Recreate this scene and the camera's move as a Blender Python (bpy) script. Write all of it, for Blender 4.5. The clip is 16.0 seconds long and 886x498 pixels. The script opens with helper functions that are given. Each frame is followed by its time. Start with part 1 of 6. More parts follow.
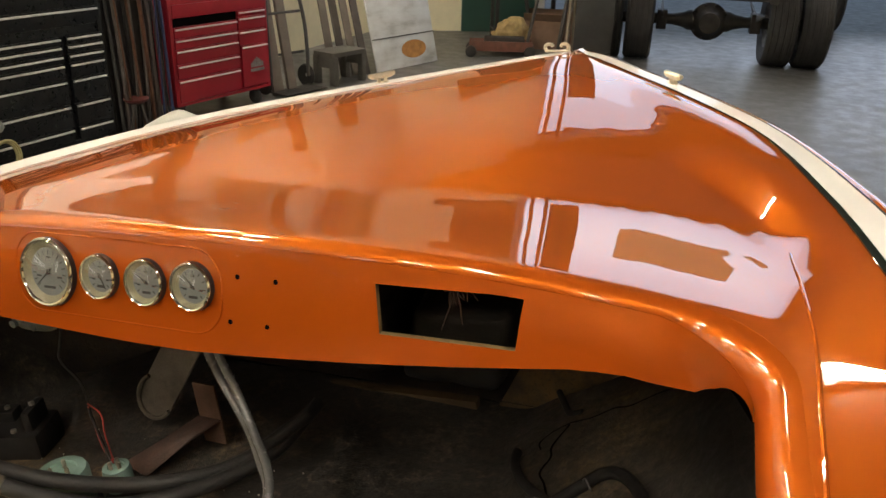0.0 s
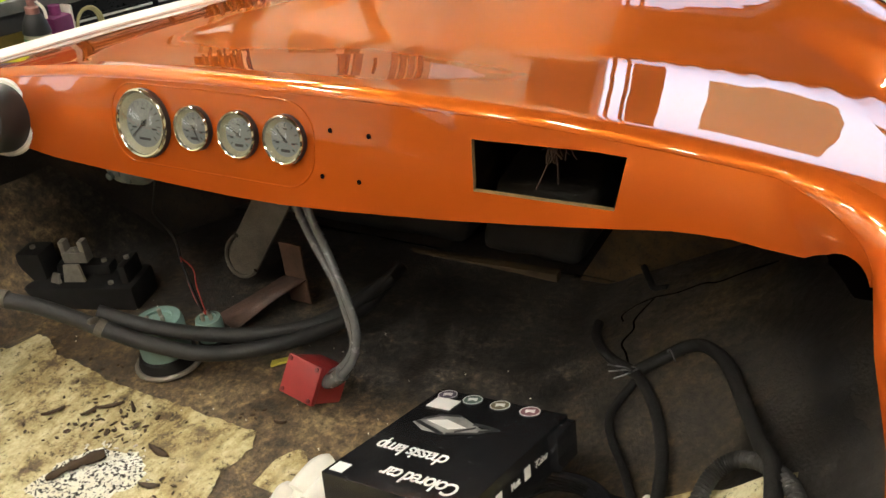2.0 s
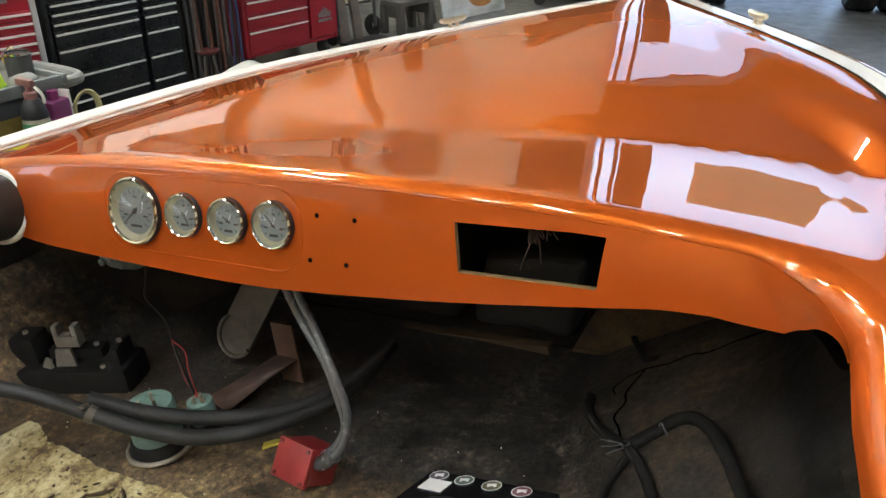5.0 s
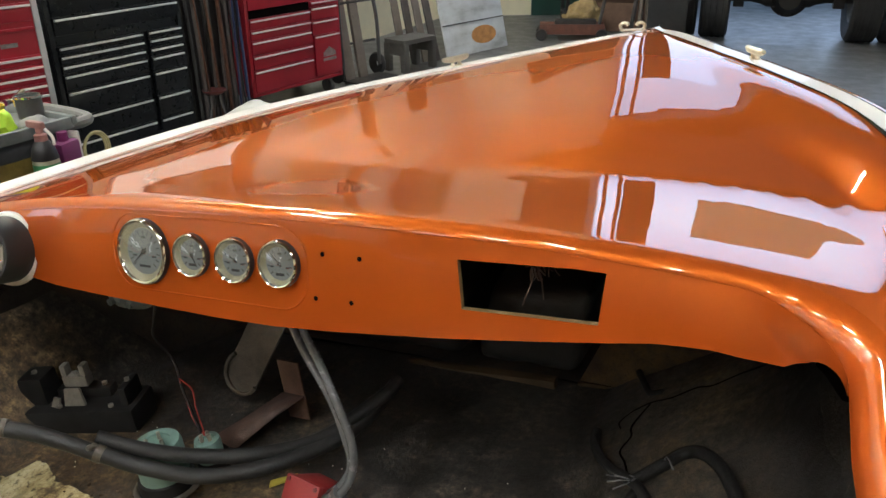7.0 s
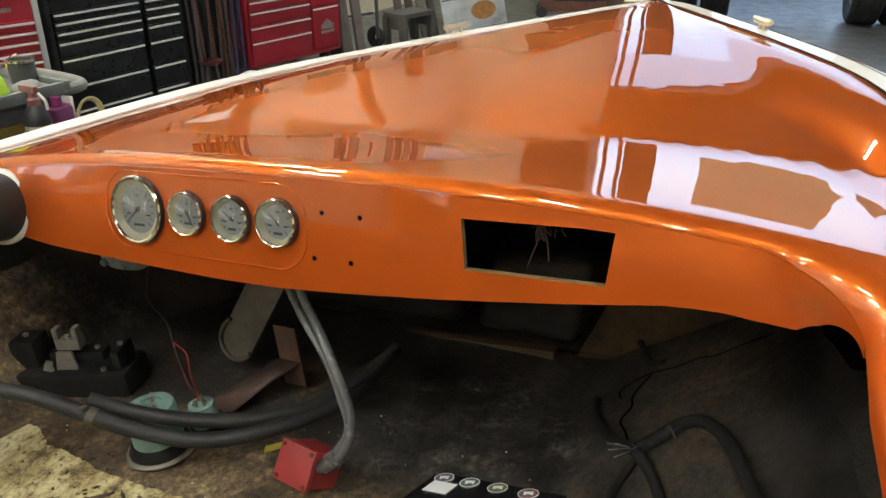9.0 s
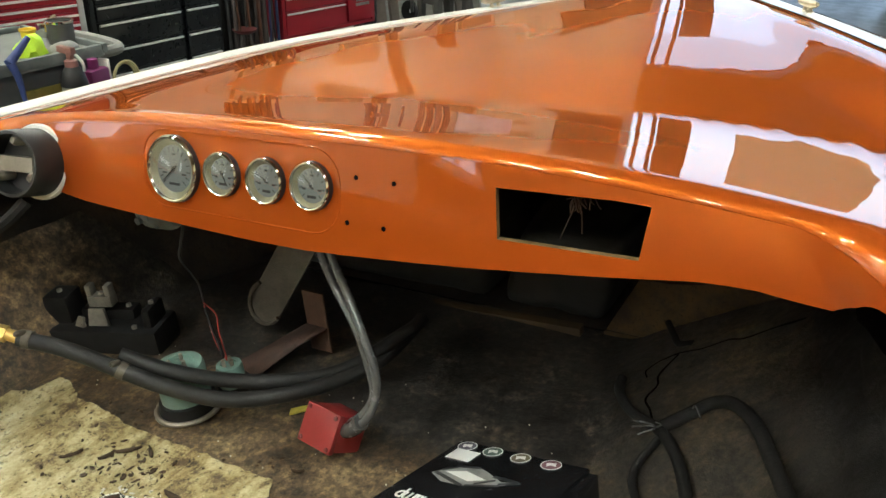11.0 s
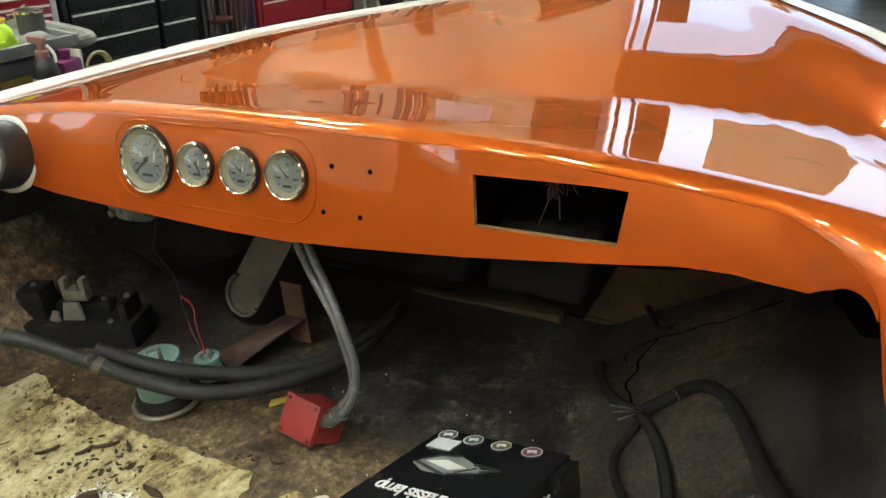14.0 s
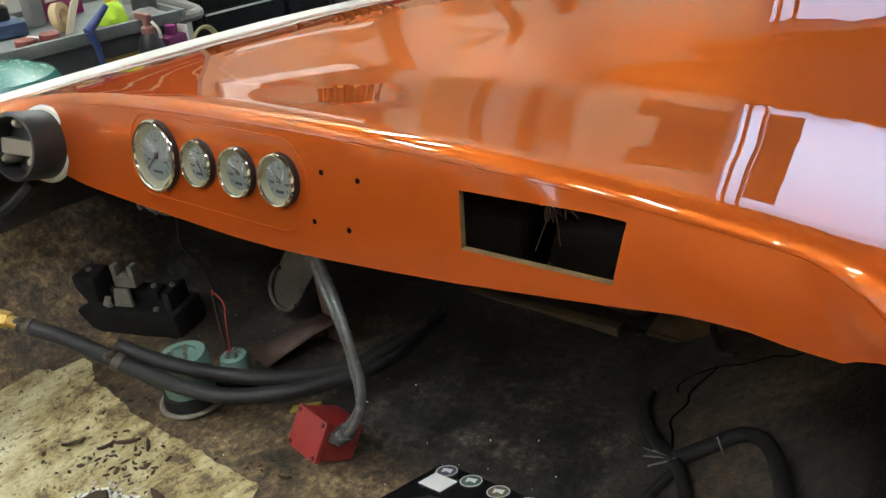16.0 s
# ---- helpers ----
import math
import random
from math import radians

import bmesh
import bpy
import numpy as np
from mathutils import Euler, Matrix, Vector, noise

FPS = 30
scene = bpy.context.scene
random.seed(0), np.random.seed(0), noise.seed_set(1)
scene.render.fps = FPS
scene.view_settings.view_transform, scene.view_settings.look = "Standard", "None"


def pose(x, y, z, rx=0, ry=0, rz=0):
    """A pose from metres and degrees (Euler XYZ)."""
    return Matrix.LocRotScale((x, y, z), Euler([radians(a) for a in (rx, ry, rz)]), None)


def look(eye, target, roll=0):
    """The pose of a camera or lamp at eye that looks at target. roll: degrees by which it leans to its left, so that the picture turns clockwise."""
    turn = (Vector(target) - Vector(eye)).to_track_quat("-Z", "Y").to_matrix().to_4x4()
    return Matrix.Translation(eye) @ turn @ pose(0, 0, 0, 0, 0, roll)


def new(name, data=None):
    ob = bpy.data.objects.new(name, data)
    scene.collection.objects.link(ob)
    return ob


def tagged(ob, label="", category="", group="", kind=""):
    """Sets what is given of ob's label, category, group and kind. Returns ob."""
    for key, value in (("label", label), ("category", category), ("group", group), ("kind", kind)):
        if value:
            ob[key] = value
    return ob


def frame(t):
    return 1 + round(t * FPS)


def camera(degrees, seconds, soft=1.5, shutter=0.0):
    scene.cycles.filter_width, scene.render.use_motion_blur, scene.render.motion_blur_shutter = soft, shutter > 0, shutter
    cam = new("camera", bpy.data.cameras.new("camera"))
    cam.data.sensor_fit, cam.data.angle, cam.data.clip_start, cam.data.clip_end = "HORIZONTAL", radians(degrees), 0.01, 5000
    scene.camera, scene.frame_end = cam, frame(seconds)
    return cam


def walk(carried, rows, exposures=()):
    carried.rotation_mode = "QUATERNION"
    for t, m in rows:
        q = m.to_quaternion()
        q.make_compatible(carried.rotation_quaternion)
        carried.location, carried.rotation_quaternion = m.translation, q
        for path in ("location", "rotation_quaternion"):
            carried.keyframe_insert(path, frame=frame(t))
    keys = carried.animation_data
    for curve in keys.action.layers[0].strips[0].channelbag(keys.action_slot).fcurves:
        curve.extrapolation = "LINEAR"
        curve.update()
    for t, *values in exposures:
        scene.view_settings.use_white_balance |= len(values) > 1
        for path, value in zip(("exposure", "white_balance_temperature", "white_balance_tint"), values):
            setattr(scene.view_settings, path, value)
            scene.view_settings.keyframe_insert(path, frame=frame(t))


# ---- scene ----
cam = camera(57.4, 16.0)
PATH = [
    (0, (0.692, 0.306, 1.464), (0.001, 2.009, 0.675), 1.5),
    (0.5, (0.694, 0.303, 1.465), (-0.01, 1.999, 0.673), 1.5),
    (1, (0.684, 0.287, 1.454), (-0.097, 1.908, 0.582), 1.7),
    (1.5, (0.672, 0.286, 1.428), (-0.117, 1.827, 0.425), 1.5),
    (2, (0.665, 0.293, 1.425), (-0.115, 1.816, 0.39), 1.2),
    (2.5, (0.669, 0.294, 1.429), (-0.111, 1.818, 0.394), 0.8),
    (3, (0.67, 0.294, 1.431), (-0.108, 1.834, 0.421), 0.7),
    (3.5, (0.671, 0.296, 1.433), (-0.112, 1.847, 0.444), 0.6),
    (4, (0.673, 0.298, 1.436), (-0.115, 1.865, 0.475), 0.5),
    (6.5, (0.685, 0.292, 1.458), (-0.158, 1.908, 0.635), -1.0),
    (7, (0.686, 0.289, 1.456), (-0.156, 1.908, 0.638), -1.0),
    (7.5, (0.682, 0.289, 1.454), (-0.16, 1.905, 0.63), -0.9),
    (8, (0.679, 0.293, 1.442), (-0.155, 1.901, 0.593), -0.6),
    (10.5, (0.665, 0.297, 1.418), (-0.173, 1.885, 0.536), 1.0),
    (11, (0.667, 0.288, 1.415), (-0.197, 1.845, 0.503), 1.4),
    (11.5, (0.668, 0.294, 1.417), (-0.194, 1.844, 0.492), 1.1),
    (12, (0.662, 0.294, 1.404), (-0.179, 1.849, 0.469), 1.3),
    (12.5, (0.663, 0.293, 1.399), (-0.17, 1.847, 0.454), 1.8),
    (13, (0.659, 0.284, 1.402), (-0.167, 1.84, 0.455), 2.5),
    (13.5, (0.662, 0.29, 1.405), (-0.162, 1.846, 0.456), 2.1),
    (14, (0.668, 0.295, 1.411), (-0.149, 1.863, 0.476), 1.3),
    (14.5, (0.677, 0.286, 1.425), (-0.139, 1.869, 0.515), 1.0),
    (15, (0.699, 0.251, 1.434), (-0.124, 1.841, 0.543), 1.4),
    (15.2, (0.708, 0.254, 1.435), (-0.132, 1.841, 0.553), 1.6),
    (15.5, (0.72, 0.312, 1.442), (-0.213, 1.828, 0.531), -0.6),
    (16, (0.734, 0.48, 1.41), (-0.35, 1.824, 0.402), -2.3),
]
EXPOSURES = [(0.0, 0.08, 7000, 14), (0.6, 0.10, 7000, 14), (1.5, 0.34, 6700, 12), (2.5, 0.40, 6000, 9), (4.0, 0.36, 5650, 8), (6.5, 0.18, 5750, 10), (7.5, 0.18, 5800, 10), (8.2, 0.23, 5900, 9), (10.5, 0.29, 5900, 3), (12.0, 0.35, 5800, 1), (14.0, 0.36, 5800, 1), (15.0, 0.29, 5900, 4), (15.4, 0.24, 5800, 6), (16.0, 0.17, 5500, 6)]
walk(cam, [(t, look(eye, target, roll)) for t, eye, target, roll in PATH], EXPOSURES)

# ---------------------------------------------------------------- light
world = bpy.data.worlds.new("sky")
scene.world = world
world.use_nodes = True
wn = world.node_tree
wn.nodes.clear()
sky = wn.nodes.new("ShaderNodeTexSky")
sky.sky_type = "NISHITA"
sky.sun_disc = False
sky.sun_elevation, sky.sun_rotation = radians(48), radians(200)
bgn = wn.nodes.new("ShaderNodeBackground")
bgn.inputs["Strength"].default_value = 0.12
wout = wn.nodes.new("ShaderNodeOutputWorld")
wn.links.new(sky.outputs[0], bgn.inputs["Color"])
wn.links.new(bgn.outputs[0], wout.inputs["Surface"])

sun = new("sun", bpy.data.lights.new("sun", "SUN"))
sun.data.energy, sun.data.angle, sun.data.color = 3.0, radians(0.6), (1.0, 0.95, 0.88)
sun.matrix_world = look((4, -6, 30), (7, 12, 0))

# front wall line of the shop, and its frame: x along the wall, y outwards
FRONT = Matrix(((0.872, -0.489, 0, -2.9), (0.489, 0.872, 0, 9.95), (0, 0, 1, 0), (0, 0, 0, 1)))
DOOR_L, DOOR_R, DOOR_TOP = 0.88, 9.0, 3.75
CEIL = 4.25


def area_lamp(name, m, sx, sy, watts, colour):
    li = bpy.data.lights.new(name, "AREA")
    li.shape, li.size, li.size_y, li.energy, li.color = "RECTANGLE", sx, sy, watts, colour
    ob = new(name, li)
    ob.matrix_world = m
    return ob


# sky light that enters by the open roll-up door
area_lamp("door_daylight", FRONT @ pose((DOOR_L + DOOR_R) / 2, 0.10, DOOR_TOP / 2 + 0.2, -90, 0, 0), DOOR_R - DOOR_L - 0.1, DOOR_TOP - 0.46, 142, (0.68, 0.80, 1.0))

# ---------------------------------------------------------------- materials


class Nodes:
    """A small wrapper to wire a material."""

    def __init__(self, name):
        self.m = bpy.data.materials.new(name)
        self.m.use_nodes = True
        self.t = self.m.node_tree
        self.t.nodes.clear()
        self.out = self.t.nodes.new("ShaderNodeOutputMaterial")
        self.b = self.t.nodes.new("ShaderNodeBsdfPrincipled")
        self.t.links.new(self.b.outputs[0], self.out.inputs[0])
        self.co = self.t.nodes.new("ShaderNodeTexCoord")

    def link(self, a, b):
        self.t.links.new(a, b)

    def noise(self, scale, detail=4.0, rough=0.6, stretch=None):
        n = self.t.nodes.new("ShaderNodeTexNoise")
        n.inputs["Scale"].default_value, n.inputs["Detail"].default_value, n.inputs["Roughness"].default_value = scale, detail, rough
        src = self.co.outputs["Object"]
        if stretch:
            mp = self.t.nodes.new("ShaderNodeMapping")
            mp.inputs["Scale"].default_value = stretch
            self.link(src, mp.inputs["Vector"])
            src = mp.outputs[0]
        self.link(src, n.inputs["Vector"])
        return n.outputs["Fac"]

    def ramp(self, fac, stops):
        r = self.t.nodes.new("ShaderNodeValToRGB")
        e = r.color_ramp.elements
        while len(e) < len(stops):
            e.new(0.5)
        for el, (p, c) in zip(e, stops):
            el.position = p
            el.color = (*c, 1) if len(c) == 3 else c
        self.link(fac, r.inputs[0])
        return r.outputs[0]

    def mix(self, fac, a, b, mode="MIX"):
        n = self.t.nodes.new("ShaderNodeMix")
        n.data_type, n.blend_type = "RGBA", mode
        for sock, v in ((n.inputs[0], fac), (n.inputs[6], a), (n.inputs[7], b)):
            if isinstance(v, (int, float)):
                sock.default_value = v
            elif isinstance(v, tuple):
                sock.default_value = (*v, 1)
            else:
                self.link(v, sock)
        return n.outputs[2]

    def bump(self, fac, strength, distance=0.01):
        n = self.t.nodes.new("ShaderNodeBump")
        n.inputs["Strength"].default_value, n.inputs["Distance"].default_value = strength, distance
        self.link(fac, n.inputs["Height"])
        self.link(n.outputs[0], self.b.inputs["Normal"])
        self.link(n.outputs[0], self.b.inputs["Coat Normal"])

    def set(self, **kw):
        for k, v in kw.items():
            s = self.b.inputs[k.replace("_", " ")]
            if isinstance(v, (int, float)):
                s.default_value = v
            elif isinstance(v, tuple):
                s.default_value = (*v, 1)
            else:
                self.link(v, s)
        return self


def simple(name, colour, rough=0.5, metal=0.0, vary=0.25, scale=12.0, bump=0.0, grain=0.3, **kw):
    n = Nodes(name)
    lo = tuple(c * (1 - vary) for c in colour)
    hi = tuple(min(1, c * (1 + vary)) for c in colour)
    big, fine = n.noise(scale, 5), n.noise(scale * 9, 3)
    col = n.mix(grain, n.ramp(big, [(0.3, lo), (0.7, hi)]), n.ramp(fine, [(0.3, lo), (0.7, hi)]))
    n.set(Base_Color=col, Metallic=metal, Roughness=n.ramp(fine, [(0.2, (max(0, rough - 0.27 * grain),) * 3), (0.8, (min(1, rough + 0.27 * grain),) * 3)]))
    if bump:
        n.bump(fine, bump, 0.004)
    n.set(**kw)
    return n.m


def paint(name, colour, flake=0.12, coat=1.0, wave=0.012, gleam=0.0, tint=None):
    """Lacquer: a coloured ground, a soft metallic gleam of its own colour, and a clear glossy coat."""
    n = Nodes(name)
    big, fine = n.noise(2.5, 4), n.noise(900, 2)
    lo, hi = tuple(c * 0.9 for c in colour), tuple(min(1, c * 1.08) for c in colour)
    col = n.mix(flake, n.ramp(big, [(0.3, lo), (0.7, hi)]), n.ramp(fine, [(0.35, lo), (0.75, tuple(min(1, c * 1.7) for c in colour))]))
    ground, soft, clear, m1, m2 = (n.t.nodes.new(k) for k in ("ShaderNodeBsdfDiffuse", "ShaderNodeBsdfGlossy", "ShaderNodeBsdfGlossy", "ShaderNodeMixShader", "ShaderNodeMixShader"))
    fr = n.t.nodes.new("ShaderNodeFresnel")
    fr.inputs["IOR"].default_value = 1.75
    n.link(col, ground.inputs["Color"])
    soft.inputs["Color"].default_value, soft.inputs["Roughness"].default_value = (*(tint or colour), 1), 0.36
    clear.inputs["Roughness"].default_value = 0.012
    if wave:
        bp = n.t.nodes.new("ShaderNodeBump")
        bp.inputs["Strength"].default_value, bp.inputs["Distance"].default_value = wave, 0.05
        n.link(n.mix(0.17, n.noise(5.0, 2, 0.4), n.noise(16.0, 1, 0.4)), bp.inputs["Height"])
        for sh in (clear, fr):
            n.link(bp.outputs[0], sh.inputs["Normal"])
    m1.inputs[0].default_value = gleam
    n.link(ground.outputs[0], m1.inputs[1])
    n.link(soft.outputs[0], m1.inputs[2])
    n.link(fr.outputs[0], m2.inputs[0])
    n.link(m1.outputs[0], m2.inputs[1])
    n.link(clear.outputs[0], m2.inputs[2])
    n.link(m2.outputs[0], n.out.inputs[0])
    n.t.nodes.remove(n.b)
    return n.m


def glow(name, colour, strength):
    n = Nodes(name)
    n.set(Base_Color=(0.8, 0.8, 0.8), Emission_Color=colour, Emission_Strength=strength)
    return n.m


M_ORANGE = paint("orange_lacquer", (0.335, 0.059, 0.007), wave=0.014, gleam=0.21, tint=(0.95, 0.235, 0.016))
M_WHITE_STRIPE = paint("cream_lacquer", (0.96, 0.95, 0.90), flake=0.02, wave=0.0)
M_PIN = paint("dark_green_pinstripe", (0.012, 0.02, 0.014), flake=0.0, wave=0.0)
M_RUB = simple("black_rubber_strip", (0.02, 0.02, 0.02), 0.6)
M_CHROME = simple("chrome", (0.82, 0.80, 0.74), 0.08, 1.0, 0.05)
M_BRASSY = simple("polished_bezel", (0.60, 0.585, 0.50), 0.13, 1.0, 0.06)
M_NICKEL = simple("dull_nickel", (0.72, 0.66, 0.52), 0.34, 0.75, 0.12, 60)


def thin_glass(name):
    """Clear pane: see-through, with a faint mirror film."""
    n = Nodes(name)
    tr, gl, mx = (n.t.nodes.new(k) for k in ("ShaderNodeBsdfTransparent", "ShaderNodeBsdfGlossy", "ShaderNodeMixShader"))
    gl.inputs["Roughness"].default_value, mx.inputs[0].default_value = 0.02, 0.10
    n.link(tr.outputs[0], mx.inputs[1])
    n.link(gl.outputs[0], mx.inputs[2])
    n.link(mx.outputs[0], n.out.inputs[0])
    return n.m


M_GLASS = thin_glass("gauge_glass")
M_DIALRING = simple("cream_ring", (0.23, 0.215, 0.135), 0.45, 0, 0.05)
M_DIAL = simple("cream_dial", (0.155, 0.172, 0.166), 0.5, 0, 0.06)
M_INK = simple("dial_ink", (0.012, 0.012, 0.013), 0.5)
# black without gloss: darkness inside holes, gaps and the side recess, as colour
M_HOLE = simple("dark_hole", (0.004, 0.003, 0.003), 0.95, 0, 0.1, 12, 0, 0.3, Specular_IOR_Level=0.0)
M_BLACK = simple("black_plastic", (0.018, 0.018, 0.018), 0.45, 0, 0.3)
M_BLACKGREASE = simple("greasy_black_steel", (0.011, 0.0105, 0.010), 0.6, 0.0, 0.5, 30, Specular_IOR_Level=0.25)
M_DIMGREY = simple("dusty_grey_casting", (0.10, 0.12, 0.115), 0.6, 0.1, 0.4, 30, 0.3)
M_HOSE = simple("grey_rubber_hose", (0.018, 0.0172, 0.016), 0.55, 0, 0.65, 14, 0.3, Specular_IOR_Level=0.35)
M_WIRE = simple("black_wire", (0.013, 0.012, 0.011), 0.75, 0, 0.5, 30, 0.3, Specular_IOR_Level=0.2)
M_REDWIRE = simple("red_wire", (0.30, 0.022, 0.012), 0.45)
M_CONDUIT = simple("grey_sleeve", (0.085, 0.086, 0.085), 0.24, 0, 0.35, 9, 0.1)
M_REDPLASTIC = simple("red_moulded_plastic", (0.21, 0.017, 0.016), 0.42, 0, 0.15, 25)
M_REDDARK = simple("dark_red_plastic", (0.10, 0.012, 0.012), 0.5)
M_TEAL = simple("sea_green_plastic", (0.16, 0.25, 0.215), 0.5, 0, 0.2, 25)
M_ALU = simple("dull_aluminium", (0.30, 0.27, 0.22), 0.45, 0.6, 0.25, 20)
M_DIMALU = simple("oily_aluminium", (0.20, 0.185, 0.155), 0.5, 0.3, 0.4, 40)
M_STRAP = simple("dirty_strap_metal", (0.09, 0.077, 0.058), 0.5, 0.3, 0.5, 30, 0.2)
M_TANBOARD = simple("tan_board", (0.42, 0.33, 0.17), 0.7, 0, 0.25, 5)
M_CREAMBOARD = simple("cream_board", (0.70, 0.64, 0.44), 0.6, 0, 0.15, 5)
M_BROWNBOARD = simple("brown_board", (0.20, 0.13, 0.06), 0.7, 0, 0.3, 5)
M_TANWOOD = simple("stained_tan_plywood", (0.066, 0.042, 0.017), 0.7, 0, 0.4, 9, 0.3)
M_VINYL = simple("black_vinyl", (0.023, 0.0235, 0.022), 0.62, 0, 0.35, 18, 0.2)
M_YELLOW = simple("yellow_tag", (0.42, 0.36, 0.05), 0.5)
M_BRASS = simple("brass_fitting", (0.62, 0.42, 0.12), 0.35, 0.8, 0.2)
M_GLOVE = simple("white_latex", (0.80, 0.78, 0.70), 0.55, 0, 0.08)
M_CARD = simple("glossy_black_card", (0.010, 0.010, 0.011), 0.22, 0, 0.2)
M_PRINTWHITE = simple("white_print", (0.78, 0.78, 0.76), 0.4, 0, 0.05)
M_PRINTGREY = simple("grey_print", (0.22, 0.22, 0.21), 0.35, 0, 0.5, 40)
M_TB_BLACK = simple("black_enamel", (0.006, 0.007, 0.009), 0.28, 0, 0.25, 5, 0, 0.06, Specular_IOR_Level=0.35)
M_TB_RED = simple("red_enamel", (0.29, 0.009, 0.022), 0.30, 0, 0.15, 4, 0, 0.06)
M_TB_GREY = simple("grey_enamel", (0.42, 0.43, 0.43), 0.4, 0, 0.12, 6, 0, 0.08)
M_TRIM = simple("drawer_trim_aluminium", (0.84, 0.84, 0.83), 0.30, 0.55, 0.10, 6, 0, 0.06)
M_TYRE = simple("worn_tyre_rubber", (0.018, 0.018, 0.019), 0.8, 0, 0.35, 14, 0.4)
M_IRON = simple("rusty_dark_iron", (0.025, 0.023, 0.022), 0.65, 0.3, 0.5, 12, 0.4)
M_RIM = simple("dirty_wheel_steel", (0.12, 0.11, 0.10), 0.55, 0.4, 0.4)
M_WALL = simple("beige_painted_wall", (0.76, 0.71, 0.52), 0.75, 0, 0.12, 1.6, 0.1)
M_HEADER = simple("brown_timber_wall", (0.16, 0.085, 0.035), 0.8, 0, 0.3, 1.4, 0.1)
M_CEIL = simple("brown_wood_ceiling", (0.11, 0.062, 0.026), 0.8, 0, 0.35, 1.2)
M_BEAM = simple("dark_beam", (0.06, 0.04, 0.03), 0.7, 0, 0.3)
M_DOORGREEN = simple("dark_green_door", (0.012, 0.05, 0.038), 0.5, 0, 0.2, 3)
M_BOARD = simple("weathered_board", (0.17, 0.145, 0.125), 0.75, 0, 0.3, 6, 0.3)
M_DARKBOARD = simple("dark_board", (0.07, 0.06, 0.055), 0.7, 0, 0.4, 8)
M_STOOL = simple("grey_plastic_stool", (0.075, 0.071, 0.064), 0.6, 0, 0.25, 10)
M_STEEL_DULL = simple("dull_grey_handle", (0.20, 0.20, 0.19), 0.55, 0, 0.2, 10)
M_STEELGREY = simple("grey_steel_tube", (0.07, 0.07, 0.07), 0.5, 0.4, 0.3)
M_CARDBOARD = simple("brown_cardboard", (0.17, 0.105, 0.07), 0.8, 0, 0.25, 8)
M_BAG = simple("clear_plastic_bag", (0.52, 0.54, 0.50), 0.35, 0, 0.12, 10, 0.3)
M_TUBE = glow("fluorescent_tube", (1.0, 0.95, 0.83), 192.0)
M_PANE = glow("added_glow_pane", (0.92, 0.95, 1.0), 2.0)
M_WEDGE_GLOW = glow("cream_wedge_glow", (1.0, 0.84, 0.58), 0.8)
M_SASH = simple("white_sash_paint", (0.70, 0.69, 0.64), 0.5, 0, 0.12, 8)
M_RAWEDGE = simple("raw_tan_laminate_edge", (0.15, 0.095, 0.034), 0.7, 0, 0.35, 60, 0.3)


def concrete():
    n = Nodes("shop_concrete")
    a, b, c = n.noise(0.8, 6), n.noise(7, 5), n.noise(60, 3)
    col = n.mix(0.5, n.ramp(a, [(0.38, (0.058, 0.060, 0.060)), (0.62, (0.125, 0.127, 0.125))]), n.ramp(b, [(0.38, (0.060, 0.061, 0.060)), (0.64, (0.12, 0.12, 0.117))]))
    n.set(Base_Color=n.mix(0.15, col, n.ramp(c, [(0.3, (0.09, 0.09, 0.09)), (0.7, (0.30, 0.29, 0.28))])), Roughness=n.ramp(b, [(0.38, (0.36,) * 3), (0.64, (0.55,) * 3)]))
    n.bump(c, 0.04, 0.002)
    return n.m


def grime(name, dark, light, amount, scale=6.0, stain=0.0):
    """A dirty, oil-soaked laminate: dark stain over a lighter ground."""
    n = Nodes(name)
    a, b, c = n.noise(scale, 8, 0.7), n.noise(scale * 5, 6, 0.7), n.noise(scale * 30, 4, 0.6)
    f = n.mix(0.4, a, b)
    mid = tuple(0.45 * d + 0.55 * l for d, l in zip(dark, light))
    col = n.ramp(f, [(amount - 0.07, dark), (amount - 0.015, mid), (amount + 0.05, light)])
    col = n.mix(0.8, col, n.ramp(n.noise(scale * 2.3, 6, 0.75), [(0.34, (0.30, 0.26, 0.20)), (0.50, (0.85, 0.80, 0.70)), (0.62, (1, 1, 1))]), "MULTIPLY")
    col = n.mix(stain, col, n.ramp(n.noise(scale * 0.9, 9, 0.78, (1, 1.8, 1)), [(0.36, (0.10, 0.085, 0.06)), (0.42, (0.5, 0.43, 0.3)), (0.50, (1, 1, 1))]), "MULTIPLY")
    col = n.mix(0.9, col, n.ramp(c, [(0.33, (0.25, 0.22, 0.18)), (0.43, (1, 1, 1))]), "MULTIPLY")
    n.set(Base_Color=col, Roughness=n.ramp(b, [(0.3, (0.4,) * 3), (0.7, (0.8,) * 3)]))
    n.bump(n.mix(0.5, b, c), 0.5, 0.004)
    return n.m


M_CONC = concrete()


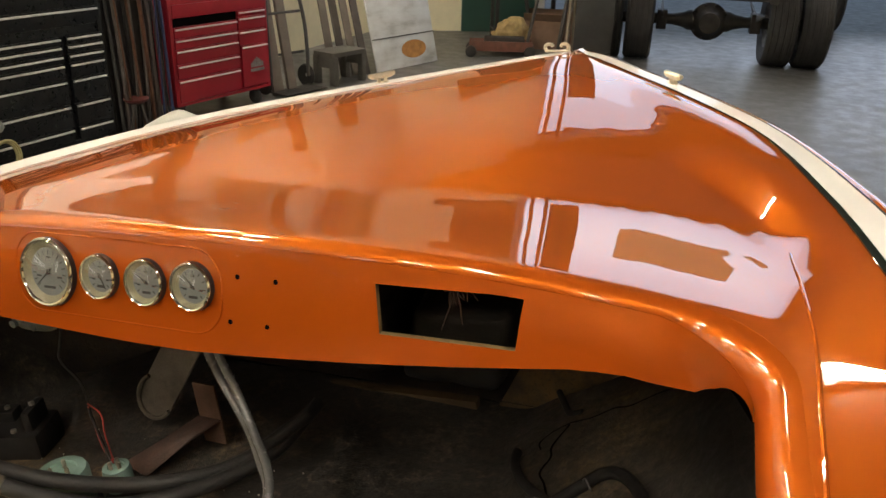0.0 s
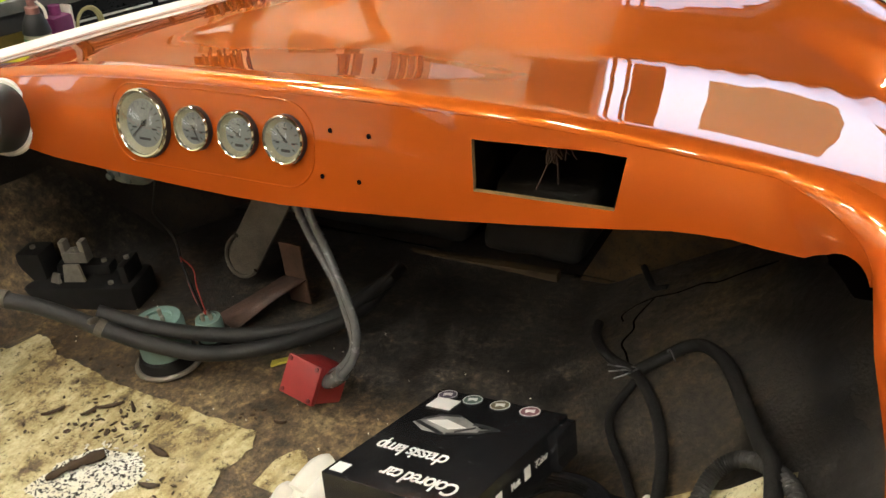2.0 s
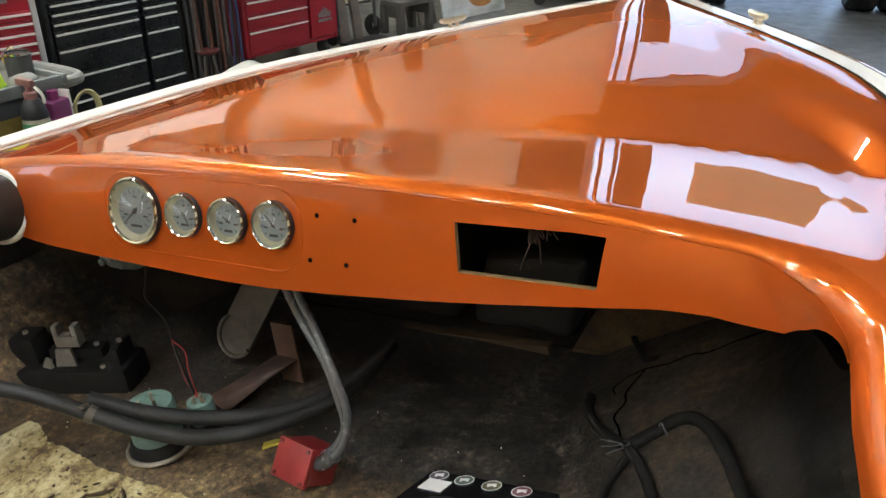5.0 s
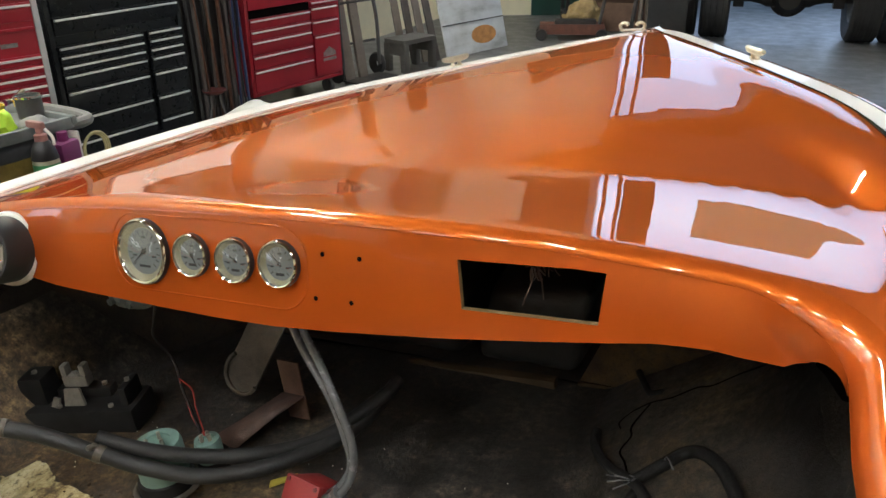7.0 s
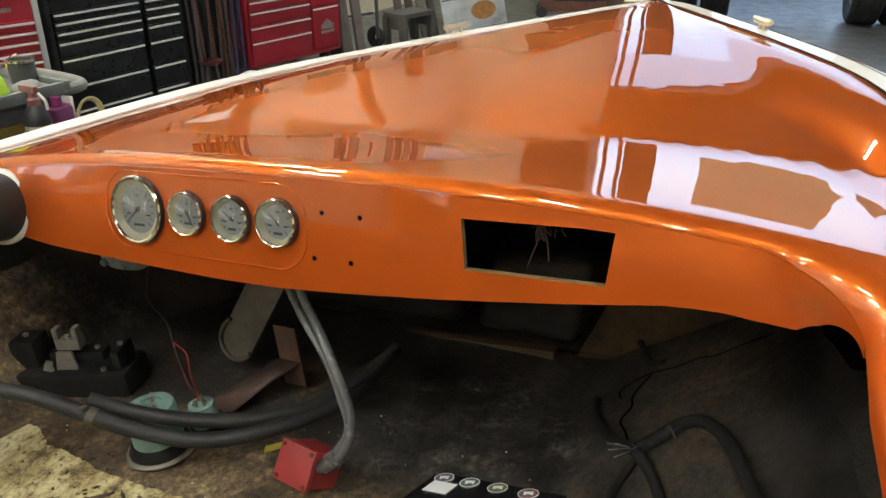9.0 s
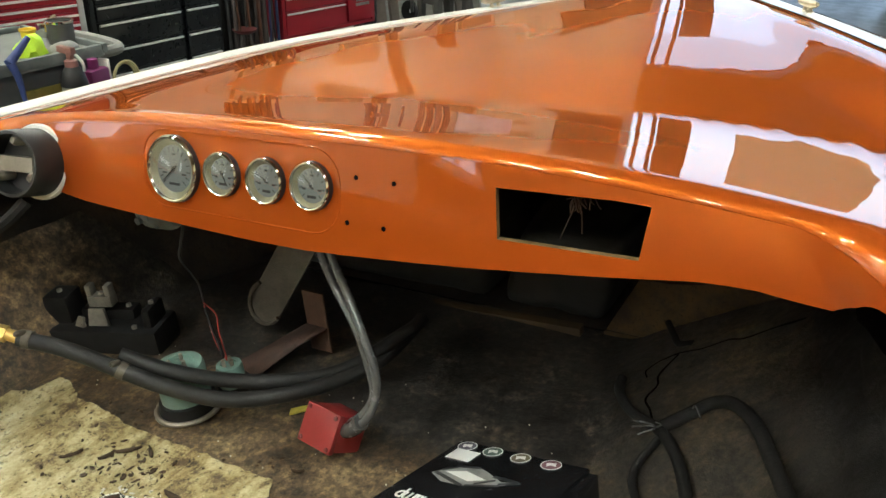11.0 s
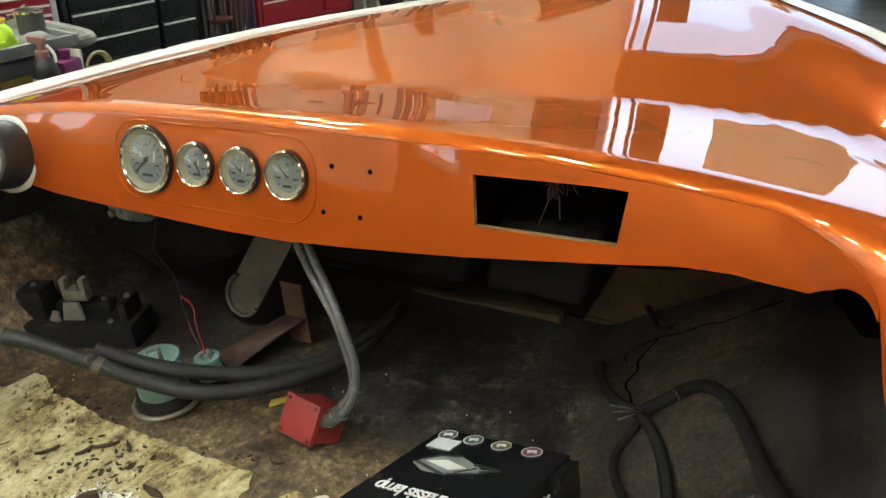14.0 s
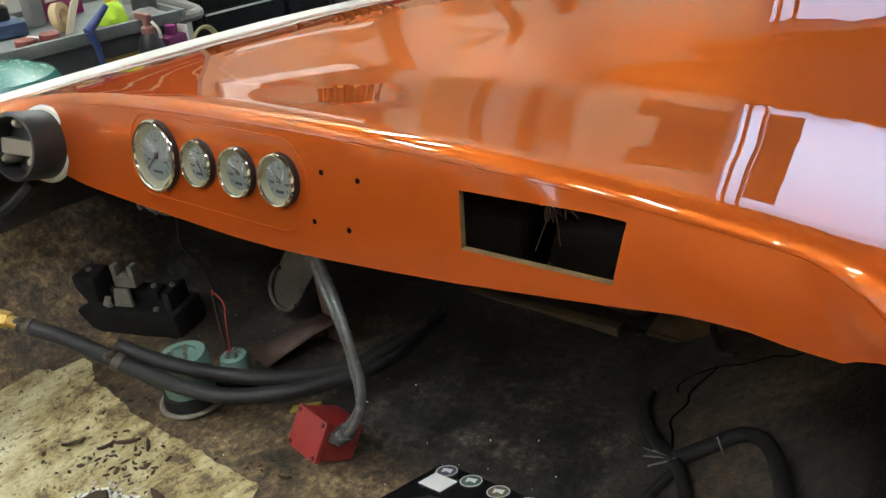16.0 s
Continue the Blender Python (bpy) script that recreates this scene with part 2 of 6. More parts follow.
def floor_laminate():
    """Bare floor laminate: rust-brown and ochre fibre, near black forward, with pale scuffs."""
    n = Nodes("boat_floor_laminate")
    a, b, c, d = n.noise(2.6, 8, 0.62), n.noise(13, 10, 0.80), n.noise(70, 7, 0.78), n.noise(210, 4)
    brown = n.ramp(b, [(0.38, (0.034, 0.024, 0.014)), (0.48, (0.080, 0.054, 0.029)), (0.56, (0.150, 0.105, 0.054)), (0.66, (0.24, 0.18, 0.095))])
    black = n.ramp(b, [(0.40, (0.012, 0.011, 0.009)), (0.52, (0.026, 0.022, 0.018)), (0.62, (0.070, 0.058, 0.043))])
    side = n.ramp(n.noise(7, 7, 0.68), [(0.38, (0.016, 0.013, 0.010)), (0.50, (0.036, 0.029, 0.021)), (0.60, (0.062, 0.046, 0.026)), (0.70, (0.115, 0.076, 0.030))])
    # near black forward, browner aft of the dashboard; the hull side has its own tone
    sep, aft_y, tot, edge, far = (n.t.nodes.new(k) for k in ("ShaderNodeSeparateXYZ", "ShaderNodeMath", "ShaderNodeMath", "ShaderNodeMath", "ShaderNodeMapRange"))
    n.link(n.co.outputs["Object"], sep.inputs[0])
    aft_y.operation, tot.operation, edge.operation = "MULTIPLY_ADD", "ADD", "MULTIPLY_ADD"
    aft_y.inputs[1].default_value, aft_y.inputs[2].default_value = -1.0, 1.08
    n.link(sep.outputs["Y"], aft_y.inputs[0])
    n.link(aft_y.outputs[0], tot.inputs[0])
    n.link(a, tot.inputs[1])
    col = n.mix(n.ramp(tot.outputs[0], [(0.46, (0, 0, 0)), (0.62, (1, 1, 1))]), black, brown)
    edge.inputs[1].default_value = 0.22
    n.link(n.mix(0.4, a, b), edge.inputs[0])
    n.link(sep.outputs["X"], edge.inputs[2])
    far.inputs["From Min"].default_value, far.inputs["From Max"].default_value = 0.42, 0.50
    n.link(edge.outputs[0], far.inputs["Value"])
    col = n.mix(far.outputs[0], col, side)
    # near black further out, where the hull side turns up
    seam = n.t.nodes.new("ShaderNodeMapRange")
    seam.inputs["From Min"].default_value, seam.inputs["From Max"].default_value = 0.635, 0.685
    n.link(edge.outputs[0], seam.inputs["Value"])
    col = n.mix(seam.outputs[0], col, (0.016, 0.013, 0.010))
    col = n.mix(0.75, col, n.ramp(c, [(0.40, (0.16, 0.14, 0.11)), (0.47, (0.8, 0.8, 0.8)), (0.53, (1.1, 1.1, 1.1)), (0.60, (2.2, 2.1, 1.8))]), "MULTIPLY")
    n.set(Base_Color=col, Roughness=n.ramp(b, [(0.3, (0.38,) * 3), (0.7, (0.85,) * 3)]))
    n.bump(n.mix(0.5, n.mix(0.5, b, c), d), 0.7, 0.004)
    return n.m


def peeling_paint():
    """Old cream paint: yellowed, rubbed through to brown laminate in ragged spots, specked with dirt."""
    n = Nodes("peeling_cream_paint")
    a, b, c, d = n.noise(4.2, 10, 0.74), n.noise(16, 10, 0.82), n.noise(95, 6, 0.78), n.noise(7, 9, 0.80, (2.2, 1.0, 1.0))
    cream = n.ramp(n.mix(0.5, a, b), [(0.40, (0.26, 0.19, 0.075)), (0.46, (0.44, 0.36, 0.165)), (0.52, (0.63, 0.57, 0.32)), (0.60, (0.80, 0.77, 0.54))])
    bare = n.ramp(c, [(0.3, (0.05, 0.034, 0.018)), (0.6, (0.16, 0.105, 0.048)), (0.8, (0.26, 0.19, 0.10))])
    worn = n.ramp(n.mix(0.5, a, b), [(0.42, (1, 1, 1)), (0.44, (0.6, 0.6, 0.6)), (0.465, (0, 0, 0))])
    col = n.mix(worn, cream, bare)
    col = n.mix(0.65, col, n.ramp(d, [(0.38, (0.20, 0.15, 0.08)), (0.45, (0.60, 0.50, 0.34)), (0.53, (1, 1, 1))]), "MULTIPLY")
    col = n.mix(0.9, col, n.ramp(c, [(0.385, (0.10, 0.075, 0.04)), (0.44, (1, 1, 1))]), "MULTIPLY")
    n.set(Base_Color=col, Roughness=n.ramp(b, [(0.3, (0.5,) * 3), (0.7, (0.85,) * 3)]))
    n.bump(n.mix(0.4, n.mix(0.5, b, c), a), 0.8, 0.005)
    return n.m


M_FLOOR_DARK = floor_laminate()
M_FLOOR_PATCH = peeling_paint()
M_FLAKE = simple("bark_brown_flake", (0.050, 0.030, 0.015), 0.85, 0, 0.5, 60)
M_CHIP = simple("white_paint_chip", (0.72, 0.70, 0.60), 0.7, 0, 0.2, 40)
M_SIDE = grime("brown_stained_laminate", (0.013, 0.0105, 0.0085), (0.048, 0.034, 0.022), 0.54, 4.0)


def panel_paint():
    n = Nodes("sanded_white_panel")
    a, b = n.noise(2.2, 5, 0.6, (1, 1, 3)), n.noise(5, 4)
    col = n.ramp(a, [(0.40, (0.62, 0.66, 0.70)), (0.55, (0.50, 0.53, 0.56)), (0.68, (0.28, 0.30, 0.32))])
    n.set(Base_Color=n.mix(0.2, col, n.ramp(b, [(0.4, (0.5, 0.5, 0.5)), (0.7, (0.8, 0.82, 0.84))])), Roughness=0.5)
    return n.m


M_PANEL = panel_paint()
M_PRIMER = simple("orange_primer_spot", (0.42, 0.20, 0.06), 0.7, 0, 0.4, 12)

# ---------------------------------------------------------------- mesh helpers


def thing(name, m, label, category, group="", kind=""):
    ob = new(name)
    ob.empty_display_size = 0.05
    ob.matrix_world = m
    return tagged(ob, label, category, group, kind)


def finish(name, bm, material, parent=None, label="", smooth=None):
    me = bpy.data.meshes.new(name)
    bmesh.ops.recalc_face_normals(bm, faces=bm.faces[:])
    bm.to_mesh(me)
    bm.free()
    me.materials.append(material)
    if smooth is not None:
        for p in me.polygons:
            p.use_smooth = True
        me.set_sharp_from_angle(angle=radians(smooth))
    ob = new(name, me)
    if parent is not None:
        ob.parent = parent
    if label:
        ob["label"] = label
    return ob


def part(name, bm, material, parent, label="", smooth=35):
    return finish(name, bm, material, parent, label, smooth)


def box(bm, x0, x1, y0, y1, z0, z1, bevel=0.0, m=None, segments=2):
    g = bmesh.ops.create_cube(bm, size=1, matrix=Matrix.LocRotScale(((x0 + x1) / 2, (y0 + y1) / 2, (z0 + z1) / 2), None, (abs(x1 - x0), abs(y1 - y0), abs(z1 - z0))))
    vs = g["verts"]
    if bevel:
        es = list({e for v in vs for e in v.link_edges})
        r = bmesh.ops.bevel(bm, geom=es, offset=bevel, segments=segments, profile=0.6, affect="EDGES")
        vs = list({v for f in r["faces"] for v in f.verts} | {v for v in vs if v.is_valid})
    if m is not None:
        vs = list({w for v in vs for e in v.link_edges for w in e.verts} | set(vs))
        seen, todo = set(vs), list(vs)
        while todo:
            v = todo.pop()
            for e in v.link_edges:
                for w in e.verts:
                    if w not in seen:
                        seen.add(w)
                        todo.append(w)
        bmesh.ops.transform(bm, matrix=m, verts=list(seen))
    return bm


def lathe(bm, profile, m=Matrix(), n=32, cap=False):
    """Turns (radius, height) points round z."""
    rings = []
    for r, z in profile:
        rings.append([bm.verts.new(m @ Vector((r * math.cos(2 * math.pi * k / n), r * math.sin(2 * math.pi * k / n), z))) for k in range(n)])
    for a, b in zip(rings, rings[1:]):
        for k in range(n):
            bm.faces.new((a[k], a[(k + 1) % n], b[(k + 1) % n], b[k]))
    if cap:
        bm.faces.new(rings[0][::-1])
        bm.faces.new(rings[-1])
    return bm


def smooth_path(pts, n=8):
    """Catmull-Rom through the points."""
    ps = [Vector(p) for p in pts]
    ps = [ps[0] * 2 - ps[1]] + ps + [ps[-1] * 2 - ps[-2]]
    out = []
    for a, b, c, d in zip(ps, ps[1:], ps[2:], ps[3:]):
        for k in range(n):
            t = k / n
            out.append(0.5 * ((2 * b) + (c - a) * t + (2 * a - 5 * b + 4 * c - d) * t * t + (3 * b - a - 3 * c + d) * t ** 3))
    out.append(ps[-2])
    return out


def tube(bm, pts, r, n=10, smooth=8, radii=None):
    path = smooth_path(pts, smooth) if smooth else [Vector(p) for p in pts]
    up, rings = None, []
    for i, p in enumerate(path):
        d = (path[min(i + 1, len(path) - 1)] - path[max(i - 1, 0)]).normalized()
        if up is None:
            up = d.orthogonal().normalized()
        up = (up - d * up.dot(d)).normalized()
        side = d.cross(up)
        rr = radii(i / (len(path) - 1)) if radii else r
        rings.append([bm.verts.new(p + rr * (math.cos(2 * math.pi * k / n) * up + math.sin(2 * math.pi * k / n) * side)) for k in range(n)])
    for a, b in zip(rings, rings[1:]):
        for k in range(n):
            bm.faces.new((a[k], a[(k + 1) % n], b[(k + 1) % n], b[k]))
    bm.faces.new(rings[0][::-1])
    bm.faces.new(rings[-1])
    return bm


def grid(bm, rows):
    """Quads over rows of points."""
    vs = [[bm.verts.new(p) for p in row] for row in rows]
    for a, b in zip(vs, vs[1:]):
        for k in range(len(a) - 1):
            bm.faces.new((a[k], a[k + 1], b[k + 1], b[k]))
    return vs


def slab(bm, outline, z0, z1, m=Matrix()):
    lo = [bm.verts.new(m @ Vector((x, y, z0))) for x, y in outline]
    hi = [bm.verts.new(m @ Vector((x, y, z1))) for x, y in outline]
    bm.faces.new(lo[::-1])
    bm.faces.new(hi)
    for k in range(len(lo)):
        j = (k + 1) % len(lo)
        bm.faces.new((lo[k], lo[j], hi[j], hi[k]))
    return bm


def rounded(x0, x1, y0, y1, r, n=6):
    out = []
    for cx, cy, a0 in ((x1 - r, y1 - r, 0), (x0 + r, y1 - r, 90), (x0 + r, y0 + r, 180), (x1 - r, y0 + r, 270)):
        out += [(cx + r * math.cos(radians(a0 + 90 * k / n)), cy + r * math.sin(radians(a0 + 90 * k / n))) for k in range(n + 1)]
    return out


def B():
    return bmesh.new()


def lerp(x, xs, ys):
    return float(np.interp(x, xs, ys))


# ---------------------------------------------------------------- the shop


def setting(name, bm, material, label, category="wall", smooth=None):
    return tagged(finish(name, bm, material, None, "", smooth), label, category, kind="structure")


bm = B()
grid(bm, [[(-60 + 12 * i, -50 + 14 * j, 0) for i in range(11)] for j in range(11)])
setting("floor", bm, M_CONC, "grey stained polished concrete shop floor running out of the door", "floor")

LEFT_X = -3.95
LX0, LX1 = -1.6, 11.0      # front wall's ends along its own line
WT = 0.2
bm = B()
box(bm, LX0, DOOR_L, 0, WT, 0, CEIL + 0.1, m=FRONT)
box(bm, DOOR_R, LX1, 0, WT, 0, CEIL + 0.1, m=FRONT)
setting("wall_north", bm, M_WALL, "beige painted shop wall with a wide open vehicle door")
bm = B()
box(bm, DOOR_L, DOOR_R, 0, WT, DOOR_TOP, CEIL + 0.1, m=FRONT)
setting("wall_north_lintel", bm, M_HEADER, "brown boarded wall above the vehicle door")
bm = B()
box(bm, LEFT_X - 0.2, LEFT_X, -6, 9.3, 0, CEIL + 0.1)
setting("wall_west", bm, M_WALL, "beige painted shop wall behind the tool cabinets")
bm = B()
box(bm, 6.7, 6.9, -6, 15.4, 0, CEIL + 0.1)
setting("wall_east", bm, M_WALL, "plain beige shop wall")
# closing wall out of view, brown so that the dashboard reflects dark
bm = B()
box(bm, LEFT_X, 6.7, -6.2, -6, 0, CEIL + 0.1)
setting("wall_south", bm, M_HEADER, "unseen closing wall, brown to keep dashboard reflections dark")

bm = B()
box(bm, LEFT_X - 0.2, 6.9, -6.2, 16, CEIL, CEIL + 0.08)
setting("ceiling", bm, M_CEIL, "brown wooden shop ceiling", "ceiling")
for x in (-1.90, -1.70):
    bm = B()
    tube(bm, [(x, 9.95, 0), (x, 9.95, 1.8), (x, 9.95, 3.35), (x + 0.05, 9.85, 3.6), (x + 0.12, 9.6, 3.72), (x + 0.2, 9.2, 3.74)], 0.029, 10, 5)
    setting("post", bm, M_BEAM, "dark steel track post beside the vehicle door", "post", 60)

# unseen boards on the walls, added as light and dark tones in deck reflections
for y0, y1, z0, z1, mt in ((4.55, 4.80, 1.35, 2.4, M_CREAMBOARD), (4.95, 5.25, 1.25, 2.2, M_TANBOARD), (5.35, 5.52, 1.3, 2.9, M_BROWNBOARD), (5.60, 6.0, 1.3, 1.9, M_CREAMBOARD), (6.15, 6.75, 1.25, 2.3, M_TANBOARD), (6.95, 7.10, 1.2, 2.7, M_BROWNBOARD), (7.2, 7.8, 1.9, 3.0, M_CREAMBOARD), (7.95, 8.25, 1.3, 2.5, M_BROWNBOARD), (8.4, 9.1, 1.3, 2.1, M_TANBOARD), (3.3, 3.9, 1.6, 2.4, M_TANBOARD)):
    bm = B()
    box(bm, LEFT_X + 0.004, LEFT_X + 0.06, y0, y1, z0, z1, 0.004)
    setting("reflected_board", bm, mt, "unseen board on the shop wall, added to be reflected in the deck", "wall panel")
for x0, x1, z0, z1, mt in ((-0.98, -0.45, 1.3, 2.45, M_CREAMBOARD), (-0.44, 0.74, 2.13, 2.55, M_BROWNBOARD)):
    bm = B()
    box(bm, x0, x1, -0.06, -0.004, z0, z1, 0.004, FRONT)
    setting("reflected_board", bm, mt, "unseen board on the shop wall, added to be reflected in the deck", "wall panel")

# unseen glowing windows, added in the rear to reflect as strokes in the gauges


def glow_window(name, m, w, h, label):
    """Window with its sill line at local z = 0, pane in the local xz plane, room towards -y."""
    bm = B()
    box(bm, 0, w, -0.012, -0.004, 0, h, 0, m)
    win = setting(name, bm, M_PANE, label, "window")
    for x0, x1, z0, z1, nm in ((-0.07, 0, -0.07, h + 0.07, "window_frame"), (w, w + 0.07, -0.07, h + 0.07, "window_frame"), (0, w, h, h + 0.07, "window_frame"), (-0.1, w + 0.1, -0.12, -0.071, "window_sill"), (0, w, -0.07, 0, "window_frame"),
                               (0.02, w - 0.02, h * 0.5 - 0.025, h * 0.5 + 0.025, "muntin"), (w * 0.5 - 0.018, w * 0.5 + 0.018, 0.01, h - 0.01, "muntin")):
        bm = B()
        d = 0.08 if nm == "window_sill" else 0.045
        box(bm, x0, x1, -d, -0.014 if nm == "muntin" else -0.003, z0, z1, 0.003, m)
        part(nm, bm, M_SASH, win)
    return win


glow_window("stroke_pane_1", pose(-3.2, -6.0, 0.95, 0, 0, 180), 0.42, 1.5, "unseen glowing window, added for a bright stroke in the gauge glass")
glow_window("stroke_pane_2", pose(LEFT_X, -3.2, 0.98, 0, 0, 90), 2.2, 0.36, "unseen long low glowing window, added for a bright stroke in the gauge glass")

# green door beside the vehicle door
bm = B()
box(bm, -0.15, 0.75, -0.05, -0.002, 0, 2.1, 0.004, FRONT)
setting("door_1", bm, M_DOORGREEN, "dark green painted door", "door")
bm = B()
for x0, x1, z0, z1 in ((DOOR_L - 0.12, DOOR_L, 0, DOOR_TOP + 0.12), (DOOR_R, DOOR_R + 0.12, 0, DOOR_TOP + 0.12), (DOOR_L, DOOR_R, DOOR_TOP, DOOR_TOP + 0.12)):
    box(bm, x0, x1, -0.03, -0.002, z0, z1, 0.004, FRONT)
setting("trim", bm, M_TB_GREY, "grey steel frame of the vehicle door", "door frame")

# strip lights


def strip_light(m):
    t = thing("strip_light", m, "unseen ceiling strip light with two fluorescent tubes", "ceiling light", "strip lights")
    bm = B()
    slab(bm, [(-0.62, -0.08), (0.62, -0.08), (0.62, 0.08), (-0.62, 0.08)], 0, 0.05)
    part("housing", bm, M_TB_GREY, t)
    for y in (-0.05, 0.05):
        bm = B()
        tube(bm, [(-0.6, y, -0.03), (0.6, y, -0.03)], 0.014, 10, 0)
        part("tube", bm, M_TUBE, t)
    return t


# none in view; those by the west wall and (-1.7, 6.3) added to brighten walls
for x, y, rz in ((2.55, 7.0, 44), (1.0, -1.6, 90), (-0.9, -1.6, 90), (1.8, -4.4, 90), (-0.3, -4.4, 90), (-2.4, -4.4, 90), (-3.0, -0.8, 90), (-3.45, 3.2, 90), (-3.45, 5.6, 90), (-2.5, 1.9, 90), (2.5, 0.2, 90), (-1.7, 6.3, 29)):
    strip_light(pose(x, y, CEIL - 0.06, 0, 0, rz))


# unseen glowing panel, added so the port deck reflects a cream wedge
wedge_glow = thing("wedge_glow", pose(LEFT_X, 3.9, 1.08, 0, -27, 90), "unseen long cream glow panel, added for the wedge reflected in the deck", "wall light")
bm = B()
box(bm, 0, 1.5, -0.06, -0.002, -0.02, 0.17, 0.004)
part("housing", bm, M_TB_GREY, wedge_glow)
bm = B()
box(bm, 0.02, 1.48, -0.085, -0.061, 0.0, 0.15, 0.01)
part("diffuser", bm, M_WEDGE_GLOW, wedge_glow, "glowing cream face of the added panel")


def tool_cabinet(m, width, height, depth, body_mat, drawers, label, base=0.13, trims=M_TRIM, side_mat=None):
    """Rolling cabinet. Drawers: (u0, u1, z0, z1, trim). Front at local y = 0, facing -y."""
    t = thing("tool_cabinet", m, label, "tool cabinet")
    bm = B()
    box(bm, 0, width, 0.012, depth, base, height, 0.006)
    part("body", bm, side_mat or body_mat, t)
    bm = B()
    for x0, x1, z0, z1 in ((0, 0.03, base, height), (width - 0.03, width, base, height), (0.03, width - 0.03, height - 0.025, height), (0.03, width - 0.03, base, base + 0.02)):
        box(bm, x0, x1, 0.0, 0.012, z0, z1, 0.002)
    part("front_frame", bm, side_mat or body_mat, t)
    if side_mat:
        bm = B()
        box(bm, 0.031, width - 0.031, 0.004, 0.0115, base + 0.021, height - 0.026, 0.001)
        part("front_panel", bm, body_mat, t)
    for u0, u1, z0, z1, trim in drawers:
        bm = B()
        box(bm, u0, u1, -0.008, 0.011, z0, z1, 0.003)
        d = part("drawer", bm, body_mat, t)
        if trim:
            bm = B()
            box(bm, u0 + 0.004, u1 - 0.004, -0.022, -0.008, z1 - 0.020, z1 - 0.008, 0.004)
            part("pull", bm, trims, d, "bright aluminium pull")
    for x in (0.09, width - 0.09):
        for y in (0.08, depth - 0.08):
            bm = B()
            lathe(bm, [(0.0, -0.018), (0.05, -0.018), (0.058, -0.01), (0.058, 0.01), (0.05, 0.018), (0.0, 0.018)], pose(x, y, 0.058, 0, 90, 0), 20)
            box(bm, x - 0.03, x + 0.03, y - 0.03, y + 0.03, 0.105, base, 0.004)
            box(bm, x - 0.026, x - 0.021, y - 0.02, y + 0.02, 0.05, 0.11)
            box(bm, x + 0.021, x + 0.026, y - 0.02, y + 0.02, 0.05, 0.11)
            part("caster", bm, M_STEELGREY, t)
    return t


def on_line(a, b):
    """A frame whose x runs from a to b on the floor, with y to the left of it (away from the room)."""
    d = (Vector((*b, 0)) - Vector((*a, 0))).normalized()
    n = Vector((-d.y, d.x, 0))
    return Matrix(((d.x, n.x, 0, a[0]), (d.y, n.y, 0, a[1]), (0, 0, 1, 0), (0, 0, 0, 1)))


# black cabinet
dr = [(0.035, 0.862, 0.765, 0.859, True)]
zl = [0.71, 0.662, 0.611, 0.560, 0.469, 0.325, 0.187]
zb = [0.666, 0.615, 0.564, 0.473, 0.329, 0.191, 0.112]
for a, b in zip(zl, zb):
    dr += [(0.035, 0.582, b, a, True), (0.622, 0.866, b, a, True)]
dr += [(0.035, 0.862, 0.865, 0.975, True)]
tool_cabinet(on_line((-3.1256, 3.190), (-3.0534, 4.0756)), 0.889, 1.0, 0.48, M_TB_BLACK, dr, "large black enamelled rolling tool cabinet with bright drawer pulls", base=0.09)
# red cabinet with a crest on the lower right door
dr = [(0.03, 0.885, 0.715, 0.80, False)]
for a, b in zip([0.655, 0.58, 0.51, 0.41, 0.31], [0.585, 0.515, 0.415, 0.315, 0.155]):
    dr.append((0.03, 0.60, b, a, True))
for a, b in zip([0.712, 0.668, 0.572], [0.672, 0.576, 0.47]):
    dr.append((0.615, 0.885, b, a, True))
dr.append((0.63, 0.895, 0.165, 0.465, True))
red = tool_cabinet(on_line((-3.04, 4.64), (-2.899, 5.545)), 0.916, 0.92, 0.5, M_TB_RED, dr, "red enamelled rolling tool cabinet with a crest on its lower door")
# solid black strip: shade of the gap under the drawer, as colour
bm = B()
box(bm, 0.032, 0.60, -0.002, 0.0125, 0.658, 0.712)
part("gap_shade", bm, M_HOLE, red, "black strip, painted shade of the gap under a drawer", None)
bm = B()
for k in range(7):
    h = 0.07 - abs(k - 3) * 0.012
    box(bm, 0.71 + k * 0.019, 0.725 + k * 0.019, -0.011, -0.0085, 0.30, 0.30 + h)
box(bm, 0.705, 0.845, -0.011, -0.0085, 0.268, 0.288)
part("crest", bm, M_PRINTGREY, red, "grey crest", None)
# red chest with grey sides
dr = [(0.035, 0.715, z, z + h, True) for z, h in ((0.17, 0.10), (0.276, 0.11), (0.392, 0.11), (0.508, 0.043), (0.555, 0.043), (0.602, 0.043), (0.649, 0.043), (0.696, 0.043), (0.90, 0.085), (1.0, 0.085), (1.1, 0.10))]
chest = tool_cabinet(on_line((-3.07, 2.26), (-2.90, 2.99)), 0.75, 1.25, 0.5, M_TB_RED, dr, "red tool chest with light grey sides behind the bench", side_mat=M_TB_GREY)
bm = B()
for u0, u1 in ((0.36, 0.52), (0.54, 0.62)):
    box(bm, u0, u1, 0.0005, 0.0042, 0.785, 0.805)
part("name_bar", bm, M_PRINTGREY, chest, "grey name bar", None)
bm = B()
box(bm, 0.04, 0.71, -0.012, 0.004, 0.855, 0.872, 0.003)
part("ledge", bm, M_TB_RED, chest)

# dented panel leaning in a stack of boards
PA, PB = Vector((-2.708, 6.99, 0)), Vector((-2.471, 7.842, 0))


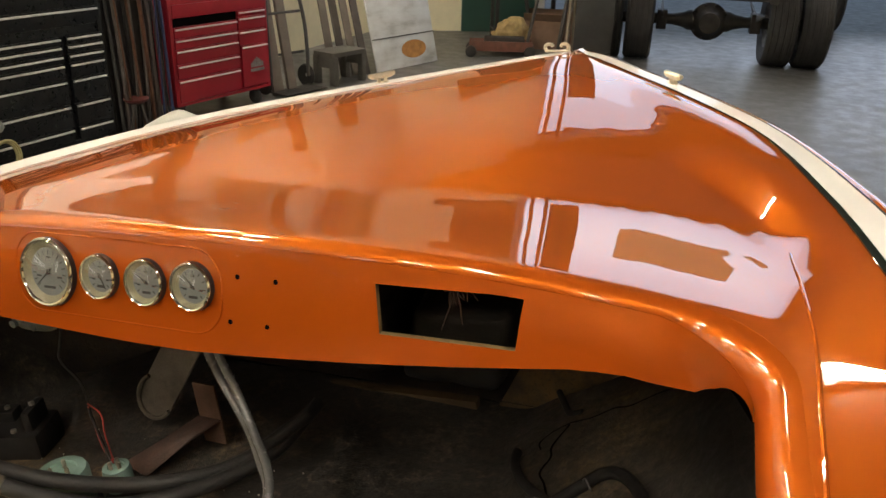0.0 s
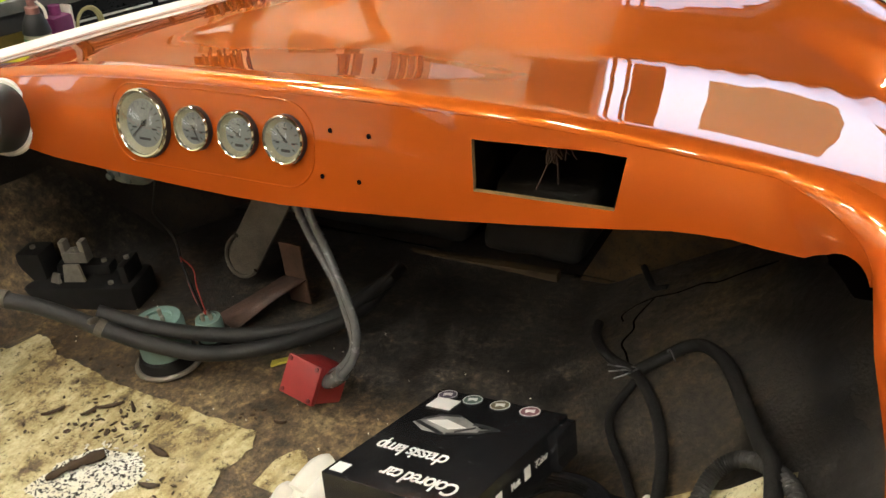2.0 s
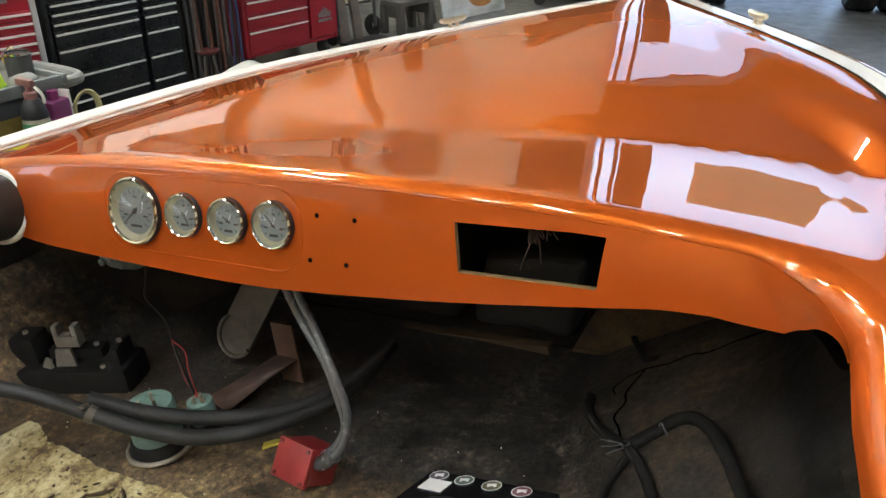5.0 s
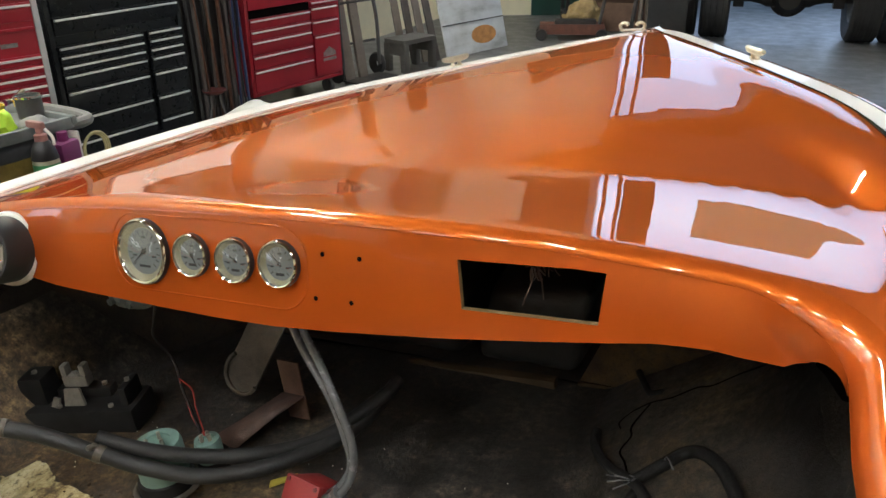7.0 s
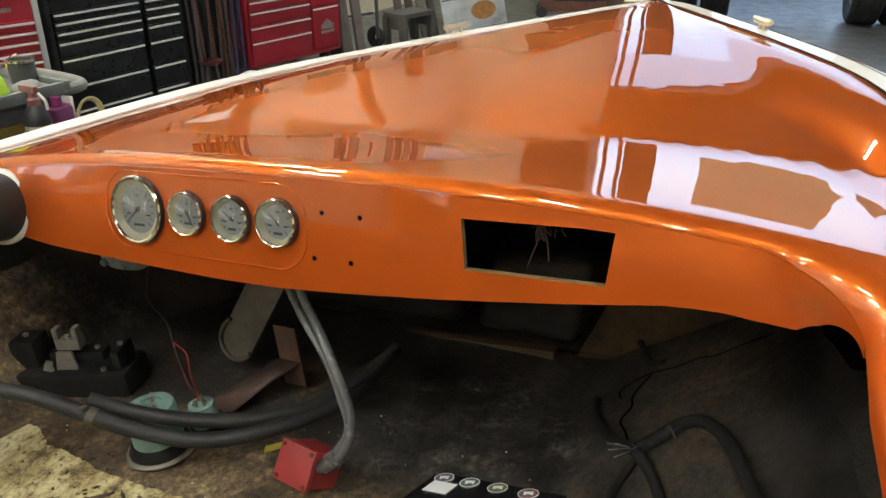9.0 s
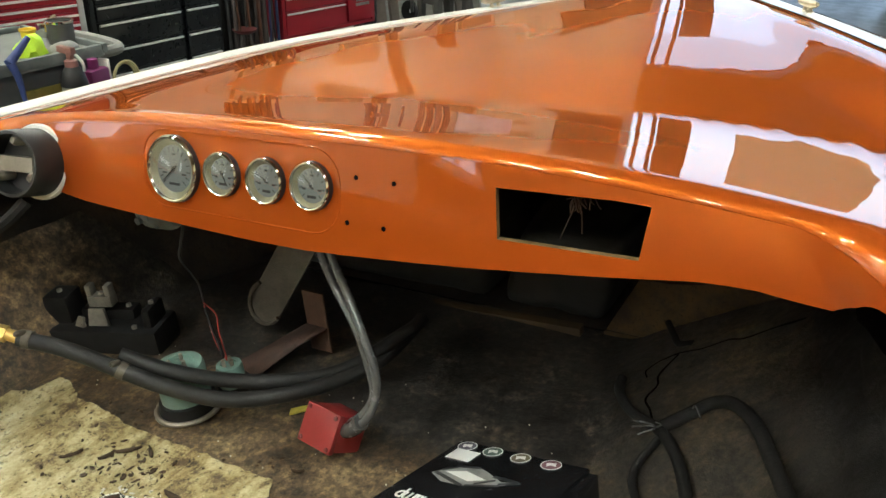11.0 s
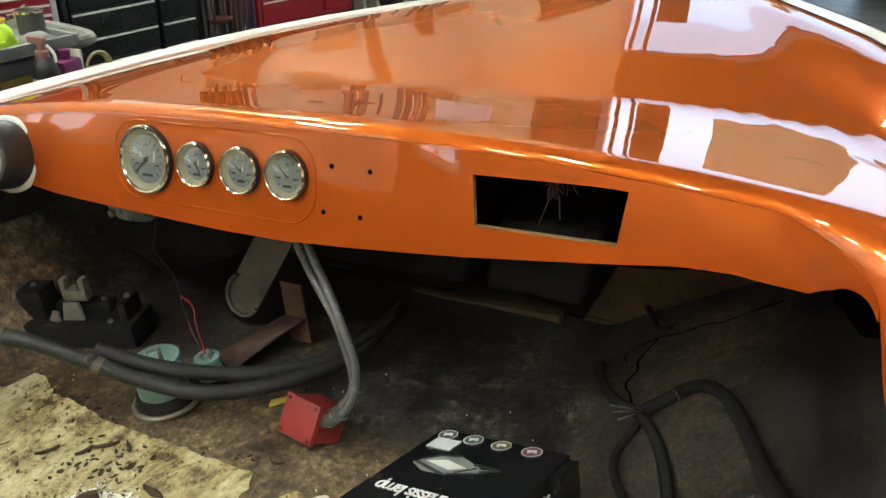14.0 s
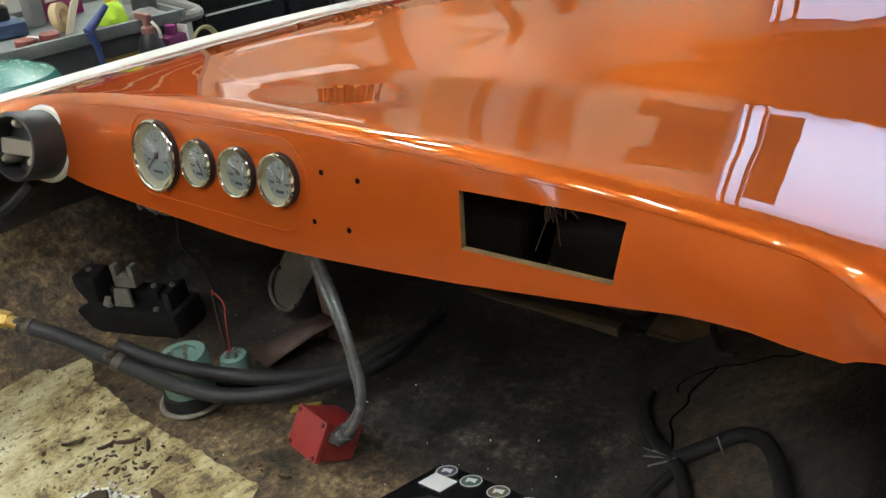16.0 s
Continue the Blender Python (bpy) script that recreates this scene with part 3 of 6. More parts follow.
def leaning(name, material, label, category, x0, x1, y, height, thick, lean):
    t = thing(name, on_line((PA.x, PA.y), (PB.x, PB.y)) @ pose(0, y, 0.0, -lean, 0, 0), label, category)
    bm = B()
    box(bm, x0, x1, 0, thick, 0.004, height, 0.004)
    return t, part("sheet", bm, material, t)


t, _ = leaning("body_panel", M_PANEL, "sanded white sheet metal panel with an orange primer patch leaning up", "panel", 0.0, 0.88, 0.0, 1.3, 0.02, 14)
bm = B()
bmesh.ops.create_circle(bm, cap_ends=True, segments=20, radius=0.13, matrix=pose(0.55, -0.003, 0.16, 90, 0, 0) @ Matrix.Diagonal((1.4, 0.65, 1, 1)))
part("primer_patch", bm, M_PRIMER, t, "orange primer patch", None)
bm = B()
box(bm, 0.0, 0.88, -0.006, 0.0, 0.29, 0.30)
part("seam", bm, M_STEELGREY, t)
for k, (mat_, hh) in enumerate(((M_DARKBOARD, 1.5), (M_BOARD, 1.6), (M_DARKBOARD, 1.45), (M_BOARD, 1.7))):
    leaning("board", mat_, "long weathered board leaning against the wall", "board", -0.16 - 0.09 * k, -0.08 - 0.09 * k, 0.02 + 0.05 * k, hh, 0.02, 15 - k)


def step_stool(m):
    t = thing("step_stool", m, "small grey plastic step stool", "stool")
    bm = B()
    slab(bm, rounded(-0.2, 0.2, -0.13, 0.13, 0.03), 0.24, 0.275)
    part("seat", bm, M_STOOL, t)
    for sx in (-1, 1):
        for sy in (-1, 1):
            bm = B()
            box(bm, -0.025, 0.025, -0.03, 0.03, 0, 0.245, 0.006, Matrix.Translation((sx * 0.17, sy * 0.10, 0)))
            part("leg", bm, M_STOOL, t)
        bm = B()
        box(bm, sx * 0.17 - 0.012, sx * 0.17 + 0.012, -0.08, 0.08, 0.14, 0.245, 0.004)
        part("apron", bm, M_STOOL, t)
    return t


step_stool(pose(-2.83, 6.5, 0, 0, 0, 75))


def hand_truck(m):
    t = thing("hand_truck", m, "folding steel hand truck with a wooden plank standing on it", "hand truck")
    for sx in (-0.2, 0.2):
        bm = B()
        tube(bm, [(sx, 0.0, 0.1), (sx, 0.02, 0.5), (sx * 0.8, 0.07, 0.85), (sx * 0.8, 0.13, 1.15)], 0.015, 8)
        part("rail", bm, M_STEELGREY, t)
        bm = B()
        lathe(bm, [(0.03, -0.02), (0.085, -0.02), (0.095, 0), (0.085, 0.02), (0.03, 0.02)], pose(sx * 1.15, 0.06, 0.095, 0, 90, 0), 20)
        part("wheel", bm, M_TYRE, t)
    for z in (0.3, 0.62, 0.95):
        bm = B()
        tube(bm, [(-0.19, 0.02 + 0.08 * z, z), (0.19, 0.02 + 0.08 * z, z)], 0.011, 8, 0)
        part("crossbar", bm, M_STEELGREY, t)
    bm = B()
    box(bm, -0.22, 0.22, -0.2, 0.02, 0.02, 0.03, 0.003)
    part("toe_plate", bm, M_IRON, t)
    return t


hand_truck(pose(-2.98, 5.95, 0, 0, 0, 75))
for k, (x, w) in enumerate(((0.0, 0.11), (0.14, 0.09))):
    t = thing("plank", pose(-2.99 + x * 0.3, 5.80 + x, 0, -9, 0, 78), "weathered plank standing beside the hand truck", "plank", "planks")
    bm = B()
    box(bm, -w / 2, w / 2, 0, 0.03, 0, 1.2, 0.003)
    part("timber", bm, M_BOARD, t)

t = thing("drain_stand", pose(-3.0, 4.22, 0), "small grey stand with a red dish between the tool cabinets", "stand")
bm = B()
lathe(bm, [(0.0, 0.255), (0.05, 0.258), (0.075, 0.275), (0.078, 0.285), (0.072, 0.284), (0.045, 0.266), (0.0, 0.264)], Matrix(), 24)
part("dish", bm, simple("dull_red_paint", (0.10, 0.02, 0.018), 0.6), t, "red dish")
for k in range(3):
    a = radians(30 + 120 * k)
    bm = B()
    tube(bm, [(0.03 * math.cos(a), 0.03 * math.sin(a), 0.262), (0.05 * math.cos(a), 0.05 * math.sin(a), 0.14), (0.11 * math.cos(a), 0.11 * math.sin(a), 0.006)], 0.009, 8)
    part("leg", bm, M_STOOL, t)
# rods and rails between the cabinets
M_ROD_BLUE = simple("blue_rod", (0.022, 0.035, 0.10), 0.5)
M_ROD_RUST = simple("rusty_orange_rod", (0.085, 0.036, 0.018), 0.6, 0.2, 0.5, 30)
M_DARK_BACKING = simple("dark_backing", (0.014, 0.012, 0.011), 0.75, 0, 0.5, 8)
for k in range(22):
    x, y = -3.10 + 0.030 * (k % 4), 4.14 + 0.022 * k
    t = thing("metal_rod", pose(x, y, 0, random.uniform(-3, 3), random.uniform(-4, 2), 0), "long thin rod standing between the tool cabinets", "rod", "rods between the cabinets")
    bm = B()
    tube(bm, [(0, 0, 0), (0.004 * (k % 3), 0.003, 0.6), (0, 0, 1.15 + 0.04 * (k % 5))], 0.007 + 0.003 * (k % 3), 8, 4)
    part("rod", bm, (M_IRON, M_STEELGREY, M_DARKBOARD, M_ROD_BLUE if k > 12 else M_ROD_RUST)[k % 4], t)
# dark sheet added to fill the gap behind the rods
t = thing("backing_sheet", pose(-3.15, 4.36, 0), "dark sheet added behind the rods between the tool cabinets", "board")
bm = B()
box(bm, -0.006, 0.006, -0.25, 0.245, 0.0, 1.16, 0.002)
part("sheet", bm, M_DARK_BACKING, t)

# ---------------------------------------------------------------- truck at the door
TRUCK = Matrix(((0.986, -0.165, 0, -0.07), (0.165, 0.986, 0, 9.22), (0, 0, 1, 0), (0, 0, 0, 1)))
TR = 0.41


def tyre_part(parent, x, y, r=TR, w=0.275):
    bm = B()
    prof = [(r * 0.56, -w * 0.40), (r * 0.75, -w * 0.5), (r * 0.92, -w * 0.5), (r * 0.985, -w * 0.42)]
    for k in range(5):
        c = -w * 0.42 + w * 0.84 * k / 4
        if k:
            prof += [(r, c - 0.012)]
        prof += [(r, c + (0.012 if k < 4 else 0))]
        if k < 4:
            prof += [(r - 0.006, c + 0.018), (r - 0.006, c + w * 0.84 / 4 - 0.018)]
    prof += [(r * 0.92, w * 0.5), (r * 0.75, w * 0.5), (r * 0.56, w * 0.40)]
    lathe(bm, prof, pose(x, y, r, 0, 90, 0), 48)
    ty = part("tyre", bm, M_TYRE, parent)
    bm = B()
    lathe(bm, [(0.06, 0.02), (0.14, 0.02), (r * 0.42, -0.05), (r * 0.5, -0.08), (r * 0.57, -w * 0.40), (r * 0.57, w * 0.40)], pose(x, y, r, 0, 90, 0), 32)
    part("rim", bm, M_RIM, ty)


truck = thing("truck", TRUCK, "heavy truck chassis with dual rear tyres parked at the open door", "truck")
for x in (-0.99, -0.68, 0.68, 0.99):
    tyre_part(truck, x, 0)
tyre_part(truck, 1.75, 3.1)
tyre_part(truck, -1.0, 3.6)
bm = B()
lathe(bm, [(0.0, -0.92), (0.055, -0.92), (0.055, -0.35), (0.075, -0.25), (0.10, -0.2), (0.10, 0.2), (0.075, 0.25), (0.055, 0.35), (0.055, 0.92), (0.0, 0.92)], pose(0, 0, TR, 0, 90, 0), 24)
part("axle", bm, M_IRON, truck)
bm = B()
lathe(bm, [(0.0, -0.2), (0.08, -0.19), (0.15, -0.12), (0.185, 0.0), (0.185, 0.05), (0.15, 0.08), (0.10, 0.2), (0.0, 0.22)], pose(0, -0.02, TR, 90, 0, 0), 28)
for k in range(10):
    a = 2 * math.pi * k / 10
    bmesh.ops.create_cube(bm, size=0.022, matrix=pose(0.165 * math.cos(a), -0.09, TR + 0.165 * math.sin(a)))
part("differential", bm, M_IRON, truck)
for x in (-0.46, 0.46):
    bm = B()
    for k in range(5):
        tube(bm, [(x, -0.62 + 0.09 * k, TR + 0.14 - 0.02 * k), (x, 0, TR + 0.07 - 0.014 * k + 0.01), (x, 0.62 - 0.09 * k, TR + 0.14 - 0.02 * k)], 0.012, 6, 5)
    box(bm, x - 0.05, x + 0.05, -0.07, 0.07, TR - 0.10, TR + 0.09, 0.006)
    part("leaf_spring", bm, M_IRON, truck)
    bm = B()
    box(bm, x - 0.04, x + 0.04, -1.0, 5.2, TR + 0.28, TR + 0.5, 0.01)
    part("frame_rail", bm, M_IRON, truck)
for y in (-0.95, 0.9, 2.6, 4.4):
    bm = B()
    box(bm, -0.42, 0.42, y - 0.04, y + 0.04, TR + 0.30, TR + 0.46, 0.008)
    part("cross_member", bm, M_IRON, truck)
bm = B()
box(bm, -1.30, -0.93, -0.62, -0.605, 0.12, TR + 0.62, 0.003)
part("mud_flap", bm, M_TYRE, truck)
bm = B()
box(bm, -1.33, -0.98, -0.55, -0.45, TR + 0.45, 2.6, 0.008)
part("corner_post", bm, M_IRON, truck)
bm = B()
slab(bm, [(-0.50, 0.96), (1.02, 0.96), (0.82, 1.88), (-0.50, 1.88)], 0.40, 0.45, pose(0, 0, 0, 90, 0, 0))
part("tailgate", bm, M_CREAMBOARD, truck, "pale tan plywood tailgate board")
bm = B()
tube(bm, [(-0.5, 0.2, 0.75), (-0.2, -0.15, 0.70), (0.0, -0.12, 0.72), (0.35, -0.1, 0.66), (0.55, 0.0, 0.62)], 0.009, 6)
part("brake_line", bm, M_WIRE, truck)

# floor jack and junk beside the truck


def floor_jack(m):
    t = thing("floor_jack", m, "old red and black trolley jack with an upright handle", "trolley jack")
    for y in (-0.1, 0.1):
        bm = B()
        box(bm, -0.35, 0.3, y - 0.012, y + 0.012, 0.06, 0.16, 0.004)
        part("side_plate", bm, simple("rusty_red_paint", (0.11, 0.04, 0.025), 0.6, 0, 0.5, 12), t)
    for x in (-0.33, 0.27):
        for y in (-0.14, 0.14):
            bm = B()
            lathe(bm, [(0.0, -0.02), (0.055, -0.02), (0.06, 0), (0.055, 0.02), (0.0, 0.02)], pose(x, y, 0.06, 90, 0, 0), 18)
            part("wheel", bm, M_BLACK, t)
    bm = B()
    box(bm, -0.2, 0.22, -0.05, 0.05, 0.10, 0.2, 0.02)
    part("lift_arm", bm, M_IRON, t)
    bm = B()
    tube(bm, [(0.25, 0, 0.15), (0.33, 0.0, 0.6), (0.42, 0, 1.25)], 0.018, 10, 0)
    part("handle", bm, M_STEELGREY, t)
    return t


floor_jack(pose(-2.0, 8.45, 0, 0, 0, 20))


def junk_box(name, m, sx, sy, sz, mat_, label, cat):
    t = thing(name, m, label, cat)
    bm = B()
    for x0, x1, y0, y1 in ((-sx, sx, -sy, -sy + 0.01), (-sx, sx, sy - 0.01, sy), (-sx, -sx + 0.01, -sy + 0.01, sy - 0.01), (sx - 0.01, sx, -sy + 0.01, sy - 0.01)):
        box(bm, x0, x1, y0, y1, 0.01, sz)
    box(bm, -sx, sx, -sy, sy, 0, 0.01)
    part("carton", bm, mat_, t)
    for s in (-1, 1):
        bm = B()
        box(bm, -sx, sx, 0, 0.008, 0, 0.10, 0, pose(0, s * sy, sz, -s * 35, 0, 0))
        part("flap", bm, mat_, t)
    return t


junk_box("cardboard_box", pose(-1.27, 8.98, 0, 0, 0, 25), 0.14, 0.12, 0.34, M_CARDBOARD, "brown cardboard carton with open flaps", "carton")
junk_box("cardboard_box", pose(-1.75, 9.25, 0, 0, 0, 10), 0.25, 0.2, 0.3, M_CARDBOARD, "crumpled brown carton with packing paper", "carton")
for k, (x, y, l, mat_) in enumerate(((-1.55, 8.95, 1.2, M_STEELGREY), (-1.45, 8.9, 1.3, M_ALU), (-1.35, 8.85, 1.15, M_STRAP), (-1.2, 8.8, 1.25, M_STEELGREY), (-1.9, 9.2, 1.0, M_IRON))):
    t = thing("pipe", pose(x, y, 0, -8 + 3 * k, 5 - 4 * k, 0), "length of pipe standing in the junk pile", "pipe", "pipes in the junk pile")
    bm = B()
    tube(bm, [(0, 0, 0), (0, 0, l)], 0.022, 10, 0)
    part("pipe_tube", bm, mat_, t)
t = thing("steel_shelf", pose(-1.95, 9.45, 0, 0, 0, 28), "low dark steel shelf rack full of scrap", "shelf rack")
for z in (0.14, 0.5, 0.86):
    bm = B()
    box(bm, -0.5, 0.5, -0.2, 0.2, z, z + 0.025, 0.003)
    part("shelf_board", bm, M_IRON, t)
for sx in (-0.48, 0.48):
    for sy in (-0.18, 0.18):
        bm = B()
        box(bm, sx - 0.018, sx + 0.018, sy - 0.018, sy + 0.018, 0, 1.3)
        part("post", bm, M_IRON, t)
for k in range(8):
    t = thing("scrap_part", pose(-2.35 + 0.11 * k, 9.20 + 0.06 * k + 0.05 * (k % 2), 0.0, 0, 0, 40 * k), "dirty scrap casting lying in the junk pile", "scrap", "scrap parts")
    bm = B()
    lathe(bm, [(0.0, 0.0), (0.07, 0.0), (0.08, 0.05), (0.05, 0.08), (0.05, 0.14), (0.0, 0.15)], Matrix(), 10 + k % 3)
    part("casting", bm, (M_IRON, M_CARDBOARD, M_DARKBOARD, M_BRASS)[k % 4], t)


t = thing("sheet_panel", pose(-1.98, 9.02, 0.90, 22, 6, 12), "pale grey sheet panel lying on the junk pile", "panel")
bm = B()
box(bm, -0.38, 0.38, -0.02, 0.30, 0, 0.012, 0.003)
part("sheet", bm, M_STOOL, t)
t = thing("packing_paper", pose(-2.02, 8.78, 0.0, 0, 0, 25), "crumpled yellowed packing paper in the junk pile", "paper")
bm = B()
bmesh.ops.create_icosphere(bm, subdivisions=4, radius=1, matrix=Matrix.Translation((0, 0, 0.17)) @ Matrix.Diagonal((0.20, 0.14, 0.17, 1)))
for v in bm.verts:
    v.co += v.co.normalized() * 0.07 * noise.noise(v.co * 14)
    v.co.z = max(v.co.z, 0.002)
part("sheet", bm, simple("yellowed_paper", (0.30, 0.22, 0.10), 0.8, 0, 0.4, 10), t, "", None)

# ---------------------------------------------------------------- the boat
# boat's own frame: x to starboard, y to the bow, z up; it stands with a slight list
BOAT = Matrix(((0.99531, -0.00192, -0.09674, 0.19753), (-0.00192, 0.99921, -0.0396, 0.06572), (0.09674, 0.0396, 0.99452, -0.21719), (0, 0, 0, 1)))
YS = [-2.4, -1.0, 0.0, 0.6, 1.08, 1.38, 1.60, 1.75, 1.86, 1.98, 2.09, 2.20, 2.30, 2.48, 2.58, 2.65]
HW = [0.93, 0.96, 0.942, 0.908, 0.850, 0.783, 0.712, 0.652, 0.598, 0.522, 0.448, 0.370, 0.294, 0.160, 0.082, 0.0]
BOW = 2.65


def half_width(y):
    """Half width to the stripe's outer edge, smoothed."""
    s = 0.0
    for d in (-0.06, -0.03, 0.0, 0.03, 0.06):
        yy = y + d if y < 2.47 else y + d * max(0.0, (BOW - y) / 0.18)
        s += lerp(yy, YS, HW)
    return s / 5


def sway(y):
    """The stem stands a little to starboard."""
    return 0.078 * max(0.0, (y - 1.55) / 1.10) ** 1.7


def sheer(y):
    return lerp(y, [-2.4, 0.8, 1.6, 2.65], [1.20, 1.20, 1.20, 1.185])


def knuckle_y(x):
    """Soft knuckle across the foredeck, from which it sweeps up to the dash lip."""
    return lerp(abs(x), [0.0, 0.11, 0.20, 0.34, 0.50, 0.60, 0.66], [1.275, 1.288, 1.308, 1.346, 1.380, 1.375, 1.36])


SWEEP0, SWEEP1 = 0.064, 0.076      # slope of the sweep at the knuckle and what it gains halfway


def hollow(x, y, w):
    """How far the foredeck dips below its crown: hollow behind the knuckle, running out to the stem."""
    k = 0.75 * math.pi
    yc = knuckle_y(x)
    span = yc - 1.02
    u = min(1.0, max(0.0, (yc - y) / span))
    d = span * (SWEEP0 * (1 - u) + SWEEP1 * (math.cos(k * u) - math.cos(k)) / k)
    d *= min(1.0, max(0.0, (2.45 - y) / (2.45 - yc)))
    edge = min(w, lerp(y, [1.38, 1.55], [0.70, w]))
    e = min(1.0, max(0.0, (edge - x) / lerp(y, [1.38, 1.62], [0.06, 0.30 * w]))) if x > 0 else min(1.0, max(0.0, (x + 0.62 * w) / (0.58 * w)))
    return d * e * e * (3 - 2 * e)


def deck_z(x, y):
    hw = max(half_width(y), 0.03)
    c = lerp(y, [0.8, 1.0, 1.6, 2.2, 2.65], [0.083, 0.083, 0.060, 0.034, 0.006])
    flat = min(0.05, hw * 0.5)      # level strip that carries the stripe
    p = lerp(y, [1.0, 1.5, 2.5], [2.7, 1.9, 1.8])
    z = sheer(y) + c * (1 - min(1.0, abs(x) / (hw - flat)) ** p)
    z += 0.03 * max(0.0, abs(x) - (hw - flat))
    return z - hollow(x, y, hw - flat)


def crease_x(y):
    return lerp(y, [-2, 0.8, 1.0, 1.31, 1.36], [0.763, 0.696, 0.691, 0.661, 0.653])


# cockpit opening: (x, y, inward normal) from starboard aft round the front to port aft
FRONT_Y, RC = 0.997, 0.09


def side_x(y):
    return lerp(y, [-2.2, 0.7, 0.86], [0.71, 0.666, 0.645])


def opening():
    pts = []
    for k in range(30):
        y = -2.0 + (FRONT_Y - RC + 2.0) * k / 30
        pts.append((side_x(y), y, -1.0, 0.0))
    for k in range(15):
        a = radians(90 * k / 15)
        pts.append((0.645 - RC + RC * math.cos(a), FRONT_Y - RC + RC * math.sin(a), -math.cos(a), -math.sin(a)))
    xs = sorted({round(v, 4) for v in list(np.linspace(-0.555, 0.555, 41)) + [0.256, 0.4225, -0.555, 0.555]}, reverse=True)
    pts += [(x, FRONT_Y, 0.0, -1.0) for x in xs]
    return pts + [(-x, y, -nx, ny) for x, y, nx, ny in reversed(pts[:45])]


OPEN = opening()


def outer(p):
    """The deck edge that belongs to a point of the opening."""
    x, y, nx, ny = p
    y0, y1 = FRONT_Y - RC, 1.30
    if ny == 0.0:
        return half_width(y), y
    if nx != 0.0:
        a = math.atan2(-ny, abs(nx)) / (math.pi / 2)
        yy = y0 + (y1 - y0) * a
        return half_width(yy), yy
    k = abs(x) / 0.555
    w1 = half_width(y1)
    target = w1 * k
    lo, hi = y1, BOW
    for _ in range(30):
        mid = (lo + hi) / 2
        lo, hi = (mid, hi) if half_width(mid) > target else (lo, mid)
    return target, lo


boat = thing("motorboat", BOAT, "small orange lacquered motorboat with a cream stripe, bare stripped cockpit", "boat")


def lip_r(p):
    return 0.015 + (0.020 * min(1, abs(p[2])) if p[3] < 0 else 0.020)


rows = []
NR = 96
for p in OPEN:
    x, y, nx, ny = p
    r = lip_r(p)
    sx = 1 if x >= 0 else -1
    ox, oy = outer(p)
    ax, ay = x - nx * r, y - ny * r
    dx = (ox * sx if abs(x) > 1e-6 else 0.0)
    row = []
    # bullnose from under the lip up to the deck
    za = deck_z(ax, ay)
    for k in range(14):
        f = radians(76 - 62 * k / 14)
        row.append((ax + nx * r * math.sin(f), ay + ny * r * math.sin(f), za - r + r * math.cos(f)))
    for k in range(NR + 1):
        t = (k / NR)
        xx, yy = ax + (dx - ax) * t, ay + (oy - ay) * t
        row.append((xx, yy, deck_z(xx, yy)))
    # rim and flange outside the stripe
    d = Vector((dx - ax, oy - ay, 0)).normalized()
    ze = deck_z(dx, oy)
    for off, dz in ((0.004, -0.001), (0.016, -0.002), (0.030, -0.005), (0.040, -0.011), (0.046, -0.024), (0.046, -0.050), (0.038, -0.075)):
        row.append((dx + d.x * off, oy + d.y * off, ze + dz))
    rows.append(row)
rows = [[(x + sway(y), y, z) for x, y, z in row] for row in rows]
bm = B()
grid(bm, rows)
deck = part("deck", bm, M_ORANGE, boat, "glossy candy orange lacquered deck", 60)
# crisp edge where the deck meets the rolled lip
wide, sharp = len(rows[0]), deck.data.attributes["sharp_edge"].data
for e in deck.data.edges:
    if all(v % wide == 14 for v in e.vertices):
        sharp[e.index].value = True

# hull below the flange
bm = B()
hrows = []
for p, row in zip(OPEN, rows):
    ex, ey, ez = row[-1]
    f = lerp(ey, [1.2, 2.5], [1.0, 0.55])
    hrows.append([(ex, ey, ez), (ex * 0.97, ey - 0.02, 1.05), (ex * 0.90, ey - 0.10 * (1 - f) - 0.03, 0.90), (ex * 0.80 * f, ey - 0.22 * (ey > 1.2) * (1 - f) - 0.04, 0.76),
                  (ex * 0.40 * f, ey - 0.3 * (ey > 1.2) * (1 - f) - 0.05, 0.66), (0.02 if ex > 0 else -0.02, ey - 0.4 * (ey > 1.2) * (1 - f) - 0.06, 0.60)])
grid(bm, hrows)
part("hull", bm, M_ORANGE, boat, "", 50)
bm = B()
slab(bm, [(-0.93, -2.0), (0.93, -2.0), (0.93, -2.03), (-0.93, -2.03)], 0.66, 1.2)
part("transom", bm, M_ORANGE, boat)

# raised bead between foredeck and side deck
for s in (1, -1):
    bm = B()
    tube(bm, [(s * crease_x(y), y, deck_z(crease_x(y), y) - 0.0005) for y in np.linspace(-1.95, 1.36, 60)], 0.002, 8, 0, lambda u: 0.0022 * min(1.0, (1 - u) * 14 + 0.1))
    part("deck_bead", bm, M_ORANGE, boat)

# cream stripe and pinstripe along the deck edge


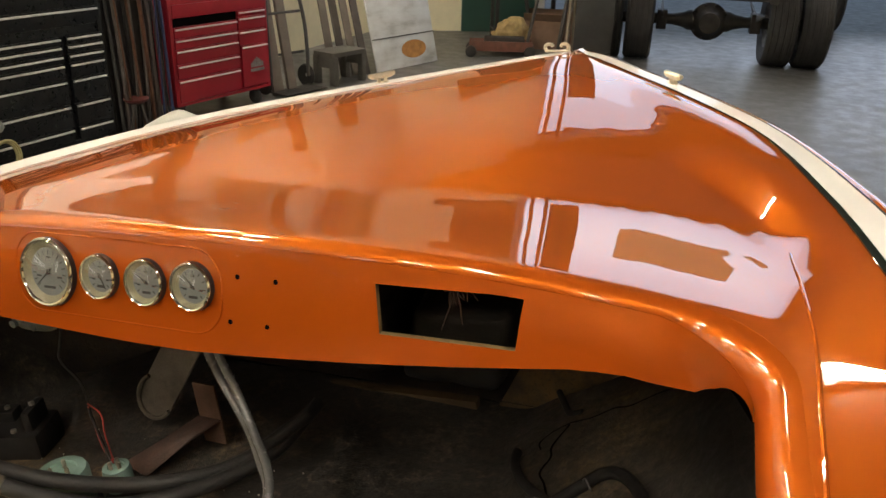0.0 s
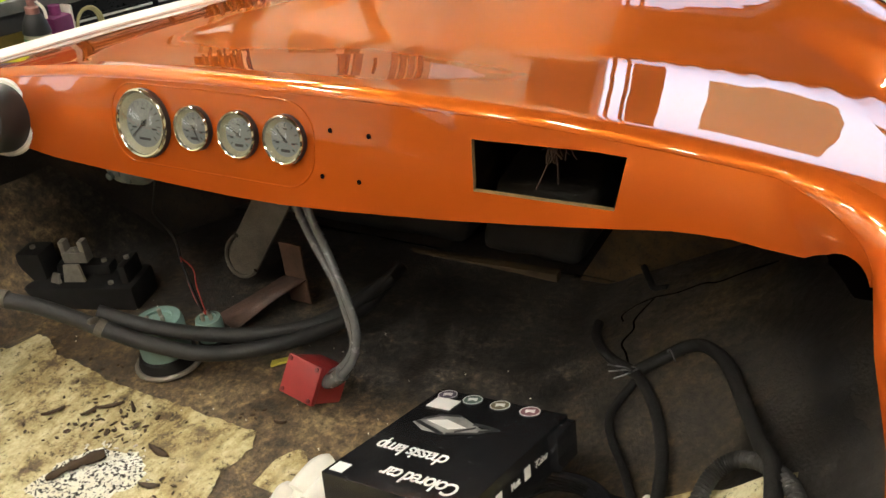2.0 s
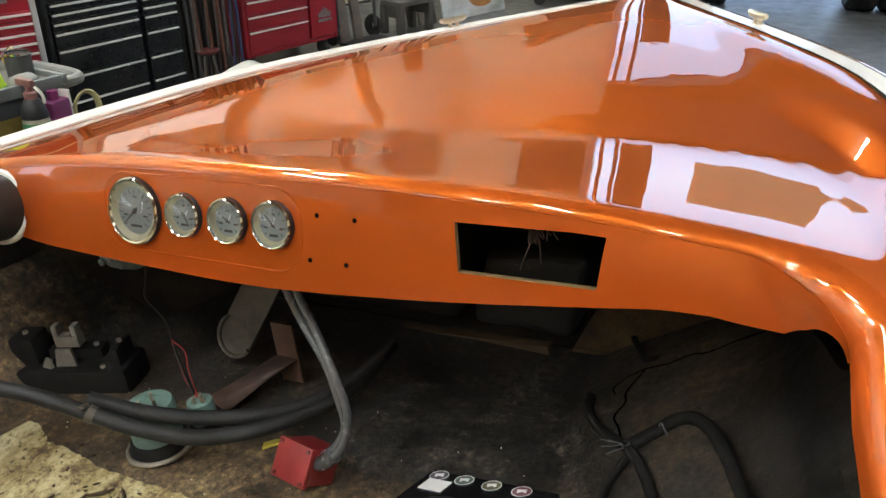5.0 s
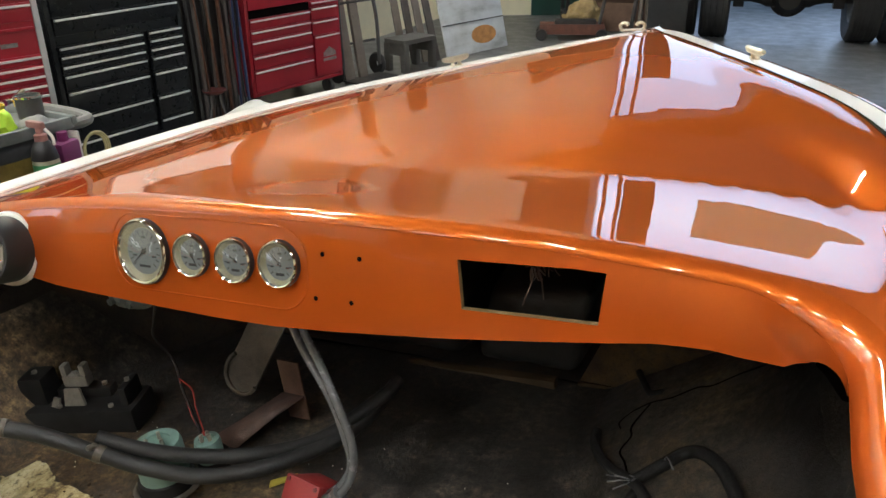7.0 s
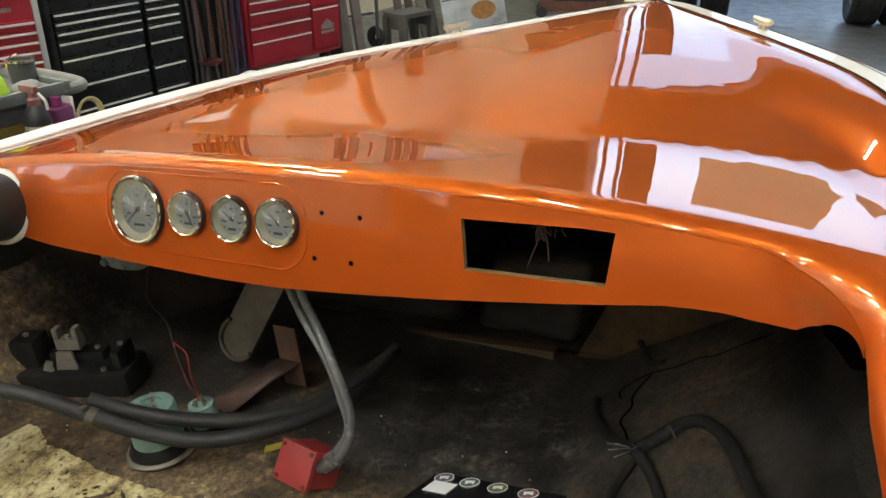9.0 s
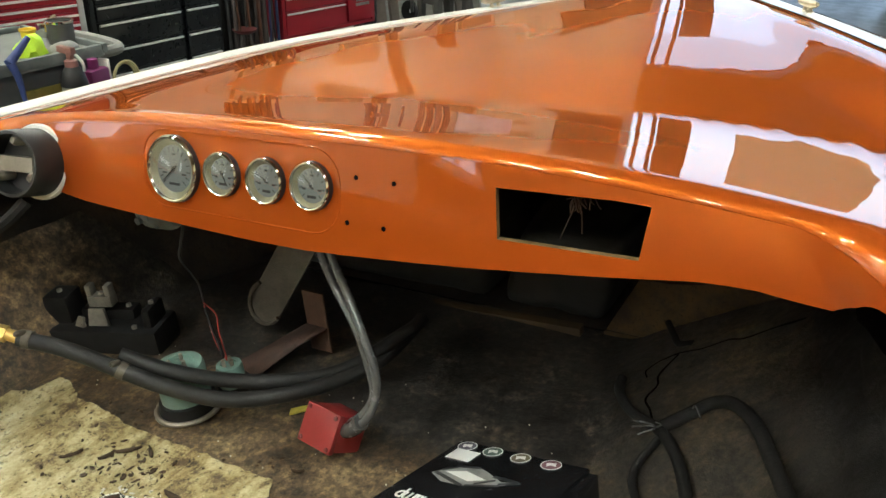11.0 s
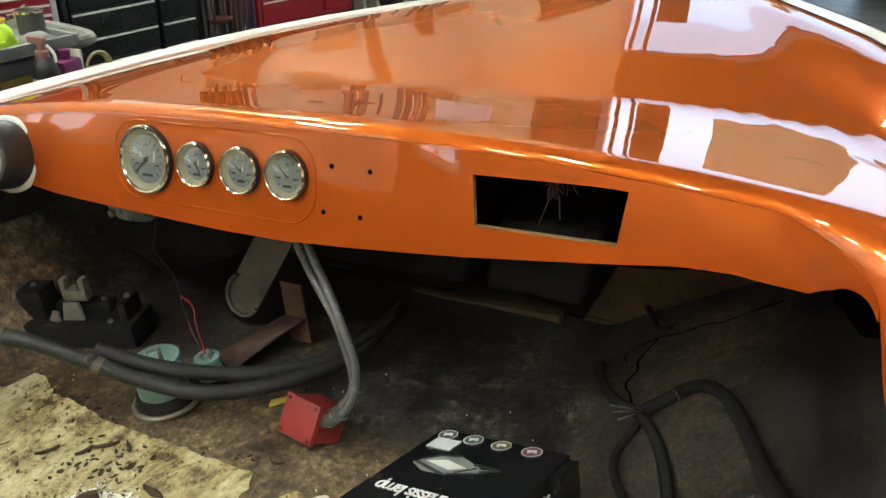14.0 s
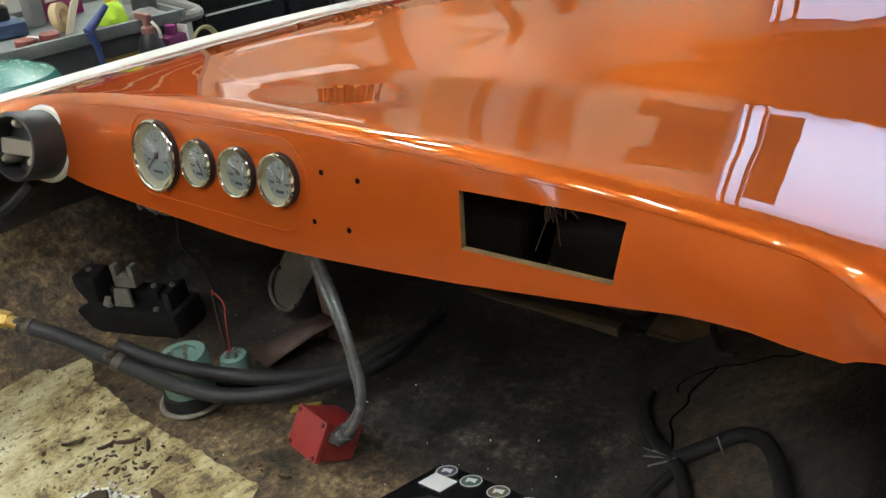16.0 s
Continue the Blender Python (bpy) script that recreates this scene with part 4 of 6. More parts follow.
def stripe(name, a, b, lift, material, label, side=0):
    bm = B()
    line = []
    n = 130
    for k in range(n + 1):
        s = -1 + 2 * k / n
        yy = BOW - 0.0 - (BOW + 2.0) * abs(s) ** 1.6
        line.append(((-1 if s < 0 else 1) * half_width(yy), yy))
    rr = []
    for k, (x, y) in enumerate(line):
        if x * side < 0:
            continue
        x0, y0 = line[max(k - 1, 0)]
        x1, y1 = line[min(k + 1, n)]
        t = Vector((x1 - x0, y1 - y0, 0)).normalized()
        inn = Vector((t.y, -t.x, 0))
        if abs(x) < 1e-6:
            inn = Vector((0, -1, 0))
        pts = []
        a_, bb = (a(y) if callable(a) else a), (b(y) if callable(b) else b)
        for q, h in ((a_, 0.0005), (a_, lift), (a_ + (bb - a_) * 0.25, lift), (a_ + (bb - a_) * 0.5, lift), (a_ + (bb - a_) * 0.75, lift), (bb, lift), (bb, 0.0005)):
            px, py = x + inn.x * q, y + inn.y * q
            if x > 0:
                px = max(px, 0.0)
            elif x < 0:
                px = min(px, 0.0)
            pts.append((px + sway(py), py, deck_z(px, min(py, BOW - 0.005)) + h))
        rr.append(pts)
    grid(bm, rr)
    return part(name, bm, material, boat, label, 60)


def stripe_in(y):
    return lerp(y, [1.35, 1.5, 1.75, 2.2], [0.044, 0.040, 0.032, 0.030])


stripe("stripe", 0.003, stripe_in, 0.0035, M_WHITE_STRIPE, "cream white edge stripe", 1)
stripe("stripe", -0.006, lambda y: stripe_in(y) + lerp(y, [1.2, 2.0, 2.5], [0.010, 0.006, 0.0]), 0.0035, M_WHITE_STRIPE, "cream white edge stripe", -1)
stripe("edge_gap", -0.002, 0.0028, 0.002, M_RUB, "dark gap beside the stripe", 1)
stripe("pinstripe", lambda y: stripe_in(y) + 0.0004, lambda y: stripe_in(y) + 0.0004 + lerp(y, [1.2, 1.6, 1.78], [0.012, 0.008, 0.002]), 0.003, M_PIN, "dark green pinstripe", 1)
stripe("pinstripe", lambda y: stripe_in(y) + 0.015, lambda y: stripe_in(y) + 0.0175, 0.003, M_WHITE_STRIPE, "thin cream pinstripe", -1)
# dashboard
LOWX = [-0.66, -0.6, -0.46, -0.41, -0.3, -0.19, -0.09, 0.0, 0.085, 0.163, 0.234, 0.301, 0.364, 0.423, 0.477, 0.521, 0.546, 0.571, 0.593, 0.611, 0.631, 0.651]
LOWZ = [1.18, 1.17, 1.15, 1.145, 1.141, 1.138, 1.136, 1.137, 1.142, 1.148, 1.154, 1.161, 1.168, 1.175, 1.182, 1.183, 1.181, 1.176, 1.172, 1.179, 1.188, 1.194]
YD, SLOPE = 0.983, 0.25


def dash_y(z):
    return YD + SLOPE * (z - 1.21)


def hole_top(x):
    return 1.2440 + (x - 0.256) * 0.015


def hole_bot(x):
    return 1.1900 + (x - 0.256) * 0.012


front = [(p, row[0]) for p, row in zip(OPEN, rows) if p[3] < -0.02 and p[1] > FRONT_Y - RC]
cols = []
for (x, y, nx, ny), top in front:
    r = 0.02
    zt = top[2] - 0.0005
    zl = lerp(x, LOWX, LOWZ)
    ht = min(hole_top(x), zt - 0.012)
    hb = min(hole_bot(x), ht - 0.012)
    zl = min(zl, hb - 0.006)
    side = 1 if x > 0 else -1
    bx, by = x, y
    if ny > -0.999:
        # the panel turns in tighter than the lip above it
        bx, by = side * (0.645 - 0.064 - 0.064 * nx * side), FRONT_Y - 0.064 - 0.064 * ny
        zl = lerp(bx, LOWX, LOWZ)
        depth = max(0.0, min(1.0, (-ny - 0.34) / 0.46))
        zl = zt - 0.012 - (zt - 0.012 - zl) * depth
        ht, hb = zt + (zl - zt) * 0.35, zt + (zl - zt) * 0.7
    w = min(1.0, -ny)
    zs = [zt] + [zt + (ht - zt) * k / 3 for k in (1, 2, 3)] + [ht + (hb - ht) * k / 3 for k in (1, 2, 3)] + [hb + (zl - hb) * k / 3 for k in (1, 2, 3)]
    col = []
    for z in zs:
        lean = (top[1] - dash_y(z) - (top[1] - dash_y(zt)) * max(0.0, 1 - (zt - z) / 0.03)) if w > 0.999 else (dash_y(zt) - dash_y(z)) * w
        f = min(1.0, max(0.0, (zt - z - 0.012) / 0.05))
        f = f * f * (3 - 2 * f)
        col.append((top[0] + nx * lean + (bx - x) * f, top[1] + ny * lean + (by - y) * f, z))
    if 0.20 < x < 0.48 and w > 0.999:
        # the cut's ends lean in towards its lower edge
        near = max(0.0, 1 - min(abs(x - 0.256), abs(x - 0.4225)) / 0.03)
        lean_in = 0.005 if x < 0.34 else -0.007
        col = [(c[0] + lean_in * near * min(1.0, max(0.0, (ht - c[2]) / (ht - hb))) * (1 if j < 7 else (9 - j) / 3), c[1], c[2]) for j, c in enumerate(col)]
    cols.append((x, col, ny))
bm = B()
faces = []
for i in range(len(cols) - 1):
    xa, xb = cols[i][0], cols[i + 1][0]
    for j in range(len(cols[i][1]) - 1):
        if cols[i][2] == -1.0 and 3 <= j < 6 and xb >= 0.2555 and xa <= 0.423:
            continue
        faces.append(((i, j), (i + 1, j), (i + 1, j + 1), (i, j + 1)))
vs = [[bm.verts.new(c) for c in col] for _, col, _ in cols]
# the back of the sheet
bk = [[bm.verts.new((c[0] - p[2] * 0.007, c[1] - p[3] * 0.007, c[2])) for c in col] for (_, col, _), (p, _) in zip(cols, front)]
edges, raw = {}, []
for f in faces:
    bm.faces.new([vs[i][j] for i, j in f])
    bm.faces.new([bk[i][j] for i, j in reversed(f)])
    for k in range(4):
        key = frozenset((f[k], f[(k + 1) % 4]))
        edges[key] = edges.get(key, 0) + 1
for e, n in edges.items():
    if n == 1:
        (i, j), (k, l) = tuple(e)
        if cols[i][2] == -1.0 and 3 <= j <= 6 and 3 <= l <= 6 and 0.25 < cols[i][0] < 0.43:
            raw.append([tuple(v.co) for v in (vs[i][j], vs[k][l], bk[k][l], bk[i][j])])
        else:
            bm.faces.new((vs[i][j], vs[k][l], bk[k][l], bk[i][j]))
dash = part("dashboard", bm, M_ORANGE, boat, "orange lacquered dashboard with a cut radio opening", 50)
bm = B()
for q in raw:
    bm.faces.new([bm.verts.new(v) for v in q])
part("cut_edge", bm, M_RAWEDGE, dash, "raw tan laminate edge of the opening", None)
for side in (1, -1):
    bm = B()
    sel = [(p, row[0]) for p, row in zip(OPEN, rows) if p[0] * side > 0 and (p[1] < FRONT_Y - RC + 0.06)]
    grid(bm, [[t, (t[0] + side * 0.012, t[1], t[2] - 0.02), (t[0] + side * 0.05, t[1], t[2] - 0.05), (t[0] + side * 0.09, t[1], t[2] - 0.10)] for _, t in sel])
    part("coaming", bm, M_ORANGE, boat, "", 60)

# where things sit on the leaning dash: local x right, y up the face, z out towards the seats
up = Vector((0, SLOPE, 1)).normalized()
out_ = Vector((0, -1, SLOPE)).normalized()


def on_dash(x, z, off=0.0):
    o = Vector((x, dash_y(z), z)) + out_ * off
    return Matrix(((1, up.x, out_.x, o.x), (0, up.y, out_.y, o.y), (0, up.z, out_.z, o.z), (0, 0, 0, 1)))


bm = B()
slab(bm, rounded(-0.284, 0.052, -0.049, 0.056, 0.042, 8), -0.002, 0.0007, on_dash(0, 1.208))
panel = part("instrument_panel", bm, M_ORANGE, boat, "flush orange instrument plate with a fine outline")
bm = B()
rim = [on_dash(0, 1.208) @ Vector((x, y, 0.0006)) for x, y in rounded(-0.284, 0.052, -0.049, 0.056, 0.042, 8)]
tube(bm, rim + rim[:1], 0.0011, 6, 0)
part("edge_bead", bm, M_ORANGE, panel)


def gauge(x, z, r, needle):
    m = on_dash(x, z, 0.0028) @ Matrix.Diagonal((0.95, 0.95, 0.60, 1))
    bm = B()
    lathe(bm, [(r, 0.010), (r * 0.985, 0.0125), (r * 0.94, 0.0150), (r * 0.895, 0.0135), (r * 0.87, 0.010)], m, 40)
    g = part("gauge", bm, M_BRASSY, boat, "round gauge with polished bezel and cream dial")
    bm = B()
    lathe(bm, [(r * 0.995, -0.006), (r * 0.998, 0.0102)], m, 40)
    part("skirt", bm, M_BLACK, g, "dark side of the bezel")
    bm = B()
    lathe(bm, [(r * 0.875, 0.0105), (r * 0.80, 0.006), (r * 0.70, 0.0005)], m, 40)
    part("inner_ring", bm, M_DIALRING, g, "cream inner ring")
    bm = B()
    bmesh.ops.create_circle(bm, cap_ends=True, segments=36, radius=r * 0.705, matrix=m @ pose(0, 0, 0.0005))
    part("dial", bm, M_DIAL, g, "", None)
    bm = B()
    n = 9 if r < 0.04 else 15
    for k in range(n):
        a = radians(225 - 270 * k / (n - 1))
        mm = m @ pose(r * 0.57 * math.cos(a), r * 0.57 * math.sin(a), 0.001, 0, 0, math.degrees(a))
        slab(bm, [(-r * 0.07, -0.0006), (r * 0.07, -0.0006), (r * 0.07, 0.0006), (-r * 0.07, 0.0006)], 0, 0.0004, mm)
    for k in range(3):
        a = radians(200 - 110 * k)
        mm = m @ pose(r * 0.42 * math.cos(a), r * 0.42 * math.sin(a), 0.001)
        slab(bm, [(-r * 0.09, -0.0012), (r * 0.09, -0.0012), (r * 0.09, 0.0012), (-r * 0.09, 0.0012)], 0, 0.0004, mm)
    mm = m @ pose(0, -r * 0.45, 0.001)
    slab(bm, [(-r * 0.22, -0.0018), (r * 0.22, -0.0018), (r * 0.22, 0.0018), (-r * 0.22, 0.0018)], 0, 0.0004, mm)
    part("dial_marks", bm, M_INK, g, "", None)
    bm = B()
    mm = m @ pose(0, 0, 0.003, 0, 0, needle)
    slab(bm, [(-r * 0.16, -0.0014), (r * 0.62, -0.0004), (r * 0.62, 0.0004), (-r * 0.16, 0.0014)], 0, 0.001, mm)
    lathe(bm, [(0.0, 0.0025), (r * 0.08, 0.002), (r * 0.09, 0.0)], m @ pose(0, 0, 0.003), 16)
    part("needle", bm, M_INK, g)
    bm = B()
    lathe(bm, [(r * 0.875 * q, 0.0105 + r * 0.24 * (1 - q * q)) for q in np.linspace(1.0, 0.01, 12)], m, 36)
    gl = part("glass", bm, M_GLASS, g, "domed glass", 60)
    gl.visible_shadow = False
    return g


gauge(-0.2225, 1.213, 0.0485, 222)
gauge(-0.134, 1.2155, 0.0308, -60)
gauge(-0.060, 1.2155, 0.0314, 150)
gauge(0.012, 1.2175, 0.0320, 135)

# drilled holes
for x, z in ((0.075, 1.234), (0.128, 1.233), (0.063, 1.180), (0.115, 1.180)):
    bm = B()
    lathe(bm, [(0.0030, -0.004), (0.0030, 0.0006), (0.0026, 0.0009), (0.0, 0.0009)], on_dash(x, z), 14)
    part("screw_hole", bm, M_HOLE, boat, "small dark drilled hole")

# steering hub
H = on_dash(-0.512, 1.192, 0.0) @ pose(0, 0, 0, -4, 12, 0)
bm = B()
lathe(bm, [(0.03, 0.0), (0.056, 0.0), (0.058, 0.004), (0.056, 0.010), (0.03, 0.010)], H, 40)
hub = part("helm", bm, M_GLOVE, boat, "white gasket ring of the steering helm")
bm = B()
lathe(bm, [(0.051, 0.006), (0.050, 0.059), (0.048, 0.062), (0.044, 0.062), (0.043, 0.030), (0.0, 0.028)], H, 40)
part("hub_housing", bm, M_BLACK, hub, "black steering hub housing")
bm = B()
slab(bm, [(-0.038, -0.012), (0.030, -0.012), (0.030, 0.010), (-0.038, 0.010)], 0.030, 0.050, H)
part("bracket", bm, M_ALU, hub, "dull metal bracket")
for a in (90, 215, 325):
    bm = B()
    lathe(bm, [(0.0, 0.056), (0.004, 0.056), (0.008, 0.050), (0.008, 0.028)], H @ pose(0.034 * math.cos(radians(a)), 0.034 * math.sin(radians(a)), 0), 14)
    part("boss", bm, M_ALU, hub)
bm = B()
tube(bm, [(-0.50, 0.93, 1.15), (-0.53, 0.90, 1.12), (-0.60, 0.88, 1.09), (-0.70, 0.90, 1.07)], 0.010, 8)
part("harness", bm, M_WIRE, hub)

# cleats and bow chock


def cleat(x, y, turn):
    z = deck_z(x, y)
    m = Matrix.Translation((x + sway(y), y, z)) @ pose(0, 0, 0, 0, 0, turn) @ Matrix.Scale(0.62, 4)
    bm = B()
    slab(bm, rounded(-0.03, 0.03, -0.013, 0.013, 0.010), 0.0, 0.007, m)
    for s in (-0.016, 0.016):
        lathe(bm, [(0.009, 0.005), (0.0075, 0.018), (0.009, 0.030)], m @ pose(s, 0, 0), 12)
    tube(bm, [m @ Vector(p) for p in ((-0.062, 0, 0.038), (-0.03, 0, 0.033), (0.03, 0, 0.033), (0.062, 0, 0.038))], 0.008, 10, 6, lambda t: 0.0085 - 0.004 * abs(2 * t - 1) ** 3)
    part("cleat", bm, M_NICKEL, boat, "polished metal mooring cleat")


cleat(0.368, 2.188, -55)
cleat(-0.372, 2.188, 55)
bm = B()
mb = Matrix.Translation((sway(2.6) - 0.055, 2.595, deck_z(0, 2.595))) @ Matrix.Scale(0.58, 4)
slab(bm, rounded(-0.062, 0.062, -0.016, 0.016, 0.012), 0.0, 0.007, mb)
for s in (-1, 1):
    tube(bm, [mb @ Vector(p) for p in ((s * 0.052, 0, 0.004), (s * 0.060, 0, 0.022), (s * 0.047, 0, 0.036), (s * 0.026, 0, 0.034), (s * 0.020, 0, 0.024))], 0.005, 10)
part("bow_chock", bm, M_NICKEL, boat, "polished bow chock with two curled horns")

# ---------------------------------------------------------------- cockpit inside
FZ = 0.815


def sole_z(x, y):
    z = FZ - 0.022 * max(0, y - 1.05) / 0.35
    z += 0.006 * noise.noise(Vector((x * 5, y * 5, 0.3))) + 0.003 * noise.noise(Vector((x * 17, y * 17, 2)))
    u = x - lerp(y, [1.0, 1.3], [0.330, 0.262])
    if u > 0:
        z += min(0.30, lerp(y, [1.0, 1.2, 1.4], [0.42, 0.52, 0.58]) * u * min(1.0, 0.4 + u * 12) + 1.6 * max(0, x - 0.52) ** 1.5)
    if x < -0.62:
        z += 1.6 * (-0.62 - x)
    return z


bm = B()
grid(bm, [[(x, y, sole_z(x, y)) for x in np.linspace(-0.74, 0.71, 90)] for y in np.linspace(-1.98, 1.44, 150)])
part("cockpit_sole", bm, M_FLOOR_DARK, boat, "dirty stained fibreglass cockpit floor, blacker towards the bow", 60)
# cream painted area, torn off along an uneven edge, and an island of it beside the glove


def patch(x0, x1, ex, ey, back, n, jag):
    bm = B()
    rows_p = []
    for x in np.linspace(x0, x1, n):
        ytop = lerp(x, ex, ey) + 0.010 * noise.noise(Vector((x * 22, 1.1, 0))) + 0.006 * noise.noise(Vector((x * 70, 4.1, 0)))
        near = max(0.0, 1 - (x1 - x) / 0.05)
        rows_p.append([(x + near * jag * (noise.noise(Vector((y * 18, 1.5, 3))) + 0.5 * noise.noise(Vector((y * 60, 0.5, 3)))), y, sole_z(x, y) + 0.003) for y in np.linspace(ytop, back, 60)])
    grid(bm, rows_p)
    part("painted_patch", bm, M_FLOOR_PATCH, boat, "peeling cream floor paint", 60)


patch(-0.61, -0.035, [-0.61, -0.572, -0.56, -0.47, -0.405, -0.33, -0.19, -0.11, -0.056, -0.035], [0.862, 0.878, 0.925, 0.892, 0.884, 0.877, 0.880, 0.878, 0.882, 0.852], 0.2, 84, 0.014)
patch(0.004, 0.058, [0.004, 0.02, 0.045, 0.058], [0.845, 0.872, 0.868, 0.85], 0.80, 16, 0.008)

# fore bulkhead: tan board edge, side gussets and inner hull skin
bm = B()
box(bm, -0.62, 0.222, 1.408, 1.43, 0.750, 0.7975, 0.004, pose(0, 0, 0, 0, -2.6, 0))
part("stringer", bm, M_TANWOOD, boat, "tan plywood stringer edge")
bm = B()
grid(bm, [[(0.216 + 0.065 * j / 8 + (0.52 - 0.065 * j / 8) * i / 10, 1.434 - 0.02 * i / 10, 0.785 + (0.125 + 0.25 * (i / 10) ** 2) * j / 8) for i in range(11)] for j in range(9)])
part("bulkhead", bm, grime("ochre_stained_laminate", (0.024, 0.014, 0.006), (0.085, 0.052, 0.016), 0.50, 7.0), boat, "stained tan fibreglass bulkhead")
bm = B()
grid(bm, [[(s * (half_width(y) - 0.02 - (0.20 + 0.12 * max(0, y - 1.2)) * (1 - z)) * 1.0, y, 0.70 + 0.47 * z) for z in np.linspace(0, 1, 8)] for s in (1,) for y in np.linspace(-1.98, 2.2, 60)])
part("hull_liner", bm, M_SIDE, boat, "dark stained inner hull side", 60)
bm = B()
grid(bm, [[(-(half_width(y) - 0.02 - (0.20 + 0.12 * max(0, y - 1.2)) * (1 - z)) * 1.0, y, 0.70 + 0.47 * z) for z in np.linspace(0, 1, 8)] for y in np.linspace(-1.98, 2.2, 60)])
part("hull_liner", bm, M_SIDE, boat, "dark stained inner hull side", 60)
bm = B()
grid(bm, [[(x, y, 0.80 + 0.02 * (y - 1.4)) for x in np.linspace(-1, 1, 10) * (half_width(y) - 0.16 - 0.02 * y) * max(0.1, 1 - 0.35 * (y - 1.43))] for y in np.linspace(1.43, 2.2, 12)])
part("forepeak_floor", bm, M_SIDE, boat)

# near black band with ragged edges, laid down the starboard side
bm = B()
rows_p = []
for y in np.linspace(1.34, 0.82, 60):
    xa = lerp(y, [0.82, 0.921, 1.029, 1.162, 1.322], [0.648, 0.637, 0.615, 0.584, 0.556])
    wa = 0.010 * noise.noise(Vector((y * 14, 2.2, 0))) + 0.004 * noise.noise(Vector((y * 60, 5.2, 0)))
    wb = 0.030 + 0.010 * noise.noise(Vector((y * 11, 8.2, 0))) + 0.004 * noise.noise(Vector((y * 55, 1.2, 0)))
    rows_p.append([(xa + wa + (wb - wa) * k / 4, y, sole_z(xa + wa + (wb - wa) * k / 4, y) + 0.0025 * (0 < k < 4) + 0.0004) for k in range(5)])
grid(bm, rows_p)
part("side_dark_band", bm, grime("near_black_band", (0.0035, 0.003, 0.0028), (0.014, 0.011, 0.009), 0.5, 16.0), boat, "near black band down the hull side", 60)

# black sheet over the sole: shade of the liner's end recess put into colour
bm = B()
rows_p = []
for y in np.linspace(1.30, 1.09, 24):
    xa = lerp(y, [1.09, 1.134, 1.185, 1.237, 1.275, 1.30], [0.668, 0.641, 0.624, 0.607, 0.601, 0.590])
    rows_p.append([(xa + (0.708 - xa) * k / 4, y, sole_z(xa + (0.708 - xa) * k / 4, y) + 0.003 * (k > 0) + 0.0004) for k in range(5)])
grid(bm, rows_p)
part("recess_shade", bm, M_HOLE, boat, "black sheet on the sole, painted shade of the recess behind the side liner", 60)

# timber cradle that carries the hull
for y in (1.3, -1.3):
    t = thing("hull_support", BOAT @ Matrix.Translation((0, y, 0)), "timber block carrying the boat's hull", "support", "hull supports")
    bm = B()
    box(bm, -0.4, 0.4, -0.1, 0.1, 0.06, 0.70, 0.01)
    part("timber", bm, M_BOARD, t)

# ---------------------------------------------------------------- loose things in the cockpit


def in_boat(name, label, category, group="", at=(0, 0, 0)):
    return thing(name, BOAT @ Matrix.Translation(at), label, category, group)


def cable(name, pts, r, material, label, category="cable", part_name="sheath", n=9, group=""):
    t = in_boat(name, label, category, group)
    bm = B()
    tube(bm, pts, r, n, 8)
    part(part_name, bm, material, t, "", 60)
    return t


# red plug box with its two grey leads
plug = in_boat("battery_plug", "red moulded plug box with two grey leads on the floor", "plug")
pn = Vector((-0.10, -0.80, 0.55)).normalized()
pu = Vector((0.025, 0.025, 0.059))
pu = (pu - pn * pu.dot(pn)).normalized()
pr = pu.cross(pn)
PM = Matrix(((pr.x, pu.x, pn.x, -0.012), (pr.y, pu.y, pn.y, 0.966), (pr.z, pu.z, pn.z, 0.856), (0, 0, 0, 1))) @ pose(0, 0, 0, 0, 0, 16)
bm = B()
box(bm, -0.030, 0.030, -0.027, 0.027, -0.040, 0.016, 0.005, PM)
part("box_body", bm, M_REDPLASTIC, plug)
bm = B()
box(bm, -0.0315, 0.0315, -0.0285, 0.0285, 0.017, 0.027, 0.003, PM)
cover = part("cover", bm, M_REDPLASTIC, plug)
for x in (-0.025, 0.025):
    for y in (-0.0225, 0.0225):
        bm = B()
        lathe(bm, [(0.0, 0.0295), (0.003, 0.029), (0.0036, 0.0265)], PM @ pose(x, y, 0), 10)
        part("screw", bm, M_REDDARK, cover)
lead = [(-0.030, 1.045, 1.125), (-0.016, 1.030, 1.092), (0.010, 1.020, 1.045), (0.042, 1.000, 1.000), (0.064, 0.986, 0.958), (0.068, 0.972, 0.922), (0.052, 0.962, 0.890), (0.020, 0.962, 0.862)]
for off, r in (((0, 0, 0), 0.0062), ((-0.021, 0.008, 0.004), 0.0062)):
    bm = B()
    tube(bm, [(x + off[0] * (1.3 if i < 3 else 0.8 if i < 5 else 0.3), y + off[1], z + off[2]) for i, (x, y, z) in enumerate(lead)], r, 12)
    part("lead", bm, M_CONDUIT, plug, "grey sleeved lead", 60)
bm = B()
tube(bm, [(0.048, 0.962, 0.888), (0.026, 0.962, 0.868), (0.002, 0.966, 0.858)], 0.0115, 14)
part("cable_gland", bm, M_CONDUIT, plug)

